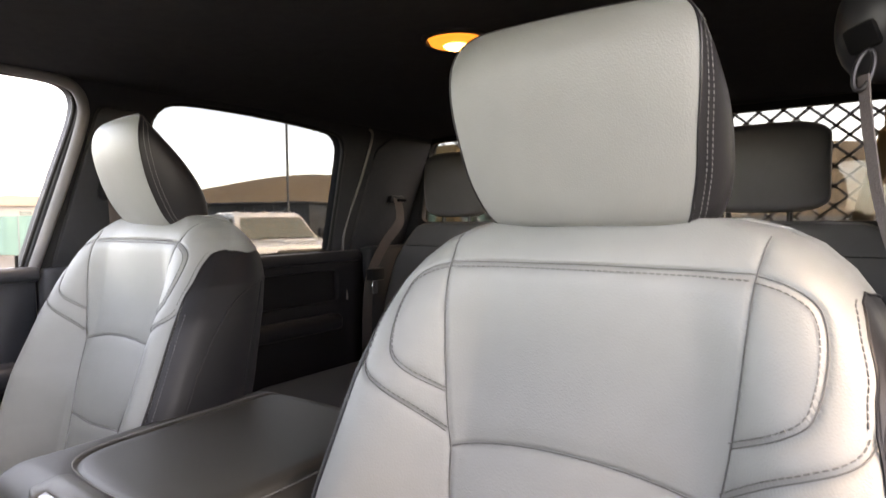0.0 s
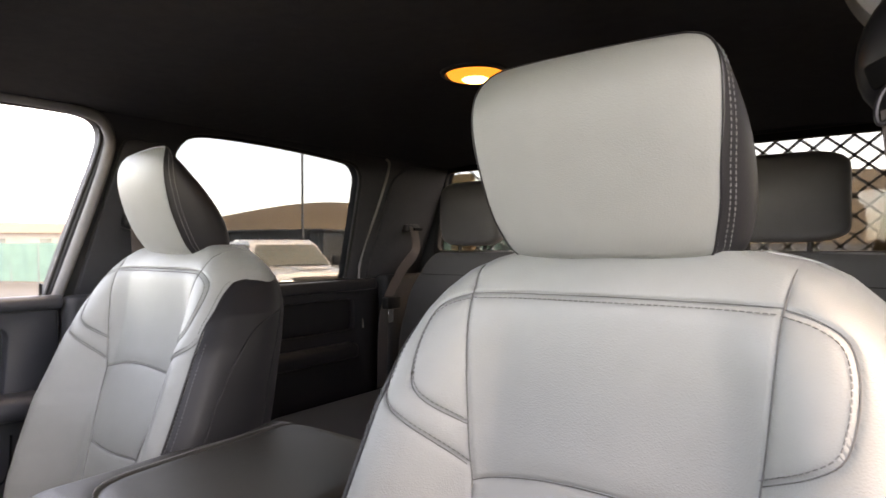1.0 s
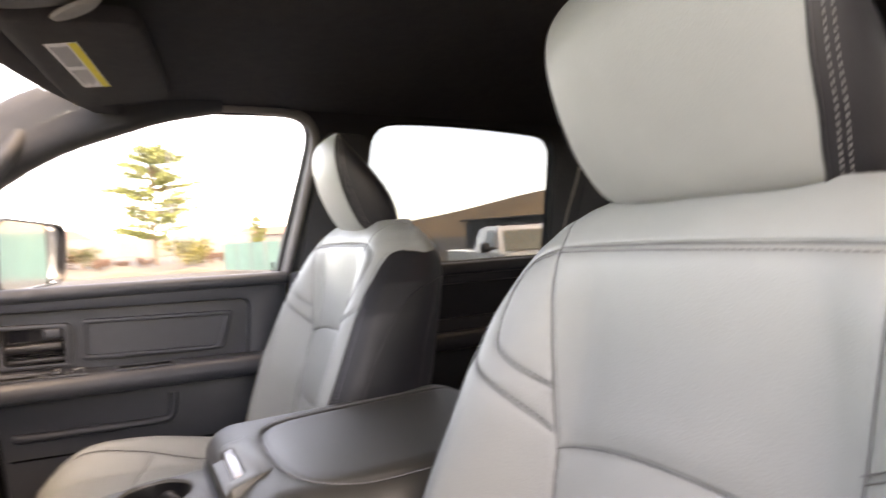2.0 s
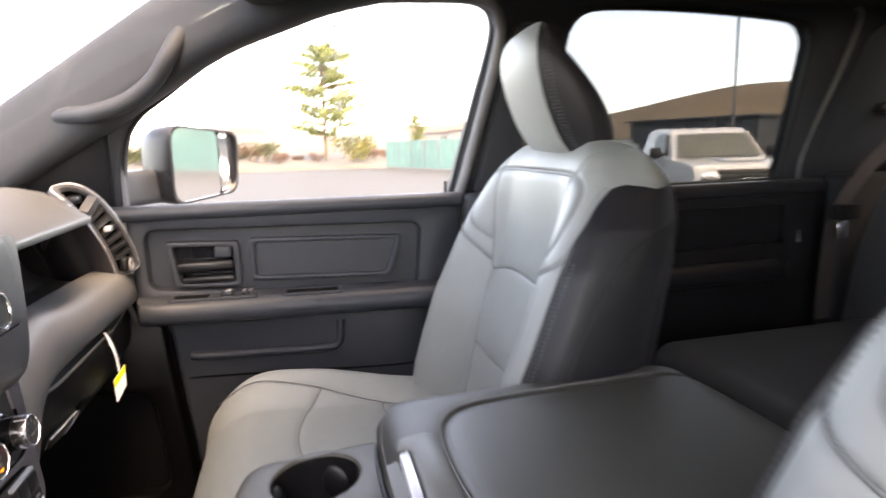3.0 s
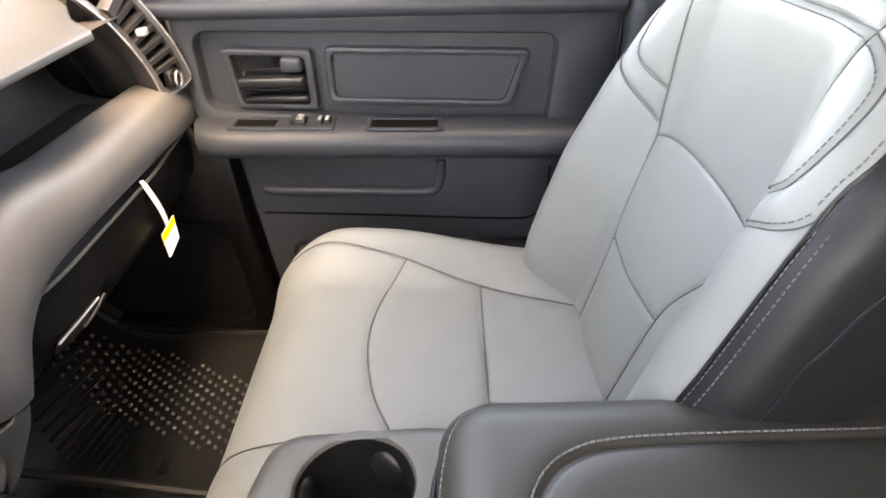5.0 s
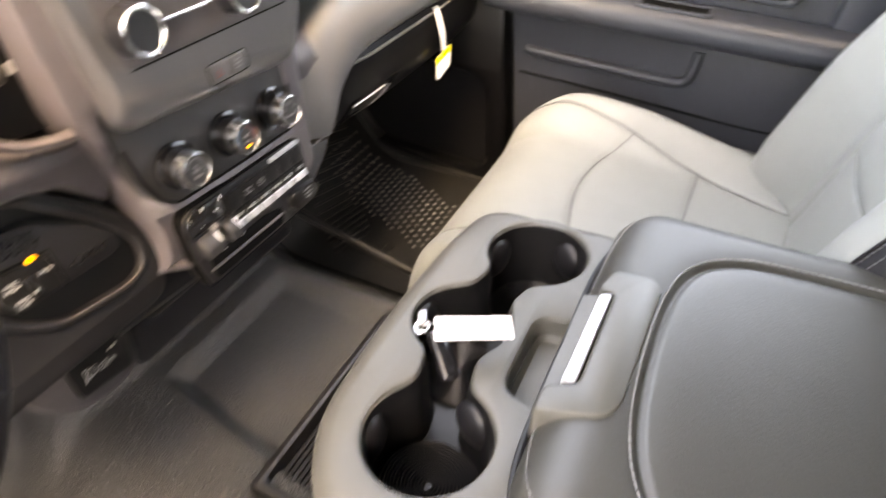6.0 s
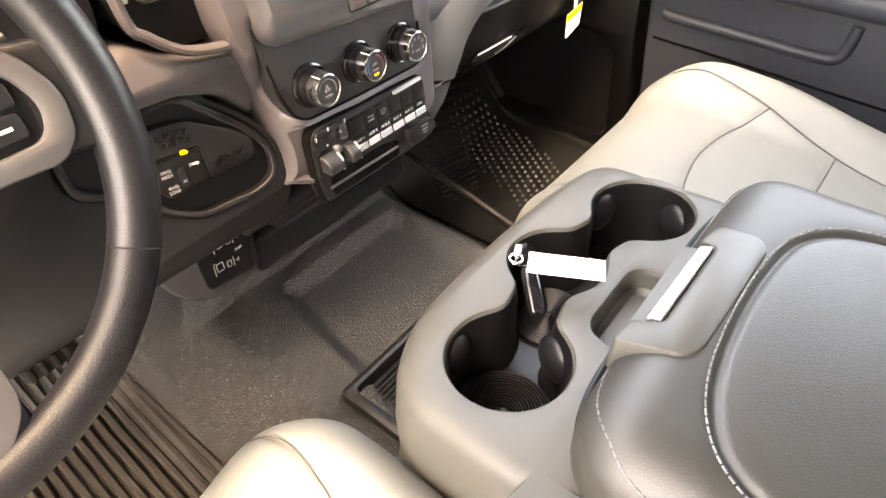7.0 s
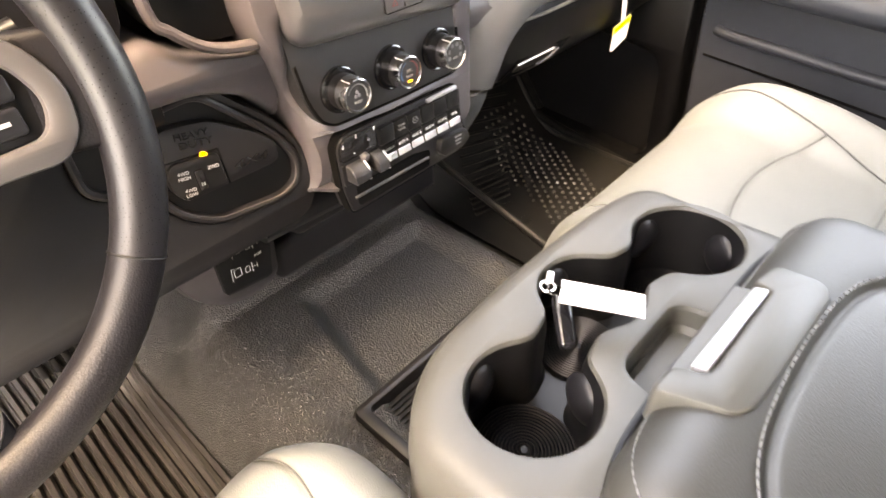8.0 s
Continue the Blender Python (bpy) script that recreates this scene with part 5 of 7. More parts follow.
# radio housing with a soft rolled lower edge
bm = bmesh.new()
rows = []
for w, low, side in ((-0.02, 0.776, 0.004), (0.007, 0.774, 0.003), (0.014, 0.775, 0.001), (0.022, 0.779, 0.001), (0.029, 0.786, 0.003), (0.0335, 0.797, 0.007)):
    out = round_poly([(-0.034 + side, low + 0.004), (0.168 - side, low - 0.010), (0.183 - side, 0.815), (0.200, 0.905), (-0.044, 0.905), (-0.036 + side, 0.82)], 0.022, 6)
    rows.append([bm.verts.new(face(x, z, w)) for x, z in out])
skin(bm, rows)
part("radio_panel", bm, RADIO_GREY, stack, "warm grey radio housing")
face_plate("radio_face", round_poly([(-0.018, 0.824), (0.166, 0.824), (0.176, 0.902), (-0.024, 0.902)], 0.006, 3), 0.0345, 0.004, 0.001, BLOCK_GREY, stack)
part("face_groove", tube([face(-0.012, 0.8235, 0.0335), face(0.158, 0.8235, 0.0335)], 0.0009, 6, up=(0, 1, 0.2)), GAP_SHADE, stack)
for x in (-0.003, 0.098):
    bm = bmesh.new()
    rod(bm, face(x, 0.849, 0.030), face(x, 0.849, 0.050), 0.0185, 0.0165, 32)
    kb = part("radio_knob", bm, PLASTIC, stack)
    part("knob_ring", tube([face(x + 0.0155 * math.cos(a), 0.849 + 0.0155 * math.sin(a), 0.0500) for a in np.linspace(0, 2 * math.pi, 33)[:-1]], 0.0017, 8, True, (0, 1, 0.2)), CHROME, kb)
part("chrome_line", tube([face(0.026, 0.847, 0.0350), face(0.072, 0.847, 0.0350)], 0.0013, 6, up=(0, 1, 0.2)), CHROME, stack)
face_plate("radio_screen", rect(0.020, 0.868, 0.135, 0.895, 0.004), 0.0355, 0.006, 0.001, GLOSS_BLACK, stack)
# hazard and traction buttons, flush in the housing
part("button_groove", tube([face(u, v, 0.0336) for u, v in rect(0.0505, 0.7870, 0.0955, 0.8035, 0.004)], 0.0005, 6, True, (0, 1, 0.2)), GAP_SHADE, stack)
for x, name in ((0.0617, "hazard_button"), (0.0842, "traction_button")):
    b = face_plate(name, rect(x - 0.0104, 0.7878, x + 0.0104, 0.8027, 0.002), 0.0342, 0.006, 0.0008, RADIO_GREY, stack)
    if name == "hazard_button":
        part("triangle_mark", plate([(x - 0.0036, 0.7915), (x + 0.0036, 0.7915), (x, 0.7978)], [[(x - 0.0021, 0.7924), (x + 0.0021, 0.7924), (x, 0.7960)]], lambda u, v, w: face(u, v, 0.0345 - w), 0.0008), RED, b)
    else:
        for dz, hw in ((0.0030, 0.0020), (0.0, 0.0032), (-0.0030, 0.0026)):
            part("skid_mark", plate(rect(x - hw, 0.795 + dz - 0.0007, x + hw, 0.795 + dz + 0.0007), [], lambda u, v, w: face(u, v, 0.0345 - w), 0.0008), DIAL_PRINT, b)


def turned(x, z, rings, seg=40):
    """A turned body on the stack's face from radii and heights."""
    bm = bmesh.new()
    skin(bm, [[bm.verts.new(face(x + r * math.cos(a), z + r * math.sin(a), w)) for a in np.linspace(0, 2 * math.pi, seg + 1)[:-1]] for r, w in rings])
    return bm


def climate_knob(x, z):
    k = part("climate_knob", turned(x, z, ((0.0205, 0.004), (0.0202, 0.0088), (0.0188, 0.0098), (0.0170, 0.0090), (0.0163, 0.011), (0.0156, 0.022), (0.010, 0.022))), GLOSS_BLACK, stack, "black knob with a chrome ring")
    bm = bmesh.new()
    skin(bm, [[bm.verts.new(face(x + r * math.cos(a), z + r * math.sin(a), w)) for a in np.linspace(0, 2 * math.pi, 41)[:-1]] for r, w in ((0.0157, 0.0195), (0.0159, 0.0215), (0.0152, 0.0295), (0.0146, 0.0318), (0.0136, 0.0322), (0.0131, 0.0310), (0.0130, 0.0290))], caps=False)
    part("chrome_ring", bm, CHROME, k)
    part("dial", turned(x, z, ((0.0131, 0.026), (0.0131, 0.0302), (0.0124, 0.0309), (0.004, 0.0309)), 32), DIAL, k)
    a = radians(118)
    part("pointer", tube([face(x + 0.0163 * math.cos(a), z + 0.0163 * math.sin(a), 0.0225), face(x + 0.0151 * math.cos(a), z + 0.0151 * math.sin(a), 0.0325)], 0.0005, 6, up=(0, 1, 0.2)), PRINT, k)
    return k


def dial_arc(x, z, r, a0, a1, mat, parent, wd=0.0005):
    pts = [face(x + r * math.cos(radians(a)), z + r * math.sin(radians(a)), 0.0311) for a in np.linspace(a0, a1, 14)]
    part("dial_mark", tube(pts, wd, 4, False, (0, 1, 0.2), ry=0.0003), mat, parent)


KNOBS = [(0.0105, 0.7315), (0.0720, 0.7312), (0.1335, 0.7290)]
for n, (x, z) in enumerate(KNOBS):
    k = climate_knob(x, z)
    dial = k.children[1]
    if n == 0:
        dial_arc(x, z, 0.0100, 160, -20, DIAL_PRINT, dial, 0.0007)
        lettering("PUSH", 0.0036, FACE @ pose(x - 0.082, z - 0.70 - 0.0055, 0.0311), DIAL_PRINT, dial)
        for a in (90, 210, 330):
            q = radians(a)
            bm = bmesh.new()
            rod(bm, face(x + 0.0022 * math.cos(q), z + 0.0012 + 0.0022 * math.sin(q), 0.0308), face(x + 0.0022 * math.cos(q), z + 0.0012 + 0.0022 * math.sin(q), 0.0312), 0.0017, 0.0017, 10)
            part("fan_mark", bm, DIAL_PRINT, dial)
    elif n == 1:
        dial_arc(x, z, 0.0100, 215, 110, BLUE, dial, 0.0007)
        dial_arc(x, z, 0.0100, 75, -35, RED, dial, 0.0007)
        lettering("A/C", 0.0042, FACE @ pose(x - 0.082, z - 0.70 + 0.0015, 0.0311), DIAL_PRINT, dial)
        lettering("PUSH", 0.0030, FACE @ pose(x - 0.082, z - 0.70 - 0.0035, 0.0311), DIAL_PRINT, dial)
        face_plate("indicator", rect(x - 0.0026, z - 0.0088, x + 0.0026, z - 0.0072), 0.0314, 0.001, 0, AMBER, dial)
    else:
        for a in range(6):
            q = radians(200 - 44 * a)
            u, v = x + 0.0086 * math.cos(q), z + 0.0086 * math.sin(q)
            face_plate("mode_mark", round_poly([(u - 0.0016, v - 0.0018), (u + 0.0014, v - 0.0018), (u + 0.0018, v + 0.0018), (u - 0.0008, v + 0.0018)], 0.0006, 2), 0.0312, 0.0006, 0, DIAL_PRINT, dial)
        lettering("PUSH", 0.0030, FACE @ pose(x - 0.082, z - 0.70 - 0.0040, 0.0311), DIAL_PRINT, dial)

# switch bank
face_plate("bank_gap", loop_offset(BANK, 0.0016), 0.0106, 0.01, 0.0, GAP_SHADE, stack)
face_plate("switch_panel", BANK, 0.0125, 0.02, 0.002, PLASTIC, stack, "black switch panel")
face_plate("gloss_cap", round_poly([(-0.0082, 0.668), (-0.0082, 0.6825), (0.0, 0.6908), (0.0372, 0.6898), (0.0372, 0.668)], 0.005, 4), 0.0148, 0.006, 0.0016, GLOSS_BLACK, stack, "gloss black cap with plus and minus marks")
for k in range(6):
    x0 = 0.0385 + 0.01858 * k
    up = face_plate("upper_button", rect(x0 + 0.0004, 0.6672, x0 + 0.0181, 0.6850 - 0.0002 * k, 0.001), 0.0172, 0.01, 0.0010, PLASTIC_SOFT, stack)
    if k == 1:
        lettering("TOW\nHAUL", 0.0036, FACE @ pose(x0 + 0.0092 - 0.082, -0.0238, 0.0173), DIAL_PRINT, up)
    if k == 2:
        part("symbol", tube([face(x0 + 0.0092 + 0.0034 * math.cos(a), 0.6762 + 0.0030 * math.sin(a), 0.0174) for a in np.linspace(0, 2 * math.pi, 17)[:-1]], 0.0004, 4, True, (0, 1, 0.2)), DIAL_PRINT, up)
        part("symbol", tube([face(x0 + 0.0072, 0.6762, 0.0174), face(x0 + 0.0112, 0.6768, 0.0174)], 0.0004, 4, up=(0, 1, 0.2)), DIAL_PRINT, up)
    low = face_plate("aux_switch", rect(x0 + 0.0004, 0.6478, x0 + 0.0181, 0.6662, 0.001), 0.0172, 0.012, 0.0010, PLASTIC_SOFT, stack, "black rocker switch with a silver bar")
    lettering("AUX %d" % (k + 1) if k < 5 else "PTO", 0.0042, FACE @ pose(x0 + 0.0092 - 0.082, -0.0392, 0.0173), PRINT, low)
    part("silver_bar", plate(rect(x0 + 0.0012, 0.6486, x0 + 0.0174, 0.6556, 0.001), [], lambda u, v, w: face(u, v, 0.0192 - w - 0.18 * (v - 0.6486)), 0.005, 0.0008), SILVER, low)
# silver plate that paints the reflection on the bank's gloss black edge
face_plate("silver_strip", rect(0.106, 0.6846, 0.1495, 0.6880, 0.001), 0.0160, 0.004, 0.001, SILVER, stack)
# brake controller: two squeeze levers side by side
tbc = face_plate("brake_controller", round_poly([(-0.0085, 0.644), (0.0375, 0.643), (0.0372, 0.667), (-0.0085, 0.667)], 0.003, 3), 0.0140, 0.01, 0.0010, PLASTIC, stack, "black brake controller with two levers")
for x, wide in ((0.0045, 0.0088), (0.0310, 0.0062)):
    lever = bmesh.new()
    loops = []
    for w, lo, hi in ((0.010, 0.6485, 0.6655), (0.019, 0.6480, 0.6650), (0.0255, 0.6475, 0.6600), (0.0275, 0.6490, 0.6570)):
        loops.append([lever.verts.new(face(u, v, w)) for u, v in round_poly([(x - wide, lo), (x + wide, lo), (x + wide, hi), (x - wide, hi)], 0.002, 3)])
    skin(lever, loops)
    lv = part("squeeze_lever", lever, CLIMATE_GREY, tbc)
    part("lever_edge", tube([face(x + wide * 0.92, 0.6480, 0.0262), face(x + wide * 0.96, 0.6595, 0.0258), face(x + wide * 0.98, 0.6645, 0.0200)], 0.0012, 8, up=(0, 1, 0.2)), SILVER, lv)
part("lever_pin", turned(0.0180, 0.6655, ((0.0042, 0.012), (0.0040, 0.0185), (0.0028, 0.0200)), 16), RADIO_GREY, tbc)
for text, x, z in (("-", 0.0075, 0.6740), ("+", 0.0262, 0.6790)):
    lettering(text, 0.0072, FACE @ pose(x - 0.082, z - 0.70, 0.0150), PRINT, tbc)
for x, z in ((-0.0040, 0.6845), (0.0120, 0.6888), (0.0340, 0.6882)):
    part("tick_mark", tube([face(x, z - 0.0022, 0.0150), face(x + 0.0008, z + 0.0012, 0.0150)], 0.0006, 6, up=(0, 1, 0.2)), PRINT, tbc)
# lower lip and a small cover; the coin pocket is a sheet of painted shade
part("lower_lip", tube(smooth_line([(-0.075, 0.665, 0.603), (0.0, 0.660, 0.602), (0.08, 0.655, 0.600), (0.150, 0.650, 0.600), (0.176, 0.648, 0.608), (0.188, 0.648, 0.640), (0.194, 0.652, 0.690)], 6), 0.014, 12, up=(0, 1, 0), ry=0.020), PLASTIC, stack)
face_plate("coin_pocket", round_poly([(0.004, 0.6165), (0.102, 0.6150), (0.105, 0.6330), (0.080, 0.6385), (0.004, 0.6400)], 0.004, 3), 0.0132, 0.004, 0.0006, GAP_SHADE, stack)
part("pocket_edge", tube([face(x, 0.6290 - 0.02 * x, 0.0150) for x in np.linspace(0.0, 0.100, 8)], 0.0014, 8, up=(0, 1, 0.2)), WHEEL_TRIM, stack)
cov = face_plate("socket_cover", round_poly([(0.1135, 0.627), (0.117, 0.641), (0.158, 0.6375), (0.163, 0.626), (0.150, 0.6185), (0.120, 0.6195)], 0.005, 4), 0.0195, 0.012, 0.002, PLASTIC_SOFT, stack)
for dz, hw in ((0.0045, 0.0055), (0.0, 0.0045), (-0.0042, 0.0035)):
    face_plate("print_bar", rect(0.142 - hw, 0.6305 + dz - 0.0009, 0.142 + hw, 0.6305 + dz + 0.0009), 0.0198, 0.0006, 0, DIAL_PRINT, cov)
# black block that paints the shade between the lip and under panels
part("dark_gap", boxed((-0.03, 0.748, 0.505), (0.232, 0.78, 0.60), 0.004, 1), GAP_SHADE, stack)
part("lip_panel", boxed((-0.030, 0.674, 0.551), (0.222, 0.745, 0.606), 0.014, 3), PLASTIC, stack)
part("under_panel", boxed((-0.036, 0.720, 0.462), (0.238, 0.80, 0.518), 0.010, 3), PLASTIC, stack)

# four wheel drive panel beside the steering column
POD = pose(-0.090, 0.652, 0.695, 80, 0, -6)


def pod(x, z, w=0.0):
    return POD @ Vector((x + 0.090, z - 0.695, w))


def pod_plate(name, outline, w0, depth, bevel, mat, parent, label="", holes=()):
    return part(name, plate(outline, list(holes), lambda u, v, w: pod(u, v, w0 - w), depth, bevel), mat, parent, label)


panel = thing("drive_mode_panel", "black four wheel drive switch panel with raised lettering", "control panel")
POD_IN = round_poly([(-0.195, 0.752), (-0.142, 0.748), (-0.106, 0.7515), (-0.096, 0.748), (-0.049, 0.702), (-0.035, 0.677), (-0.038, 0.656), (-0.055, 0.648), (-0.113, 0.651), (-0.138, 0.667), (-0.152, 0.690), (-0.195, 0.712)], 0.009, 4)
POD_OUT = loop_offset(POD_IN, 0.0060)
pod_plate("surround", round_poly([(-0.230, 0.80), (-0.11, 0.775), (-0.083, 0.752), (-0.046, 0.722), (-0.024, 0.69), (-0.014, 0.650), (-0.03, 0.615), (-0.23, 0.600), (-0.36, 0.590), (-0.36, 0.80)], 0.02, 4), 0.004, 0.04, 0.006, PLASTIC, panel, holes=(POD_OUT,))
pod_plate("rim", loop_offset(POD_OUT, 0.001), 0.0065, 0.02, 0.0036, PLASTIC, panel, holes=(POD_IN,))
# lighter tube that paints the highlight on the rim's inner lip
part("rim_edge", tube([pod(x, z, 0.0040) for x, z in loop_offset(POD_IN, 0.0016)], 0.0014, 8, True, (0, 1, 0.2)), BLOCK_GREY, panel)
pod_plate("panel_face", loop_offset(POD_IN, 0.002), -0.003, 0.015, 0.0, PLASTIC_SOFT, panel)
pod_plate("switch_body", round_poly([(-0.1405, 0.728), (-0.136, 0.739), (-0.118, 0.7375), (-0.097, 0.7345), (-0.060, 0.7105), (-0.047, 0.698), (-0.048, 0.682), (-0.056, 0.6785), (-0.099, 0.677), (-0.133, 0.678), (-0.142, 0.688)], 0.007, 5), 0.0075, 0.014, 0.0038, PLASTIC, panel)
sel = pod_plate("mode_switch", round_poly([(-0.1425, 0.704), (-0.137, 0.7115), (-0.099, 0.7085), (-0.0985, 0.679), (-0.134, 0.6775), (-0.1425, 0.688)], 0.005, 4), 0.0100, 0.01, 0.0018, PLASTIC_SOFT, panel)
part("switch_gap", tube([pod(-0.0975, 0.7105, 0.0078), pod(-0.0970, 0.6785, 0.0078)], 0.0008, 6, up=(0, 1, 0.2)), GAP_SHADE, sel)
part("switch_gap", tube([pod(-0.1425, 0.7130, 0.0079), pod(-0.0980, 0.7105, 0.0079)], 0.0008, 6, up=(0, 1, 0.2)), GAP_SHADE, sel)
pod_plate("neutral_button", rect(-0.1225, 0.6835, -0.1150, 0.7010, 0.002), 0.0118, 0.005, 0.001, GLOSS_BLACK, sel)
pod_plate("mode_light", round_poly([(-0.1132, 0.7099), (-0.1070, 0.7095), (-0.1073, 0.7114), (-0.1088, 0.7124), (-0.1116, 0.7126), (-0.1130, 0.7114)], 0.0010, 3), 0.0112, 0.004, 0.0006, AMBER, sel)
for text, size, x, z in (("4WD\nHIGH", 0.0041, -0.1305, 0.6995), ("4WD\nLOW", 0.0041, -0.1295, 0.6845), ("2WD", 0.0041, -0.1060, 0.6985), ("N", 0.0040, -0.1188, 0.6885)):
    lettering(text, size, POD @ pose(x + 0.090, z - 0.695, 0.0120 if text == "N" else 0.0102, 0, 0, -6), PRINT, sel)
for text, x, z in (("HEAVY", -0.1140, 0.7282), ("DUTY", -0.1125, 0.7206)):
    lettering(text, 0.0088, POD @ pose(x + 0.090, z - 0.695, 0.0080, 0, 0, -7) @ Matrix.Diagonal((1.18 if text == "DUTY" else 1.0, 0.92, 1, 1)), GLOSS_BLACK, panel, depth=0.0008)
lettering("4X4", 0.0120, POD @ pose(-0.0735 + 0.090, -0.0045, 0.0080, 0, 0, -2) @ Matrix(((1.5, 0.35, 0, 0), (0, 0.8, 0, 0), (0, 0, 1, 0), (0, 0, 0, 1))), GLOSS_BLACK, panel, depth=0.0008)

# socket block under the stack with seat heater style marks
block = thing("accessory_block", "grey accessory block with printed symbols under the dashboard", "control panel")
def bplace(u, v, w):
    return (u, 0.706 + w + 0.12 * (0.60 - v) * 0.2, v)


part("block_body", plate(round_poly([(-0.150, 0.606), (-0.156, 0.55), (-0.139, 0.508), (-0.110, 0.482), (-0.074, 0.472), (-0.036, 0.484), (-0.030, 0.606)], 0.018, 5), [], bplace, 0.09, 0.014), BLOCK_GREY, block)
plt = part("symbol_plate", plate(round_poly([(-0.112, 0.556), (-0.096, 0.580), (-0.043, 0.566), (-0.052, 0.498), (-0.110, 0.506)], 0.007, 4), [], lambda u, v, w: bplace(u, v, w - 0.005), 0.012, 0.002), PLASTIC_SOFT, block)


def bar(a, b):
    part("symbol_bar", tube([bplace(*a, -0.0054), bplace(*b, -0.0054)], 0.0004, 4, up=(0, 1, 0)), PRINT, plt)


for x, z in ((-0.078, 0.559), (-0.084, 0.529)):
    for k, (dx, dz, hw, hh) in enumerate(((-0.007, 0.002, 0.0040, 0.0055), (0.0045, -0.001, 0.0026, 0.0040))):
        part("symbol", tube([bplace(x + dx + u, z + dz + v, -0.0054) for u, v in round_poly([(-hw, -hh), (hw, -hh), (hw, hh), (-hw, hh)], 0.0015, 3)], 0.0004, 4, True, (0, 1, 0)), PRINT, plt)
    bar((x - 0.0135, z + 0.010), (x - 0.0145, z - 0.007))
    bar((x - 0.0135, z + 0.010), (x - 0.0105, z + 0.0095))
    bar((x + 0.0105, z + 0.005), (x + 0.010, z - 0.008))
    bar((x + 0.0105, z - 0.001), (x + 0.0165, z - 0.002))
    bar((x + 0.0165, z + 0.001), (x + 0.0163, z - 0.005))
lettering("AUX", 0.0042, Matrix.Translation(bplace(-0.064, 0.541, -0.0056)) @ pose(0, 0, 0, 90, 0, 0), PRINT, plt)

# instrument binnacle and the small panel beside it
cluster = thing("instrument_cluster", "dark instrument cluster in a taupe surround behind the wheel", "instrument cluster")
part("gauge_face", plate(rect(-0.56, 0.80, -0.20, 0.94, 0.04), [], lambda u, v, w: (u, 0.72 + w, v), 0.02), GLOSS_BLACK, cluster)
part("surround", plate(round_poly([(-0.60, 0.765), (-0.20, 0.772), (-0.128, 0.80), (-0.128, 0.93), (-0.20, 0.955), (-0.60, 0.955)], 0.03, 4), [rect(-0.555, 0.805, -0.205, 0.935, 0.04)], lambda u, v, w: (u, 0.660 + w, v), 0.08, 0.010), PLASTIC, cluster)
part("lower_trim", plate(round_poly([(-0.30, 0.800), (-0.122, 0.806), (-0.103, 0.790), (-0.055, 0.779), (-0.024, 0.778), (-0.020, 0.735), (-0.034, 0.705), (-0.062, 0.742), (-0.100, 0.757), (-0.30, 0.770)], 0.010, 4), [],
                         lambda u, v, w: (u, 0.640 + w + 0.25 * abs(v - 0.778), v), 0.06, 0.010), TAUPE, cluster)
part("hood", boxed((-0.56, 0.66, 0.945), (-0.03, 0.95, 0.985), 0.018, 3), PLASTIC_GREY, cluster)
sidep = part("dimmer_panel", plate(round_poly([(-0.122, 0.90), (-0.120, 0.825), (-0.106, 0.800), (-0.08, 0.788), (-0.028, 0.784), (-0.036, 0.90)], 0.010, 4), [], lambda u, v, w: (u, 0.662 + w, v), 0.03, 0.004), PLASTIC_SOFT, cluster)
part("dimmer_wheel", boxed((-0.100, 0.652, 0.828), (-0.066, 0.668, 0.842), 0.005, 3), PLASTIC_GREY, sidep)
for x in (-0.110, -0.056):
    part("dimmer_mark", boxed((x - 0.004, 0.6605, 0.831), (x + 0.004, 0.662, 0.839)), PRINT, sidep)
part("panel_rim", tube(smooth_line([(-0.122, 0.652, 0.915), (-0.120, 0.646, 0.830), (-0.109, 0.643, 0.811), (-0.084, 0.641, 0.793), (-0.052, 0.640, 0.786), (-0.027, 0.640, 0.785)], 6), 0.0042, 10, up=(0, 1, 0), ry=0.006), TAUPE, cluster)
part("shroud_notch", boxed((-0.165, 0.655, 0.742), (-0.125, 0.70, 0.775), 0.006, 2), PLASTIC_SOFT, cluster)

# steering wheel
wheel = thing("steering_wheel", "black leather steering wheel with grey spoke trim", "steering wheel")
TW = radians(19)
WC = Vector((-0.358, 0.561, 0.834))
WM = Matrix.Translation(WC) @ Matrix(((1, 0, 0, 0), (0, math.sin(TW), -math.cos(TW), 0), (0, math.cos(TW), math.sin(TW), 0), (0, 0, 0, 1)))


def wpt(u, v, w=0.0):
    return WM @ Vector((u, v, w))


nrm = WM.to_3x3() @ Vector((0, 0, 1))
for name, a0, a1, mat in (("upper_rim", -33, 213, LEATHER_HOLED), ("lower_rim", -147, -33, LEATHER)):
    arc = [wpt(0.1735 * math.cos(a), 0.1735 * math.sin(a)) for a in np.radians(np.linspace(a0, a1, 70))]
    part(name, tube(arc, 0.0152, 20, False, nrm, ry=0.0140), mat, wheel)
for a0 in (-33, 213):
    p = radians(a0)
    loop = [wpt((0.1735 + 0.0153 * math.cos(q)) * math.cos(p), (0.1735 + 0.0153 * math.cos(q)) * math.sin(p), 0.0141 * math.sin(q)) for q in np.linspace(0, 2 * math.pi, 25)[:-1]]
    part("rim_seam", tube(loop, 0.0008, 6, True, WM.to_3x3() @ Vector((-math.sin(p), math.cos(p), 0))), RUBBER, wheel)
bm = bmesh.new()
hub_loops = []
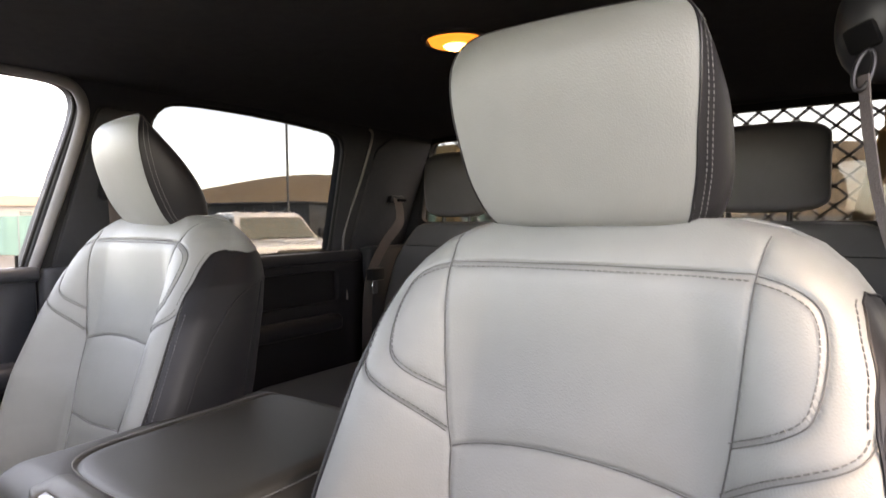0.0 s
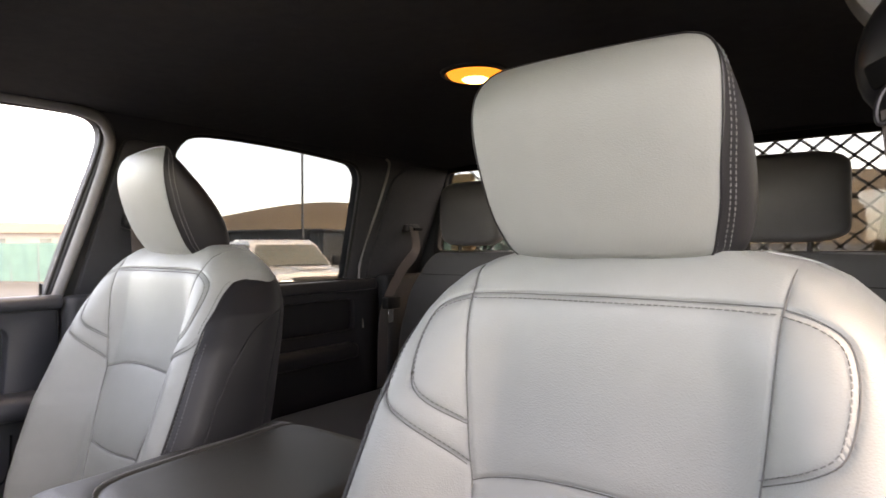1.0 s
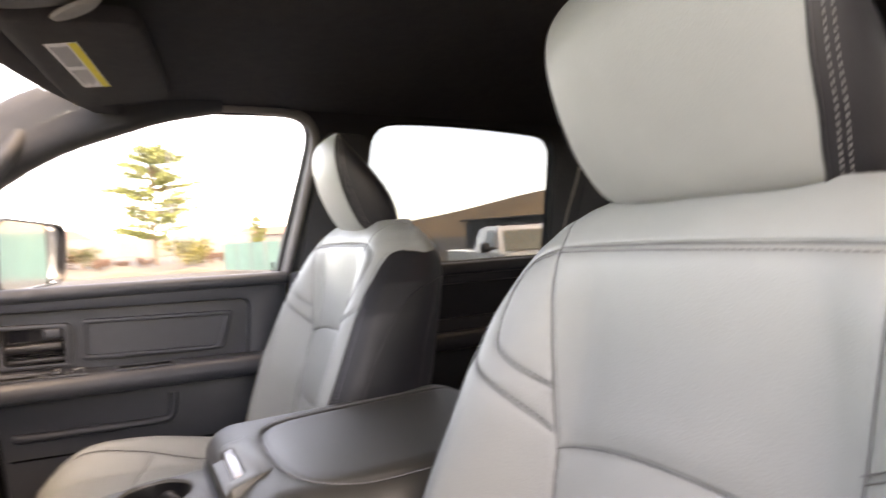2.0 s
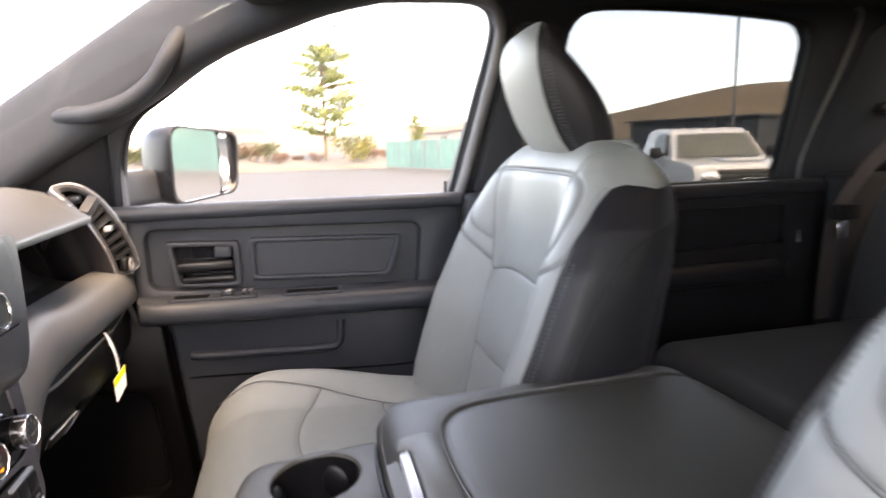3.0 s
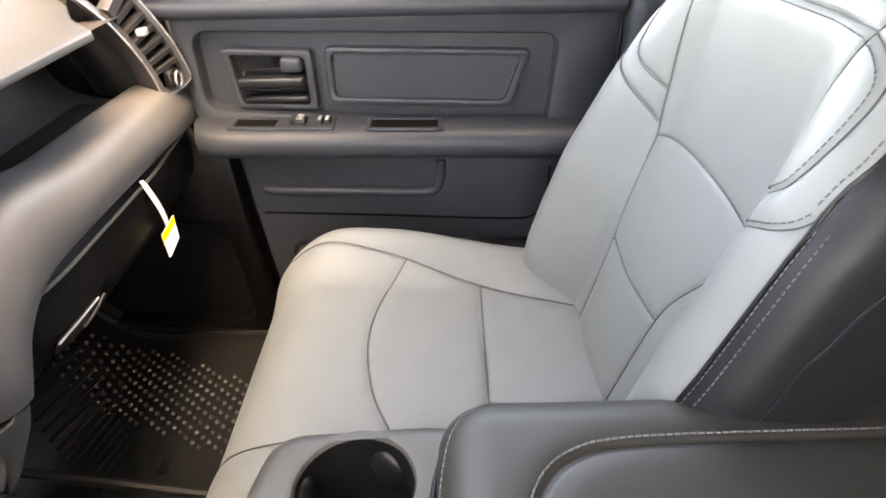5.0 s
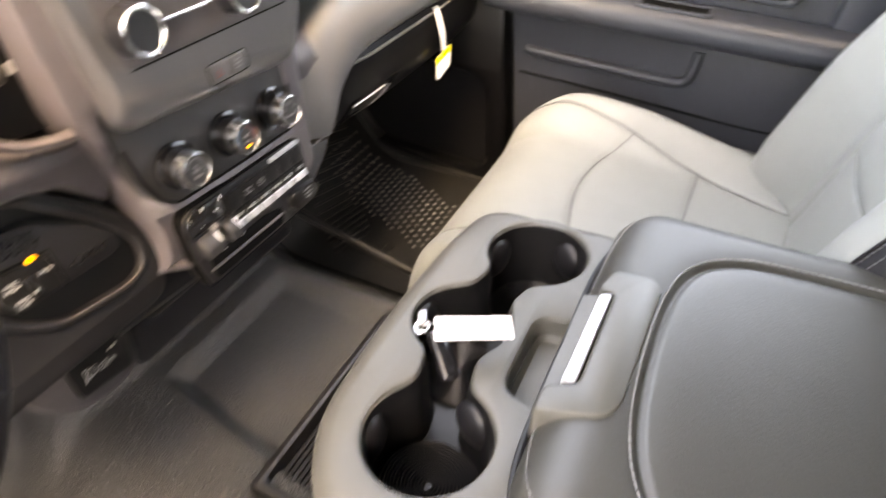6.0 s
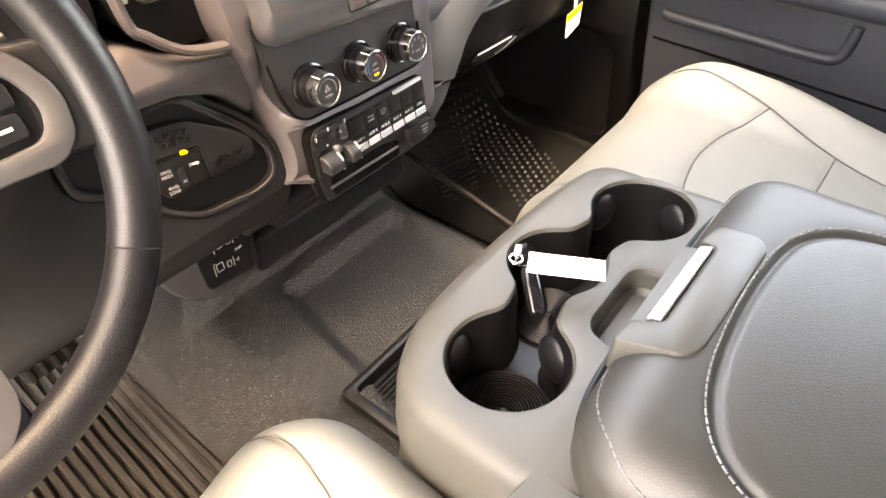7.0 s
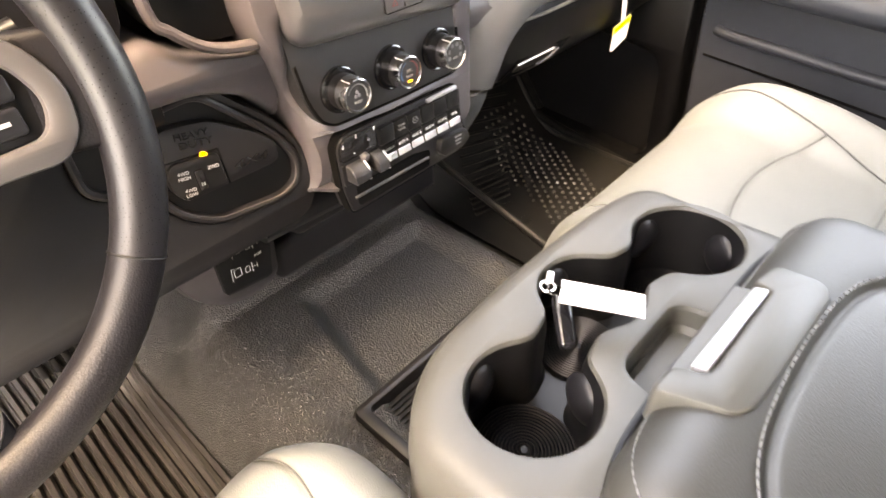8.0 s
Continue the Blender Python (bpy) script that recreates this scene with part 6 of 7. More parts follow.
hub_out = smooth_line([(0.0, 0.072), (0.055, 0.062), (0.082, 0.03), (0.078, -0.02), (0.05, -0.06), (0.0, -0.072), (-0.05, -0.06), (-0.078, -0.02), (-0.082, 0.03), (-0.055, 0.062)], 5, True)
for k, w in ((1.0, -0.03), (1.0, 0.01), (0.93, 0.024), (0.7, 0.032)):
    hub_loops.append([bm.verts.new(wpt(u * k, v * k, w - 0.02)) for u, v in hub_out])
skin(bm, hub_loops)
part("airbag_cover", bm, PLASTIC, wheel)
for s in (1, -1):
    pth = smooth_line([wpt(s * 0.06, 0.002, -0.018), wpt(s * 0.115, 0.002, -0.010), wpt(s * 0.168, -0.004, -0.002)], 5)
    bm = bmesh.new()
    sweep(bm, pth, round_poly([(-0.031, -0.008), (0.031, -0.008), (0.031, 0.008), (-0.031, 0.008)], 0.007, 3), nrm)
    sp = part("spoke", bm, LEATHER, wheel)
    loop = round_poly([(0.060, 0.042), (0.100, 0.040), (0.141, 0.029), (0.155, 0.002), (0.151, -0.022), (0.138, -0.034), (0.106, -0.032), (0.060, -0.035)], 0.014, 5)
    hole = round_poly([(0.064, 0.030), (0.100, 0.028), (0.133, 0.019), (0.142, -0.002), (0.136, -0.019), (0.112, -0.020), (0.064, -0.023)], 0.009, 5)
    part("spoke_trim", plate([(s * u, v) for u, v in loop], [[(s * u, v) for u, v in hole]], lambda u, v, w: wpt(u, v, 0.007 - w), 0.012, 0.003), WHEEL_TRIM, wheel, "satin taupe spoke trim")
    part("switch_pad", plate([(s * u, v) for u, v in hole], [], lambda u, v, w: wpt(u, v, 0.0015 - w), 0.008, 0.001), PLASTIC_SOFT, wheel)
    for u0, u1, v0, v1 in ((0.074, 0.132, 0.001, 0.014), (0.074, 0.130, -0.015, -0.001)):
        bt = part("wheel_button", plate([(s * u, v) for u, v in rect(u0, v0, u1, v1, 0.003)], [], lambda u, v, w: wpt(u, v, 0.005 - w), 0.008, 0.0015), PLASTIC, wheel)
        part("button_mark", plate([(s * u, v) for u, v in rect(u1 - 0.016, (v0 + v1) / 2 - 0.001, u1 - 0.006, (v0 + v1) / 2 + 0.001)], [], lambda u, v, w: wpt(u, v, 0.0054 - w), 0.0006), PRINT, bt)
pth = smooth_line([wpt(0, -0.055, -0.022), wpt(0, -0.11, -0.012), wpt(0, -0.166, -0.002)], 5)
bm = bmesh.new()
sweep(bm, pth, round_poly([(-0.052, -0.007), (0.052, -0.007), (0.052, 0.007), (-0.052, 0.007)], 0.006, 3), nrm)
part("lower_spoke", bm, LEATHER, wheel)
part("lower_spoke_trim", plate(round_poly([(-0.036, -0.075), (0.036, -0.075), (0.056, -0.112), (0.052, -0.142), (0.030, -0.163), (-0.030, -0.163), (-0.052, -0.142), (-0.056, -0.112)], 0.012, 5), [], lambda u, v, w: wpt(u, v, 0.0065 - 0.012 * max(0.0, (v + 0.16)) / 0.07 - w), 0.008, 0.002), WHEEL_TRIM, wheel)
column = thing("steering_column", "black plastic steering column shroud", "steering column")
bm = bmesh.new()
rod(bm, wpt(0, 0, -0.04), wpt(0, 0.0, -0.22), 0.055, 0.075, 28)
part("shroud", bm, PLASTIC, column)
part("stalk", tube([wpt(0.05, 0.01, -0.07), wpt(0.11, 0.02, -0.065), wpt(0.16, 0.03, -0.06)], 0.008, 10), PLASTIC_SOFT, column)
pedal = thing("brake_pedal", "brake pedal with a ribbed rubber pad and a painted highlight", "pedal")
part("pedal_pad", boxed((-0.292, 0.830, 0.418), (-0.228, 0.850, 0.464), 0.008, 3), RUBBER, pedal)
# pale bar painting the highlight along the top of the pad
part("pad_edge", boxed((-0.290, 0.8275, 0.451), (-0.262, 0.8315, 0.4625), 0.001, 1), TRIM_GREY, pedal)
for k in range(4):
    part("pad_rib", tube([(-0.284 + 0.014 * k, 0.829, 0.4250), (-0.284 + 0.014 * k, 0.8285, 0.4465)], 0.0042, 10, up=(0, 1, 0)), RUBBER, pedal)
part("pedal_arm", tube(smooth_line([(-0.25, 0.85, 0.43), (-0.25, 0.93, 0.52), (-0.25, 1.0, 0.66)], 6), 0.009, 8), PLASTIC, pedal)


# ---- passenger door ----
door = thing("door_1", "black moulded passenger door panel with armrest and pull handle", "door", kind="structure", at=Matrix.Translation((0, 0, 0.010)))


def dflat(x):
    return lambda u, v, w: (x + w, u, v)


RECESS = round_poly([(0.640, 0.818), (0.092, 0.803), (0.104, 0.655), (0.640, 0.700)], 0.025, 5)
part("door_skin", plate(round_poly([(0.672, 0.858), (0.0, 0.850), (0.0, 0.26), (0.575, 0.26), (0.590, 0.40), (0.602, 0.52), (0.611, 0.618), (0.650, 0.640), (0.666, 0.70)], 0.02, 4), [RECESS], dflat(0.795), 0.035, 0.010), PLASTIC_DOOR, door)
part("belt_roll", tube([(0.800, y, 0.848 + 0.006 * y) for y in np.linspace(0.70, 0.0, 12)], 0.020, 14, ry=0.016), PLASTIC_DOOR, door)
part("recess_back", plate(round_poly([(0.66, 0.83), (0.08, 0.82), (0.09, 0.64), (0.66, 0.69)], 0.02, 3), [], dflat(0.824), 0.01), PLASTIC_DOOR, door)
PANEL = round_poly([(0.450, 0.790), (0.130, 0.778), (0.158, 0.688), (0.450, 0.700)], 0.014, 4)
PANEL_IN = round_poly([(0.438, 0.780), (0.146, 0.769), (0.170, 0.699), (0.438, 0.711)], 0.010, 4)
part("inset_frame", plate(PANEL, [PANEL_IN], dflat(0.808), 0.018, 0.004), PLASTIC_DOOR, door)
part("inset_panel", plate(PANEL_IN, [], dflat(0.816), 0.006, 0.0), PLASTIC_DOOR, door)
BEZ = round_poly([(0.606, 0.792), (0.468, 0.786), (0.466, 0.693), (0.594, 0.698)], 0.010, 4)
BEZ_IN = round_poly([(0.594, 0.782), (0.480, 0.777), (0.478, 0.702), (0.584, 0.707)], 0.008, 4)
hb = part("handle_bezel", plate(BEZ, [BEZ_IN], dflat(0.803), 0.022, 0.003), PLASTIC_DOOR, door)
part("handle_cup", plate(BEZ_IN, [], dflat(0.8215), 0.004, 0.0), GLOSS_BLACK, hb)
part("pull_lever", boxed((0.790, 0.480, 0.732), (0.810, 0.586, 0.750), 0.006, 3), PLASTIC, hb)
part("lock_lever", boxed((0.792, 0.482, 0.756), (0.812, 0.515, 0.779), 0.006, 3), PLASTIC_DOOR, hb)
part("lower_lever", boxed((0.798, 0.48, 0.708), (0.812, 0.58, 0.718), 0.004, 2), PLASTIC, hb)
# armrest
bm = bmesh.new()
loops = []
for y in np.r_[0.662, np.linspace(0.652, 0.05, 24)]:
    k = 0.35 if y > 0.66 else (0.8 if y > 0.64 else 1.0)
    zt = 0.676 + 0.024 * (y - 0.1) - 0.002
    d = 0.066 * k
    loops.append([bm.verts.new((0.798 - a * d, y, zt + b)) for a, b in ((-0.1, 0.0), (0.55, 0.0), (0.85, -0.004), (1.0, -0.016), (1.0, -0.034), (0.85, -0.046), (0.4, -0.052), (-0.1, -0.055))])
skin(bm, loops)
arm = part("armrest", bm, PLASTIC_DOOR, door)
def on_arm(y0, y1, lift):
    return lambda u, v, w: (u, v, 0.674 + 0.024 * (v - 0.1) + lift - w)
part("switch_plate", plate(rect(0.747, 0.437, 0.792, 0.602, 0.006), [rect(0.754, 0.528, 0.786, 0.592, 0.003)], on_arm(0, 0, 0.0022), 0.004, 0.001), PLASTIC_DOOR, arm)
# thin black sheet, the slot's inner shade as colour
part("grip_slot", plate(rect(0.754, 0.528, 0.786, 0.592, 0.003), [], on_arm(0, 0, 0.0006), 0.002), GAP_SHADE, arm)
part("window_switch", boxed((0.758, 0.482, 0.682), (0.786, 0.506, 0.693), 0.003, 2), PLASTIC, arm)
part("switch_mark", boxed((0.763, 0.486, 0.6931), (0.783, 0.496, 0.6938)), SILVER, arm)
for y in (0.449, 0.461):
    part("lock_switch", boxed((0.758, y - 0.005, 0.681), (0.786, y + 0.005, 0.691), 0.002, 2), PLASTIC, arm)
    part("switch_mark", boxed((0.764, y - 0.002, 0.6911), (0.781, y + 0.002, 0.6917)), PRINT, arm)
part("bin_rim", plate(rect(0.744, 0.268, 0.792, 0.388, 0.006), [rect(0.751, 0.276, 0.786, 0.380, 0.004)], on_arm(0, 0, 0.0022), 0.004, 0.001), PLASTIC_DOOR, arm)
# thin black sheet, painted shade in place of the bin's depth
part("bin", plate(rect(0.751, 0.276, 0.786, 0.380, 0.004), [], on_arm(0, 0, 0.0006), 0.002), GAP_SHADE, arm)
part("pocket_lip", tube(smooth_line([(0.800, 0.575, 0.560), (0.797, 0.55, 0.556), (0.797, 0.42, 0.551), (0.797, 0.31, 0.547), (0.797, 0.285, 0.552), (0.797, 0.277, 0.570), (0.800, 0.274, 0.605)], 6), 0.010, 12, up=(1, 0, 0), ry=0.012), PLASTIC_DOOR, door)
part("map_pocket", boxed((0.762, 0.05, 0.30), (0.80, 0.545, 0.455), 0.02, 3), PLASTIC, door)
part("parting_line", tube(smooth_line([(0.7945, 0.585, 0.512), (0.7945, 0.40, 0.503), (0.7945, 0.16, 0.489), (0.7945, 0.110, 0.497), (0.7945, 0.094, 0.525), (0.7945, 0.090, 0.59)], 6), 0.0022, 6, up=(1, 0, 0)), GAP_SHADE, door)
knob = part("lock_knob", tube([(0.812, 0.030, 0.845), (0.812, 0.030, 0.888)], 0.0034, 10, up=(1, 0, 0)), RUBBER, door)
part("knob_collar", tube([(0.812, 0.030, 0.850), (0.812, 0.030, 0.862)], 0.008, 12, up=(1, 0, 0)), PLASTIC_SOFT, door)
# sail behind the mirror and speaker grille in the lower corner
part("mirror_sail", plate([(0.69, 0.866), (0.93, 0.866), (0.90, 0.955), (0.77, 1.035), (0.668, 1.06)], [], lambda u, v, w: (0.815 - 0.40 * (v - 0.865) + w, u, v), 0.03, 0.006), PLASTIC, door)
part("division_bar", tube([side_sheet(1)(0.676, 0.862, 0.008), side_sheet(1)(0.660, 1.02, 0.008)], 0.007, 8, up=(0, 1, 0)), TRIM_GREY, door)

# outside mirror
mir = thing("door_mirror", "large towing door mirror with a black housing outside the passenger window", "mirror")
MM = pose(1.118, 0.556, 0.948, 1.5, 0, -27) @ Matrix.Diagonal((1.17, 1, 1.02, 1))
bm = bmesh.new()
loops = []
shape = round_poly([(-0.118, -0.092), (0.108, -0.080), (0.122, 0.076), (-0.118, 0.090)], 0.038, 5)
for k, y in ((0.45, 0.105), (0.80, 0.090), (0.97, 0.045), (1.0, 0.0), (0.985, -0.006), (0.93, -0.006), (0.92, 0.004)):
    loops.append([bm.verts.new(MM @ Vector((a * k, y, b * k))) for a, b in shape])
skin(bm, loops)
part("housing", bm, PLASTIC, mir)
main = round_poly([(-0.112, -0.086), (0.046, -0.080), (0.041, 0.077), (-0.113, 0.084)], 0.022, 5)
part("mirror_glass", plate(main, [], lambda u, v, w: MM @ Vector((u, -0.001 + w, v)), 0.004, 0.0), MIRROR, mir)
spot = round_poly([(0.051, -0.079), (0.104, -0.074), (0.117, 0.070), (0.046, 0.076)], 0.018, 5)
part("wide_mirror_glass", plate(spot, [], lambda u, v, w: MM @ Vector((u + 0.0, -0.001 + w + (u - 0.06) ** 2 * 3, v)), 0.004, 0.0), MIRROR, mir)
bm = bmesh.new()
sweep(bm, smooth_line([(0.85, 0.735, 0.905), (0.94, 0.725, 0.905), (1.06, 0.650, 0.905)], 6), round_poly([(-0.030, -0.042), (0.030, -0.042), (0.026, 0.036), (-0.026, 0.036)], 0.018, 4))
part("mirror_arm", bm, PLASTIC_DOOR, mir)

# hanging tag under the glove box
tag = thing("hanging_tag", "white paper tag with a yellow band hanging from the glove box", "tag")
TM = pose(0.592, 0.655, 0.62, 0, 0, -35)
bm = bmesh.new()
sweep(bm, [TM @ Vector(p) for p in smooth_line([(-0.012, 0.004, 0.072), (-0.010, -0.002, 0.060), (-0.003, -0.004, 0.030), (0.002, 0, 0.002)], 5)], [(-0.005, -0.0004), (0.005, -0.0004), (0.005, 0.0004), (-0.005, 0.0004)], (0, 1, 0))
part("strap", bm, WHITE, tag)
part("card", plate([(-0.0105, -0.047), (-0.0085, -0.048), (0.0115, -0.026), (0.0125, 0.010), (-0.0120, -0.010)], [], lambda u, v, w: TM @ Vector((u, -0.002 + w, v)), 0.0008), WHITE, tag)
part("yellow_band", plate([(-0.0118, -0.0102), (0.0124, 0.0096), (0.0122, -0.002), (-0.0115, -0.022)], [], lambda u, v, w: TM @ Vector((u, -0.0026 + w, v)), 0.0004), YELLOW, tag)


# ---- roof fittings ----
visor = thing("sun_visor", "black sun visor folded up with a warning label", "sun visor")
def vplace(u, v, w):
    return (u, v, 1.212 + w - 0.02 * (v - 0.27))
part("visor_body", plate(round_poly([(0.09, 0.332), (0.47, 0.268), (0.575, 0.400), (0.535, 0.428), (0.13, 0.482)], 0.03, 5), [], vplace, 0.022, 0.008), HEADLINER, visor)
LAB = [(0.197, 0.436), (0.177, 0.399), (0.391, 0.364), (0.410, 0.400)]
lab = part("label", plate(LAB, [], lambda u, v, w: (lambda q: (q[0], q[1], q[2] - 0.0012))(vplace(u, v, w)), 0.0008), WHITE, visor, "white label with a yellow heading")
def lerp_lab(s, t):
    a, b, c, d = (np.array(p) for p in LAB)
    return (a * (1 - s) + d * s) * (1 - t) + (b * (1 - s) + c * s) * t
part("label_heading", plate([tuple(lerp_lab(s, t)) for s, t in ((0.0, 0.72), (1.0, 0.72), (1.0, 0.99), (0.0, 0.99))], [], lambda u, v, w: (lambda q: (q[0], q[1], q[2] - 0.0018))(vplace(u, v, w)), 0.0004), YELLOW, lab)
for n in range(6):
    t = 0.12 + 0.095 * n
    for s0, s1 in ((0.05, 0.46), (0.54, 0.93 - 0.05 * (n % 3))):
        part("print_bar", plate([tuple(lerp_lab(s, q)) for s, q in ((s0, t), (s1, t), (s1, t + 0.035), (s0, t + 0.035))], [], lambda u, v, w: (lambda q: (q[0], q[1], q[2] - 0.0018))(vplace(u, v, w)), 0.0004), INK, lab)
part("visor_pivot", tube([(0.59, 0.425, 1.245), (0.585, 0.420, 1.222), (0.53, 0.425, 1.222)], 0.006, 8, up=(0, 1, 0)), PLASTIC, visor)

over = thing("overhead_console", "black overhead console with a pale lamp lens", "overhead console")
part("console_shell", plate(round_poly([(-0.20, 0.20), (0.0, 0.325), (0.07, 0.395), (0.11, 0.455), (0.10, 0.515), (-0.20, 0.515)], 0.03, 5), [], lambda u, v, w: (u, v, 1.212 + w), 0.045, 0.014), PLASTIC, over)
bm = bmesh.new()
skin(bm, [[bm.verts.new((0.064 + r * math.cos(a) * 0.9 + 0.35 * r * math.sin(a), 0.395 + r * 0.45 * math.sin(a) + 0.4 * r * math.cos(a), z)) for a in np.linspace(0, 2 * math.pi, 25)[:-1]] for r, z in ((0.045, 1.2115), (0.038, 1.207), (0.015, 1.205))])
part("lamp_lens", bm, TRIM_GREY, over, "pale unlit lamp lens")

dome = thing("dome_lamp", "lit warm dome lamp in the headliner", "ceiling lamp")
DX, DY = -0.036, -0.338
DZ = headliner_z(DX, DY)
def dome_ring(r, rz):
    return [(DX + r * 0.95 * math.cos(a), DY + r * 0.95 * math.sin(a), DZ + rz) for a in np.linspace(0, 2 * math.pi, 33)[:-1]]
bm = bmesh.new()
skin(bm, [[bm.verts.new(p) for p in dome_ring(r, z)] for r, z in ((0.064, 0.004), (0.062, -0.004), (0.055, -0.006), (0.052, -0.001))], caps=False)
part("bezel", bm, PLASTIC, dome)
bm = bmesh.new()
skin(bm, [[bm.verts.new(p) for p in dome_ring(r, z)] for r, z in ((0.052, -0.001), (0.048, -0.008), (0.030, -0.012), (0.010, -0.013))])
part("lens", bm, DOME, dome, "glowing amber lens")
bm = bmesh.new()
skin(bm, [[bm.verts.new(p) for p in dome_ring(r, z)] for r, z in ((0.024, -0.0125), (0.020, -0.0155), (0.008, -0.0165))])
part("bulb", bm, DOME_CORE, dome)

# ---- seat belts ----
def belt_strap(bm, pts, width=0.046, up=(0, 1, 0)):
    sweep(bm, pts, [(-width / 2, -0.0007), (width / 2, -0.0007), (width / 2, 0.0007), (-width / 2, 0.0007)], up)


for n, (sign, gy, gz, low) in enumerate(((1, -0.135, 1.035, 0.50), (-1, -0.12, 1.135, 0.5), (1, -1.09, 1.035, 0.76))):
    belt = thing("seat_belt", ("brown-grey webbing belt at the middle pillar", "brown-grey webbing belt with a black height adjuster at the driver pillar", "brown-grey webbing belt at the rear pillar with a bare tongue")[n], "seat belt", "seat belts")
    def px(z):
        return sign * (0.83 - 0.40 * max(0, z - 0.865) - 0.02)
    xg = px(gz) if n != 1 else -0.618
    part("guide_loop", boxed((xg - 0.022, gy - 0.030, gz - 0.024), (xg + 0.022, gy + 0.030, gz + 0.030), 0.016, 4) if n != 2 else boxed((xg - 0.006, gy - 0.034, gz - 0.016), (xg + 0.024, gy + 0.034, gz + 0.010), 0.005, 3), PLASTIC, belt)
    part("guide_slot", boxed((xg - sign * 0.024 - 0.004, gy - 0.022, gz - 0.012), (xg - sign * 0.024 + 0.004, gy + 0.022, gz - 0.002), 0.002, 1), GAP_SHADE, belt)
    bm = bmesh.new()
    if n == 1:
        pts = smooth_line([(-0.603, -0.080, 1.078), (-0.609, -0.081, 1.02), (-0.622, -0.085, 0.95), (-0.665, -0.10, 0.80), (-0.74, -0.12, 0.5)], 6)
    elif n == 2:
        pts = smooth_line([(xg - 0.004, gy, gz), (xg - 0.03, gy + 0.02, gz - 0.08), (xg - 0.005, gy + 0.07, 0.88), (xg + 0.01, gy + 0.135, 0.75), (xg + 0.02, gy + 0.14, 0.5)], 5)
    else:
        pts = smooth_line([(xg - sign * 0.022, gy, gz), (xg - sign * 0.010, gy - 0.01, gz - 0.15), (sign * 0.775, gy - 0.02, 0.80), (sign * 0.755, gy - 0.02, 0.45)], 6)
    belt_strap(bm, pts, *((0.011, (0.75, 0.65, 0)) if n == 1 else (0.046, (1, 0, 0.2))))
    part("webbing", bm, BELT, belt)
    if n == 2:
        part("tongue", boxed((xg - 0.02, gy + 0.085, 0.760), (xg + 0.012, gy + 0.150, 0.80), 0.006, 2), RUBBER, belt)
        part("tongue_plate", boxed((xg - 0.012, gy + 0.115, 0.715), (xg - 0.008, gy + 0.142, 0.765), 0.002, 1), CHROME, belt)
    if n == 1:
        bm = bmesh.new()
        bmesh.ops.create_uvsphere(bm, u_segments=24, v_segments=14, radius=1.0)
        bmesh.ops.transform(bm, matrix=pose(xg - 0.004, gy + 0.005, gz - 0.002, 0, -14, 0) @ Matrix.Diagonal((0.040, 0.034, 0.058, 1)), verts=bm.verts)
        part("adjuster", bm, PLASTIC, belt)
        part("adjuster_stalk", boxed((-0.70, gy - 0.03, gz - 0.03), (xg, gy + 0.01, gz + 0.03), 0.012, 3), PLASTIC, belt)
        # black patch that paints the shade inside the adjuster
        part("pocket", boxed((-0.0125, -0.006, -0.011), (0.0125, 0.006, 0.011), 0.004, 2, pose(-0.602, -0.0905, 1.110, -12, 14, -28)), GAP_SHADE, belt)
        loop = [(-0.603 + 0.006 * math.cos(a) - 0.003 * math.sin(a), -0.081 - 0.004 * math.sin(a), 1.082 + 0.016 * math.sin(a)) for a in np.linspace(0, 2 * math.pi, 25)[:-1]]
        part("belt_loop", tube(loop, 0.0020, 8, True, (0, 1, 0)), PLASTIC, belt, "black belt loop")

seal = setting("door_seal", tube(smooth_line([side_sheet(1)(-0.885, 1.245, -0.004), side_sheet(1)(-0.905, 1.22, -0.006), side_sheet(1)(-0.905, 1.10, -0.006), side_sheet(1)(-0.898, 0.90, -0.004), (0.80, -0.90, 0.70)], 6), 0.004, 8), TRIM_GREY, "grey rubber seal along the rear door opening", "seal")
setting("c_pillar_trim", plate(round_poly([(-0.94, 0.84), (-1.21, 0.84), (-1.21, 1.235), (-1.0, 1.235), (-0.94, 1.19)], 0.02, 4), [], lambda u, v, w: side_sheet(1)(u, v, w - 0.008), 0.02, 0.006), PILLAR, "dark moulded trim on the rear pillar", "pillar trim")
bp = side_sheet(1)
setting("b_pillar_trim", plate(round_poly([(-0.035, 0.85), (-0.195, 0.85), (-0.19, 1.20), (-0.085, 1.205)], 0.02, 4), [], lambda u, v, w: bp(u, v, w - 0.016), 0.014, 0.006), PILLAR, "dark moulded trim on the middle pillar", "pillar trim")
setting("window_edge_trim", tube(smooth_line([bp(0.0, 0.845, -0.004), bp(-0.036, 1.03, -0.008), bp(-0.058, 1.16, -0.008), bp(-0.056, 1.205, -0.006), bp(-0.03, 1.236, -0.004), bp(0.03, 1.246, -0.004), bp(0.12, 1.248, -0.003), bp(0.22, 1.247, 0.004)], 6), 0.011, 10), TRIM_GREY, "grey trim strip along the passenger window", "trim")

setting("b_pillar_trim_driver", plate(round_poly([(-0.55, 1.27), (-0.573, 1.198), (-0.602, 1.158), (-0.645, 1.09), (-0.74, 0.95), (-0.76, 1.27)], 0.02, 4), [], lambda u, v, w: (u, -0.15 - w, v), 0.05, 0.008), TRIM_GREY, "grey moulded trim at the driver's middle pillar", "pillar trim")

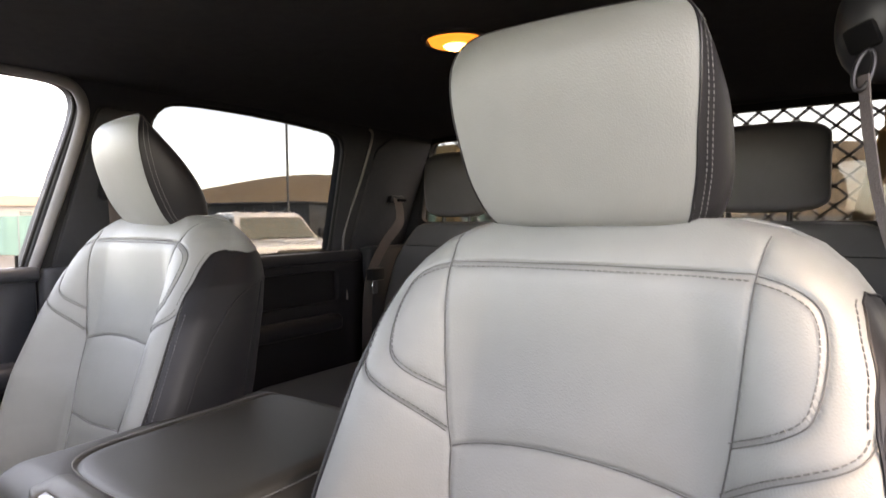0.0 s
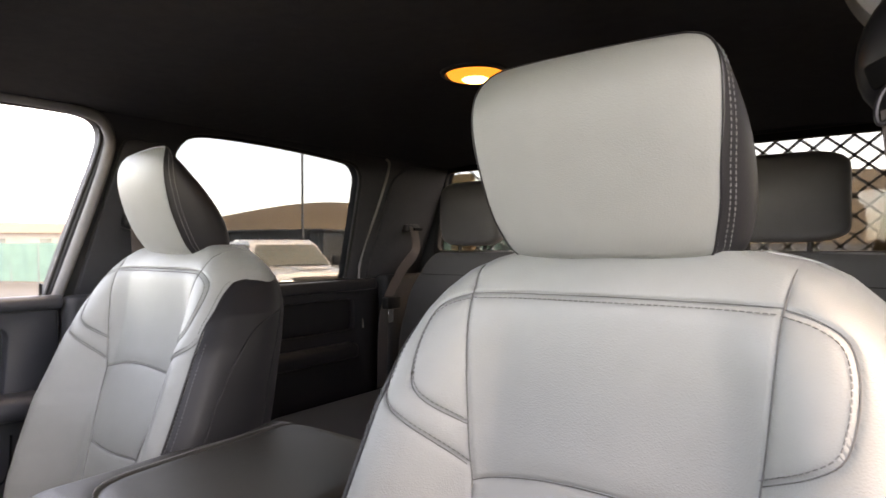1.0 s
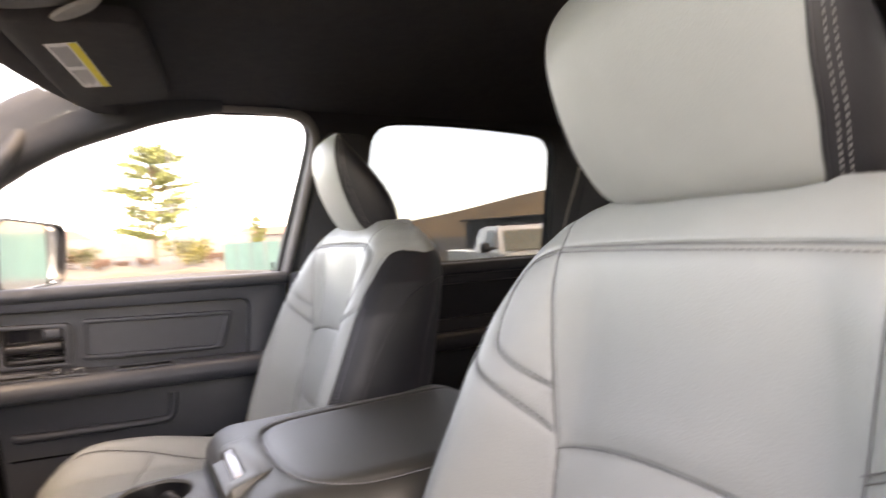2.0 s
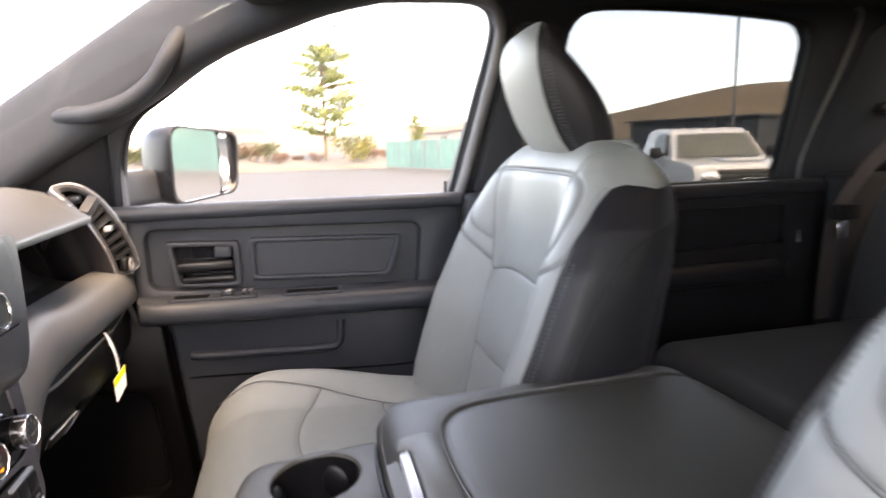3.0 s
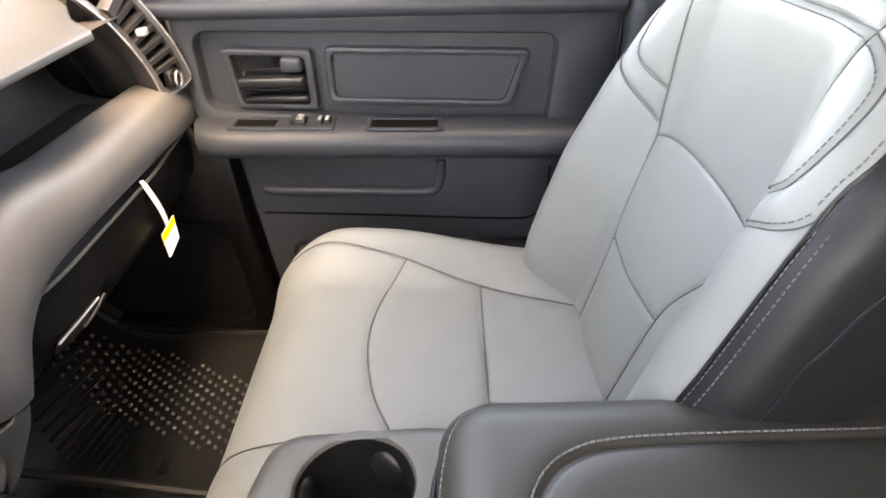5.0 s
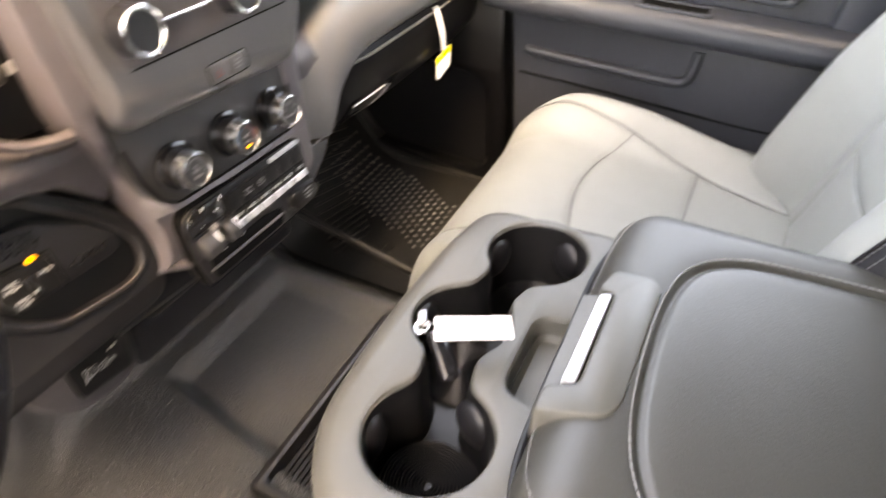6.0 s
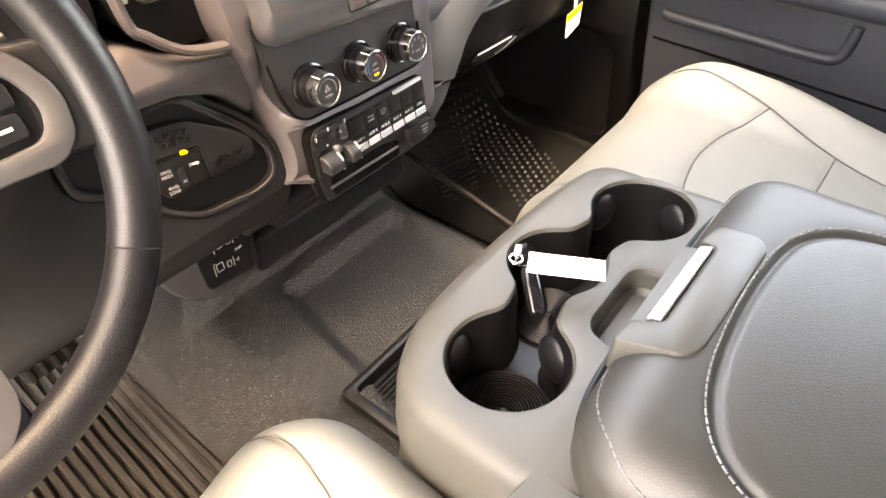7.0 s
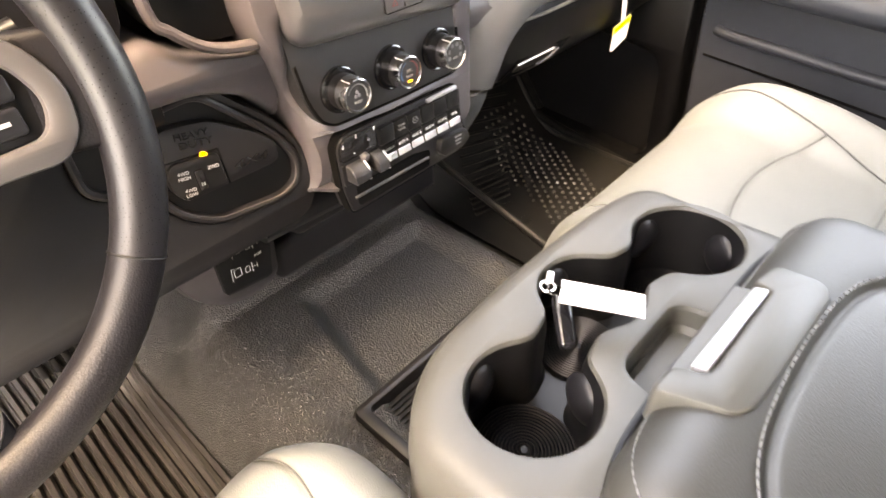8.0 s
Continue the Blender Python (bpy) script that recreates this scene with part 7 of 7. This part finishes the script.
# ---- rear bench ----
bench = thing("rear_bench", "dark grey rear bench seat with three headrests", "bench seat")
for x0, x1 in ((-0.66, -0.13), (-0.12, 0.16), (0.17, 0.66)):
    bm = bmesh.new()
    box(bm, (x0, -0.98, 0.42), (x1, -0.375, 0.545), 0.05, 6)
    part("cushion", bm, VINYL_REAR, bench)
    bm = bmesh.new()
    tilt = pose(0, -1.045, 0.475, 8, 0, 0)
    if x0 < 0 < x1:
        box(bm, (x0, -0.075, 0.0), (x1, 0.075, 0.475), 0.04, 5, tilt)
    else:
        sd = 1 if x0 > 0 else -1
        a, b = (x0, x1) if sd > 0 else (x1, x0)
        outline = round_poly([(a, 0.0), (b + sd * 0.075, 0.0), (b + sd * 0.075, 0.20), (b + sd * 0.045, 0.34), (b - sd * 0.01, 0.43), (b - sd * 0.05, 0.472), (a, 0.478)][::sd], 0.03, 4)
        plate(outline, [], lambda u, v, w: tilt @ Vector((u, 0.075 - w, v)), 0.15, 0.022, bm)
    rest = part("backrest", bm, VINYL_REAR, bench)
    line = [tilt @ Vector((x0 + (x1 - x0) * q, 0.0765, 0.395)) for q in np.linspace(0.03, 0.97, 12)]
    part("seam", tube(line, 0.0014, 6), VINYL_DARK, rest)
part("bench_base", boxed((-0.70, -1.0, 0.25), (0.70, -0.46, 0.43), 0.02, 2), PLASTIC, bench)


def rear_headrest(cx, zc, wide):
    bm = bmesh.new()
    loops = []
    prof = np.array(smooth_line([(0.045, 0.07), (0.030, 0.098), (-0.005, 0.105), (-0.035, 0.092), (-0.048, 0.05), (-0.048, -0.06), (-0.035, -0.098), (0.0, -0.105), (0.034, -0.095), (0.045, -0.06), (0.052, 0.0)], 4, True))
    for u in np.sin(np.linspace(-math.pi / 2, math.pi / 2, 33)) * 0.995:
        k = 0.35 + 0.65 * (1 - abs(u) ** 4) ** (1 / 2.2)
        loops.append([bm.verts.new((cx + u * wide, -1.10 + y * k, zc + z * (0.42 + 0.58 * k))) for y, z in prof])
    skin(bm, loops)
    h = part("headrest", bm, VINYL_REAR, bench)
    for s in (1, -1):
        part("post", tube([(cx + s * wide * 0.45, -1.10, zc - 0.095), (cx + s * wide * 0.45, -1.10, zc - 0.15)], 0.006, 10, up=(0, 1, 0)), PLASTIC, h)


rear_headrest(0.495, 1.074, 0.112)
rear_headrest(-0.385, 1.078, 0.145)

# ---- guard behind the rear window ----
guard = thing("cab_guard", "welded steel mesh guard with tan uprights behind the rear window", "cab guard")
GY = -1.42
part("top_rail", boxed((-0.80, GY - 0.025, 1.30), (0.80, GY + 0.025, 1.35), 0.004, 1), STEEL_TAN, guard)
for x in (-0.655, 0.775):
    part("upright", boxed((x - 0.03 * (1 if x < 0 else 2.2), GY - 0.02, 0.2), (x + 0.03, GY + 0.02, 1.25), 0.004, 1), STEEL_TAN, guard)
bm = bmesh.new()
sx, sz = 0.062, 0.054
for i in range(-14, 30):
    for d in (1, -1):
        a = Vector((-0.80 + sx * i, GY, 0.80))
        k = 0.51
        b = a + Vector((d * k * sx / sz, 0, k))
        lo, hi = -0.80, 0.80
        ta, tb = 0.0, 1.0
        for edge, sgn in ((lo, 1), (hi, -1)):
            va, vb = sgn * (a.x - edge), sgn * (b.x - edge)
            if va < 0 and vb < 0:
                ta, tb = 1, 0
            elif va < 0:
                ta = max(ta, va / (va - vb))
            elif vb < 0:
                tb = min(tb, va / (va - vb))
        if tb - ta > 0.02:
            p, q = a + (b - a) * ta, a + (b - a) * tb
            sweep(bm, [p, q], [(-0.0035, -0.004), (0.0035, -0.004), (0.0035, 0.004), (-0.0035, 0.004)], (0, 1, 0))
tagged(part("mesh", bm, STEEL_WHITE, guard), kind="stuff")
bm = bmesh.new()
brace = part("tan_brace", boxed((-0.022, -0.012, -0.28), (0.022, 0.012, 0.16), 0.004, 1, pose(-0.60, GY + 0.07, 1.02, 0, -14, 0)), STEEL_TAN, guard)


# ---- outside ----
GROUND_Z = -0.66


def ground_z(x, y):
    return GROUND_Z - 0.004 * min(6.0, max(0.0, -y - 3.0))


bm = bmesh.new()
xs = [-2500, -300, -60, -20, -8, -3, 0, 3, 8, 14, 20, 28, 40, 60, 120, 300, 2500]
ys = [-2500, -300, -60, -40, -30, -20, -12, -9, -6, -3, 0, 3, 8, 20, 60, 300, 2500]
vs = [[bm.verts.new((x, y, ground_z(x, y))) for x in xs] for y in ys]
for i in range(len(ys) - 1):
    for j in range(len(xs) - 1):
        bm.faces.new((vs[i][j], vs[i][j + 1], vs[i + 1][j + 1], vs[i + 1][j]))
setting("ground", bm, ASPHALT, "grey sunlit asphalt of an open parking lot", "ground")


def bearing(deg, dist, z=GROUND_Z):
    a = radians(deg)
    return Vector((dist * math.sin(a) - 0.4, dist * math.cos(a) + 0.4, z))


# dirt bank at the far edge of the lot
bm = bmesh.new()
rows = []
for k, deg in enumerate(np.linspace(40, 112, 50)):
    d = 44 - 12 * ease(98, 112, deg)
    rows.append([bm.verts.new(bearing(deg, d + dd, GROUND_Z + dz + 0.15 * math.sin(k * 1.7) * (dz > 0.1))) for dd, dz in ((0, -0.05), (0.3, 0.14), (1.5, 0.20), (6, 0.55), (14, 0.9), (40, 1.2), (90, 1.2))])
for a, b in zip(rows, rows[1:]):
    for j in range(6):
        bm.faces.new((a[j], a[j + 1], b[j + 1], b[j]))
setting("dirt_bank", bm, DIRT, "pale tan dirt strip along the edge of the lot", "ground")

# hills
bm = bmesh.new()
rows = []
for deg in np.linspace(28, 200, 120):
    h = 30 + 22 * math.sin(radians(deg * 2.1 + 60)) + 9 * math.sin(radians(deg * 7)) + 4 * math.sin(radians(deg * 17 + 20))
    h = h + 62 * ease(108, 133, deg) - 8 * ease(95, 60, deg)
    rows.append([bm.verts.new(bearing(deg, d, z)) for d, z in ((700, -3), (900, h * 0.35), (1050, h * 0.75), (1150, h), (1400, h * 0.6))])
for a, b in zip(rows, rows[1:]):
    for j in range(4):
        bm.faces.new((a[j], a[j + 1], b[j + 1], b[j]))
setting("hill", bm, HILL, "dry brown hills on the horizon", "hill")


def clumps(bm, centre, radius, count, size, rnd, flat=1.0):
    """Many small leaf blades scattered in a rounded cloud."""
    for _ in range(count):
        while True:
            p = Vector((rnd.uniform(-1, 1), rnd.uniform(-1, 1), rnd.uniform(-1, 1)))
            if p.length < 1:
                break
        p = Vector(centre) + Vector((p.x * radius, p.y * radius, p.z * radius * flat))
        n = Vector((rnd.gauss(0, 1), rnd.gauss(0, 1), rnd.gauss(0, 1))).normalized()
        u = n.orthogonal().normalized() * size * rnd.uniform(0.5, 1.2)
        v = n.cross(u).normalized() * size * rnd.uniform(0.3, 0.7)
        bm.faces.new([bm.verts.new(p + q) for q in (-u, v, u, -v)])


def pine(base, height, seed, spread=0.30):
    rnd = random.Random(seed)
    t = thing("pine_tree", "tall pine tree with a bare trunk and open crown", "tree", "pine trees")
    bm = bmesh.new()
    b = Vector(base)
    tube(smooth_line([b, b + Vector((0.1, 0, height * 0.5)), b + Vector((0, 0.1, height))], 5), 0.16, 8, bm=bm)
    trunk = part("trunk", bm, BARK, t)
    bm, lf = bmesh.new(), bmesh.new()
    for k in range(88):
        f = 0.24 + 0.76 * (k / 88)
        z = height * f
        reach = height * spread * (1 - 0.74 * (((f - 0.40) / 0.60) ** 2.4 if f > 0.40 else (0.40 - f) * 2.5)) * rnd.uniform(0.6, 1.1)
        a = rnd.uniform(0, 2 * math.pi)
        tip = b + Vector((math.cos(a) * reach, math.sin(a) * reach, z + reach * 0.18))
        rod(bm, b + Vector((0, 0, z)), tip, 0.05, 0.012, 5)
        for q in (0.35, 0.55, 0.75, 0.95):
            clumps(lf, b + Vector((0, 0, z)) + (tip - b - Vector((0, 0, z))) * q, height * 0.050, 44, height * 0.0135, rnd, 0.55)
    part("limbs", bm, BARK, t)
    tagged(part("crown", lf, NEEDLES, t, smooth=0), kind="stuff")
    return t


pine(bearing(93.0, 52, GROUND_Z + 0.2), 9.4, 3, 0.50)
pine(bearing(71.0, 95, GROUND_Z + 1), 5.5, 5, 0.35)
pine(bearing(101.5, 90, GROUND_Z + 1), 4.8, 8, 0.3)


def shrub(base, size, seed, mat, label):
    rnd = random.Random(seed)
    t = thing("shrub", label, "shrub", "shrubs")
    bm = bmesh.new()
    for k in range(5):
        a = k * 1.256
        rod(bm, Vector(base), Vector(base) + Vector((math.cos(a) * size * 0.4, math.sin(a) * size * 0.4, size * 0.6)), 0.03, 0.01, 5)
    part("stems", bm, BARK, t)
    bm = bmesh.new()
    for k in range(9):
        c = Vector(base) + Vector((rnd.uniform(-0.6, 0.6) * size, rnd.uniform(-0.6, 0.6) * size, size * rnd.uniform(0.3, 0.75)))
        clumps(bm, c, size * 0.38, 70, size * 0.07, rnd, 0.8)
    tagged(part("foliage", bm, mat, t, smooth=0), kind="stuff")


for deg, d, s, m in ((76, 53, 1.7, 0), (77.6, 54, 1.6, 0), (79, 54, 1.9, 0), (80.6, 53, 1.6, 0), (82, 52, 1.8, 0), (83.6, 53, 1.6, 0), (85.0, 53, 1.8, 0), (86.3, 52, 1.5, 1), (87.5, 52, 1.5, 0), (90.3, 50, 0.6, 1), (97.5, 50, 0.9, 1), (98.6, 51, 0.8, 1), (95.5, 66, 2.2, 0), (83, 85, 2.2, 1), (80, 90, 2.6, 1), (68, 70, 1.6, 0), (62, 70, 1.8, 0), (95.4, 47, 1.7, 2), (88.6, 49, 0.9, 1), (92.2, 49, 0.7, 1), (74.4, 52, 1.9, 0), (72.6, 52, 1.8, 0), (96.6, 49, 0.9, 0)):
    shrub(bearing(deg, d, GROUND_Z + 0.45), s * 1.15, int(deg * 10), (SHRUB, SHRUB_RED, SHRUB_YELLOW)[m], ("low olive green shrub on the dirt bank", "rust brown dry shrub on the dirt bank", "yellow green bush beside the pine")[m])

# green screened fence and pale wall


def screened_fence(A, B, N):
    fence = thing("screened_fence", "chain link fence covered with green screening", "fence", "screened fences")
    for k in range(N + 1):
        p = A + (B - A) * (k / N)
        bm = bmesh.new()
        rod(bm, p, p + Vector((0, 0, 1.95)), 0.035, 0.035, 8)
        part("post", bm, POLE, fence)
    for k in range(N):
        p, q = A + (B - A) * ((k + 0.01) / N), A + (B - A) * ((k + 0.99) / N)
        bm = bmesh.new()
        rows = []
        for i in range(9):
            c = p + (q - p) * (i / 8)
            o = Vector((0.03 * math.sin(i * 2.1 + k), 0.03 * math.cos(i * 1.3 + k), 0))
            rows.append([bm.verts.new(c + o * (0.2 + z) + Vector((0, 0, z))) for z in (0.08, 0.6, 1.2, 1.85)])
        for a, b in zip(rows, rows[1:]):
            for j in range(3):
                bm.faces.new((a[j], a[j + 1], b[j + 1], b[j]))
        part("screen", bm, FENCE_GREEN, fence)


screened_fence(bearing(98.6, 43), bearing(112.5, 30), 9)
screened_fence(bearing(141, 26), bearing(163, 26), 6)

wallb = thing("boundary_wall", "long pale boundary wall behind the shrubs", "wall")
for k in range(14):
    p, q = bearing(70 + 2.2 * k, 72), bearing(70 + 2.2 * (k + 1), 72)
    d = (q - p)
    a = math.degrees(math.atan2(d.y, d.x))
    part("wall_panel", boxed((0, -0.1, 0), (d.length - 0.05, 0.1, 2.6), 0.02, 1, Matrix.Translation(p) @ pose(0, 0, 0.6, 0, 0, a)), STUCCO, wallb)


def house(deg, dist, wide, deep, high, label, turn=0.0):
    h = thing("house", label, "house", "far houses", at=Matrix.Translation(bearing(deg, dist, GROUND_Z + 1.0)) @ pose(0, 0, 0, 0, 0, 90 - deg + turn))
    part("wall", boxed((-deep / 2, -wide / 2, 0), (deep / 2, wide / 2, high)), STUCCO, h)
    bm = bmesh.new()
    o = 0.5
    v = [bm.verts.new(p) for p in ((-deep / 2 - o, -wide / 2 - o, high), (deep / 2 + o, -wide / 2 - o, high), (deep / 2 + o, wide / 2 + o, high), (-deep / 2 - o, wide / 2 + o, high), (0, -wide / 2 + 2, high + 1.8), (0, wide / 2 - 2, high + 1.8))]
    for f in ((0, 1, 4), (1, 2, 5, 4), (2, 3, 5), (3, 0, 4, 5), (0, 3, 2, 1)):
        bm.faces.new([v[i] for i in f])
    part("roof", bm, ROOF_BROWN, h, smooth=0)
    for k in range(3):
        y = -wide / 2 + wide * (k + 0.5) / 3
        w = part("window", boxed((-deep / 2 - 0.06, y - 0.8, 0.9), (-deep / 2 + 0.02, y + 0.8, 2.1), 0.01, 1), GLASS_DARK, h)
        part("sill", boxed((-deep / 2 - 0.12, y - 0.9, 0.82), (-deep / 2 + 0.02, y + 0.9, 0.9)), WHITE, w)
    return h


house(57, 70, 26, 10, 3.2, "long pale house with a brown roof")
house(66, 105, 16, 10, 3.0, "pale house with a brown roof")
house(84, 130, 18, 10, 3.4, "pale far house with a brown roof")
house(104, 140, 22, 10, 3.0, "pale far house with a brown roof")
house(109, 120, 18, 10, 3.0, "pale far house with a brown roof")


def pole_lamp(deg, dist, high, r, label):
    t = thing("light_pole", label, "light pole", "light poles")
    p = bearing(deg, dist, GROUND_Z - 0.5)
    bm = bmesh.new()
    rod(bm, p, p + Vector((0, 0, high)), r, r * 0.7, 10)
    part("pole", bm, POLE, t)
    part("lamp_head", boxed(p + Vector((-0.5, -0.15, high - 0.1)), p + Vector((0.5, 0.15, high + 0.08)), 0.05, 2), POLE, t)


pole_lamp(94.4, 50, 11.5, 0.08, "grey light pole beside the pine")
pole_lamp(101.0, 45, 5.0, 0.05, "thin grey light pole by the fence")
pole_lamp(129.6, 24, 9.5, 0.055, "tall thin light pole behind the parked truck")
pole_lamp(80.0, 60, 9.0, 0.06, "grey light pole on the dirt bank")

# long dark building behind the parked truck
bld = thing("dark_building", "long low dark grey metal-clad building", "building")
A, B = bearing(121.2, 34, -1.3), bearing(131.5, 30, -1.3)
d = B - A
M = Matrix.Translation(A) @ pose(0, 0, 0, 0, 0, math.degrees(math.atan2(d.y, d.x)))
part("wall", boxed((0, 0, 0), (d.length, 5, 3.0), 0.02, 1, M), WALL_DARK, bld)
part("roof", boxed((-0.2, -0.3, 3.0), (d.length + 0.2, 5.2, 3.12), 0.02, 1, M), WALL_DARK, bld)
for k in range(12):
    part("cladding_rib", boxed((d.length * (k + 0.5) / 12 - 0.05, -0.06, 0.1), (d.length * (k + 0.5) / 12 + 0.05, 0.01, 2.95), 0.01, 1, M), WALL_DARK, bld)
bld = thing("dark_building", "low dark grey shed beyond the parked truck", "building")
A, B = bearing(133, 34, -1.3), bearing(140, 32, -1.3)
d = B - A
M = Matrix.Translation(A) @ pose(0, 0, 0, 0, 0, math.degrees(math.atan2(d.y, d.x)))
part("wall", boxed((0, 0, 0), (d.length, 5, 2.9), 0.02, 1, M), WALL_DARK, bld)
part("roof", boxed((-0.2, -0.3, 2.9), (d.length + 0.2, 5.2, 3.02), 0.02, 1, M), WALL_DARK, bld)


# white pickup parked behind, facing the camera
def pickup(m):
    t = thing("parked_pickup", "white heavy pickup parked in the lot with a black grille", "truck", at=m)
    def body(name, prof, half, mat, taper=0.0, label=""):
        bm = bmesh.new()
        loops = []
        for x, k in ((-half, 0.94), (-half + 0.08, 0.985), (-half * 0.5, 1.0), (half * 0.5, 1.0), (half - 0.08, 0.985), (half, 0.94)):
            loops.append([bm.verts.new((x * (1 - taper * max(0, (z - 1.15)) / 0.8), y, z if z < 0.7 else 0.7 + (z - 0.7) * (0.5 + 0.5 * k))) for y, z in prof])
        skin(bm, loops)
        return part(name, bm, mat, t, label)
    body("body", [(0.0, 0.62), (0.02, 1.08), (0.10, 1.20), (0.30, 1.24), (1.35, 1.32), (1.50, 1.30), (3.6, 1.30), (5.9, 1.30), (5.9, 0.60), (4.9, 0.55), (0.3, 0.55)], 0.98, BODY_PAINT)
    body("cab", [(1.40, 1.28), (1.95, 1.86), (2.15, 1.94), (3.2, 1.95), (3.42, 1.88), (3.5, 1.28)], 0.92, BODY_PAINT, 0.22)
    bm = bmesh.new()
    v = [bm.verts.new(p) for p in ((-0.80, 1.40, 1.325), (0.80, 1.40, 1.325), (0.66, 1.845, 1.80), (-0.66, 1.845, 1.80))]
    bm.faces.new(v)
    g = bmesh.ops.extrude_face_region(bm, geom=bm.faces[:])
    bmesh.ops.translate(bm, vec=(0, -0.02, 0.014), verts=[e for e in g["geom"] if isinstance(e, bmesh.types.BMVert)])
    part("windshield", bm, GLASS_DARK, t)
    for s in (1, -1):
        bm = bmesh.new()
        v = [bm.verts.new(p) for p in ((s * 0.915, 1.72, 1.36), (s * 0.915, 2.55, 1.36), (s * 0.79, 2.55, 1.83), (s * 0.79, 2.08, 1.83))]
        bm.faces.new(v)
        g = bmesh.ops.extrude_face_region(bm, geom=bm.faces[:])
        bmesh.ops.translate(bm, vec=(s * 0.012, 0, 0.004), verts=[e for e in g["geom"] if isinstance(e, bmesh.types.BMVert)])
        part("side_window", bm, GLASS_DARK, t)
        hd = part("headlight", boxed((s * 0.66 - 0.22, -0.03, 0.90), (s * 0.66 + 0.22, 0.12, 1.08), 0.04, 3), CHROME, t)
        part("lamp_lens", boxed((s * 0.66 - 0.15, -0.045, 0.94), (s * 0.66 + 0.15, 0.0, 1.04), 0.03, 3), SILVER, hd)
        mr = part("mirror", boxed((s * 1.13 - 0.11, 1.62, 1.30), (s * 1.13 + 0.11, 1.74, 1.54), 0.04, 3), PLASTIC, t)
        part("mirror_bracket", boxed((s * 0.98 - 0.1, 1.66, 1.36), (s * 0.98 + 0.1, 1.71, 1.42), 0.01, 1), PLASTIC, mr)
        for y in (1.0, 4.75):
            bm = bmesh.new()
            rod(bm, (s * 0.72, y, 0.40), (s * 1.0, y, 0.40), 0.40, 0.40, 28)
            wv = part("wheel", bm, RUBBER, t)
            bm = bmesh.new()
            rod(bm, (s * 0.98, y, 0.40), (s * 1.01, y, 0.40), 0.22, 0.20, 20)
            part("rim", bm, CHROME, wv)
        part("handle", boxed((s * 0.985 - 0.02, 2.35, 1.12), (s * 0.985 + 0.02, 2.55, 1.15), 0.01, 2), PLASTIC, t)
    gr = part("grille", boxed((-0.62, -0.05, 0.70), (0.62, 0.10, 1.13), 0.07, 4), PLASTIC, t, "black grille with plain pale bars")
    for x in (-0.16, 0.0, 0.16):
        part("badge_bar", boxed((x - 0.06, -0.062, 0.90), (x + 0.06, -0.045, 0.97), 0.015, 2), SILVER, gr)
    for z in (0.78, 1.02):
        part("grille_bar", boxed((-0.56, -0.058, z - 0.012), (0.56, -0.045, z + 0.012), 0.006, 1), PLASTIC_GREY, gr)
    part("bumper", boxed((-0.98, -0.12, 0.46), (0.98, 0.10, 0.68), 0.06, 4), CHROME, t)
    for x in (-0.5, -0.25, 0.0, 0.25, 0.5):
        part("roof_marker", boxed((x - 0.05, 2.12, 1.94), (x + 0.05, 2.24, 1.985), 0.015, 2), PLASTIC, t)
    part("hood_scoop", boxed((-0.35, 0.35, 1.25), (0.35, 1.25, 1.32), 0.03, 3), BODY_PAINT, t)
    return t


pp = bearing(131.6, 11.8)
pickup(Matrix.Translation((pp.x, pp.y, ground_z(pp.x, pp.y) + 0.0)) @ pose(0, 0, 0, 0, 0, -106) @ Matrix.Diagonal((1.04, 1.04, 0.925, 1)))

# plain running gear that carries the cab
chassis = thing("truck_chassis", "plain black ladder frame and wheels under the cab", "chassis", kind="structure")
for x in (-0.42, 0.42):
    part("rail", boxed((x - 0.05, -2.9, -0.16), (x + 0.05, 2.1, 0.02), 0.01, 1), PLASTIC, chassis)
for y in (-1.15, -0.2, 0.75):
    part("cab_mount", boxed((-0.50, y - 0.06, 0.0), (0.50, y + 0.06, 0.16), 0.01, 1), PLASTIC, chassis)
for y in (-2.35, 1.62):
    bm = bmesh.new()
    rod(bm, (-0.80, y, GROUND_Z + 0.40), (0.80, y, GROUND_Z + 0.40), 0.05, 0.05, 12)
    part("axle", bm, PLASTIC, chassis)
    for s in (1, -1):
        bm = bmesh.new()
        rod(bm, (s * 0.72, y, GROUND_Z + 0.40), (s * 0.98, y, GROUND_Z + 0.40), 0.40, 0.40, 32)
        whl = part("wheel", bm, RUBBER, chassis)
        bm = bmesh.new()
        rod(bm, (s * 0.96, y, GROUND_Z + 0.40), (s * 0.99, y, GROUND_Z + 0.40), 0.23, 0.20, 24)
        part("rim", bm, SILVER, whl)
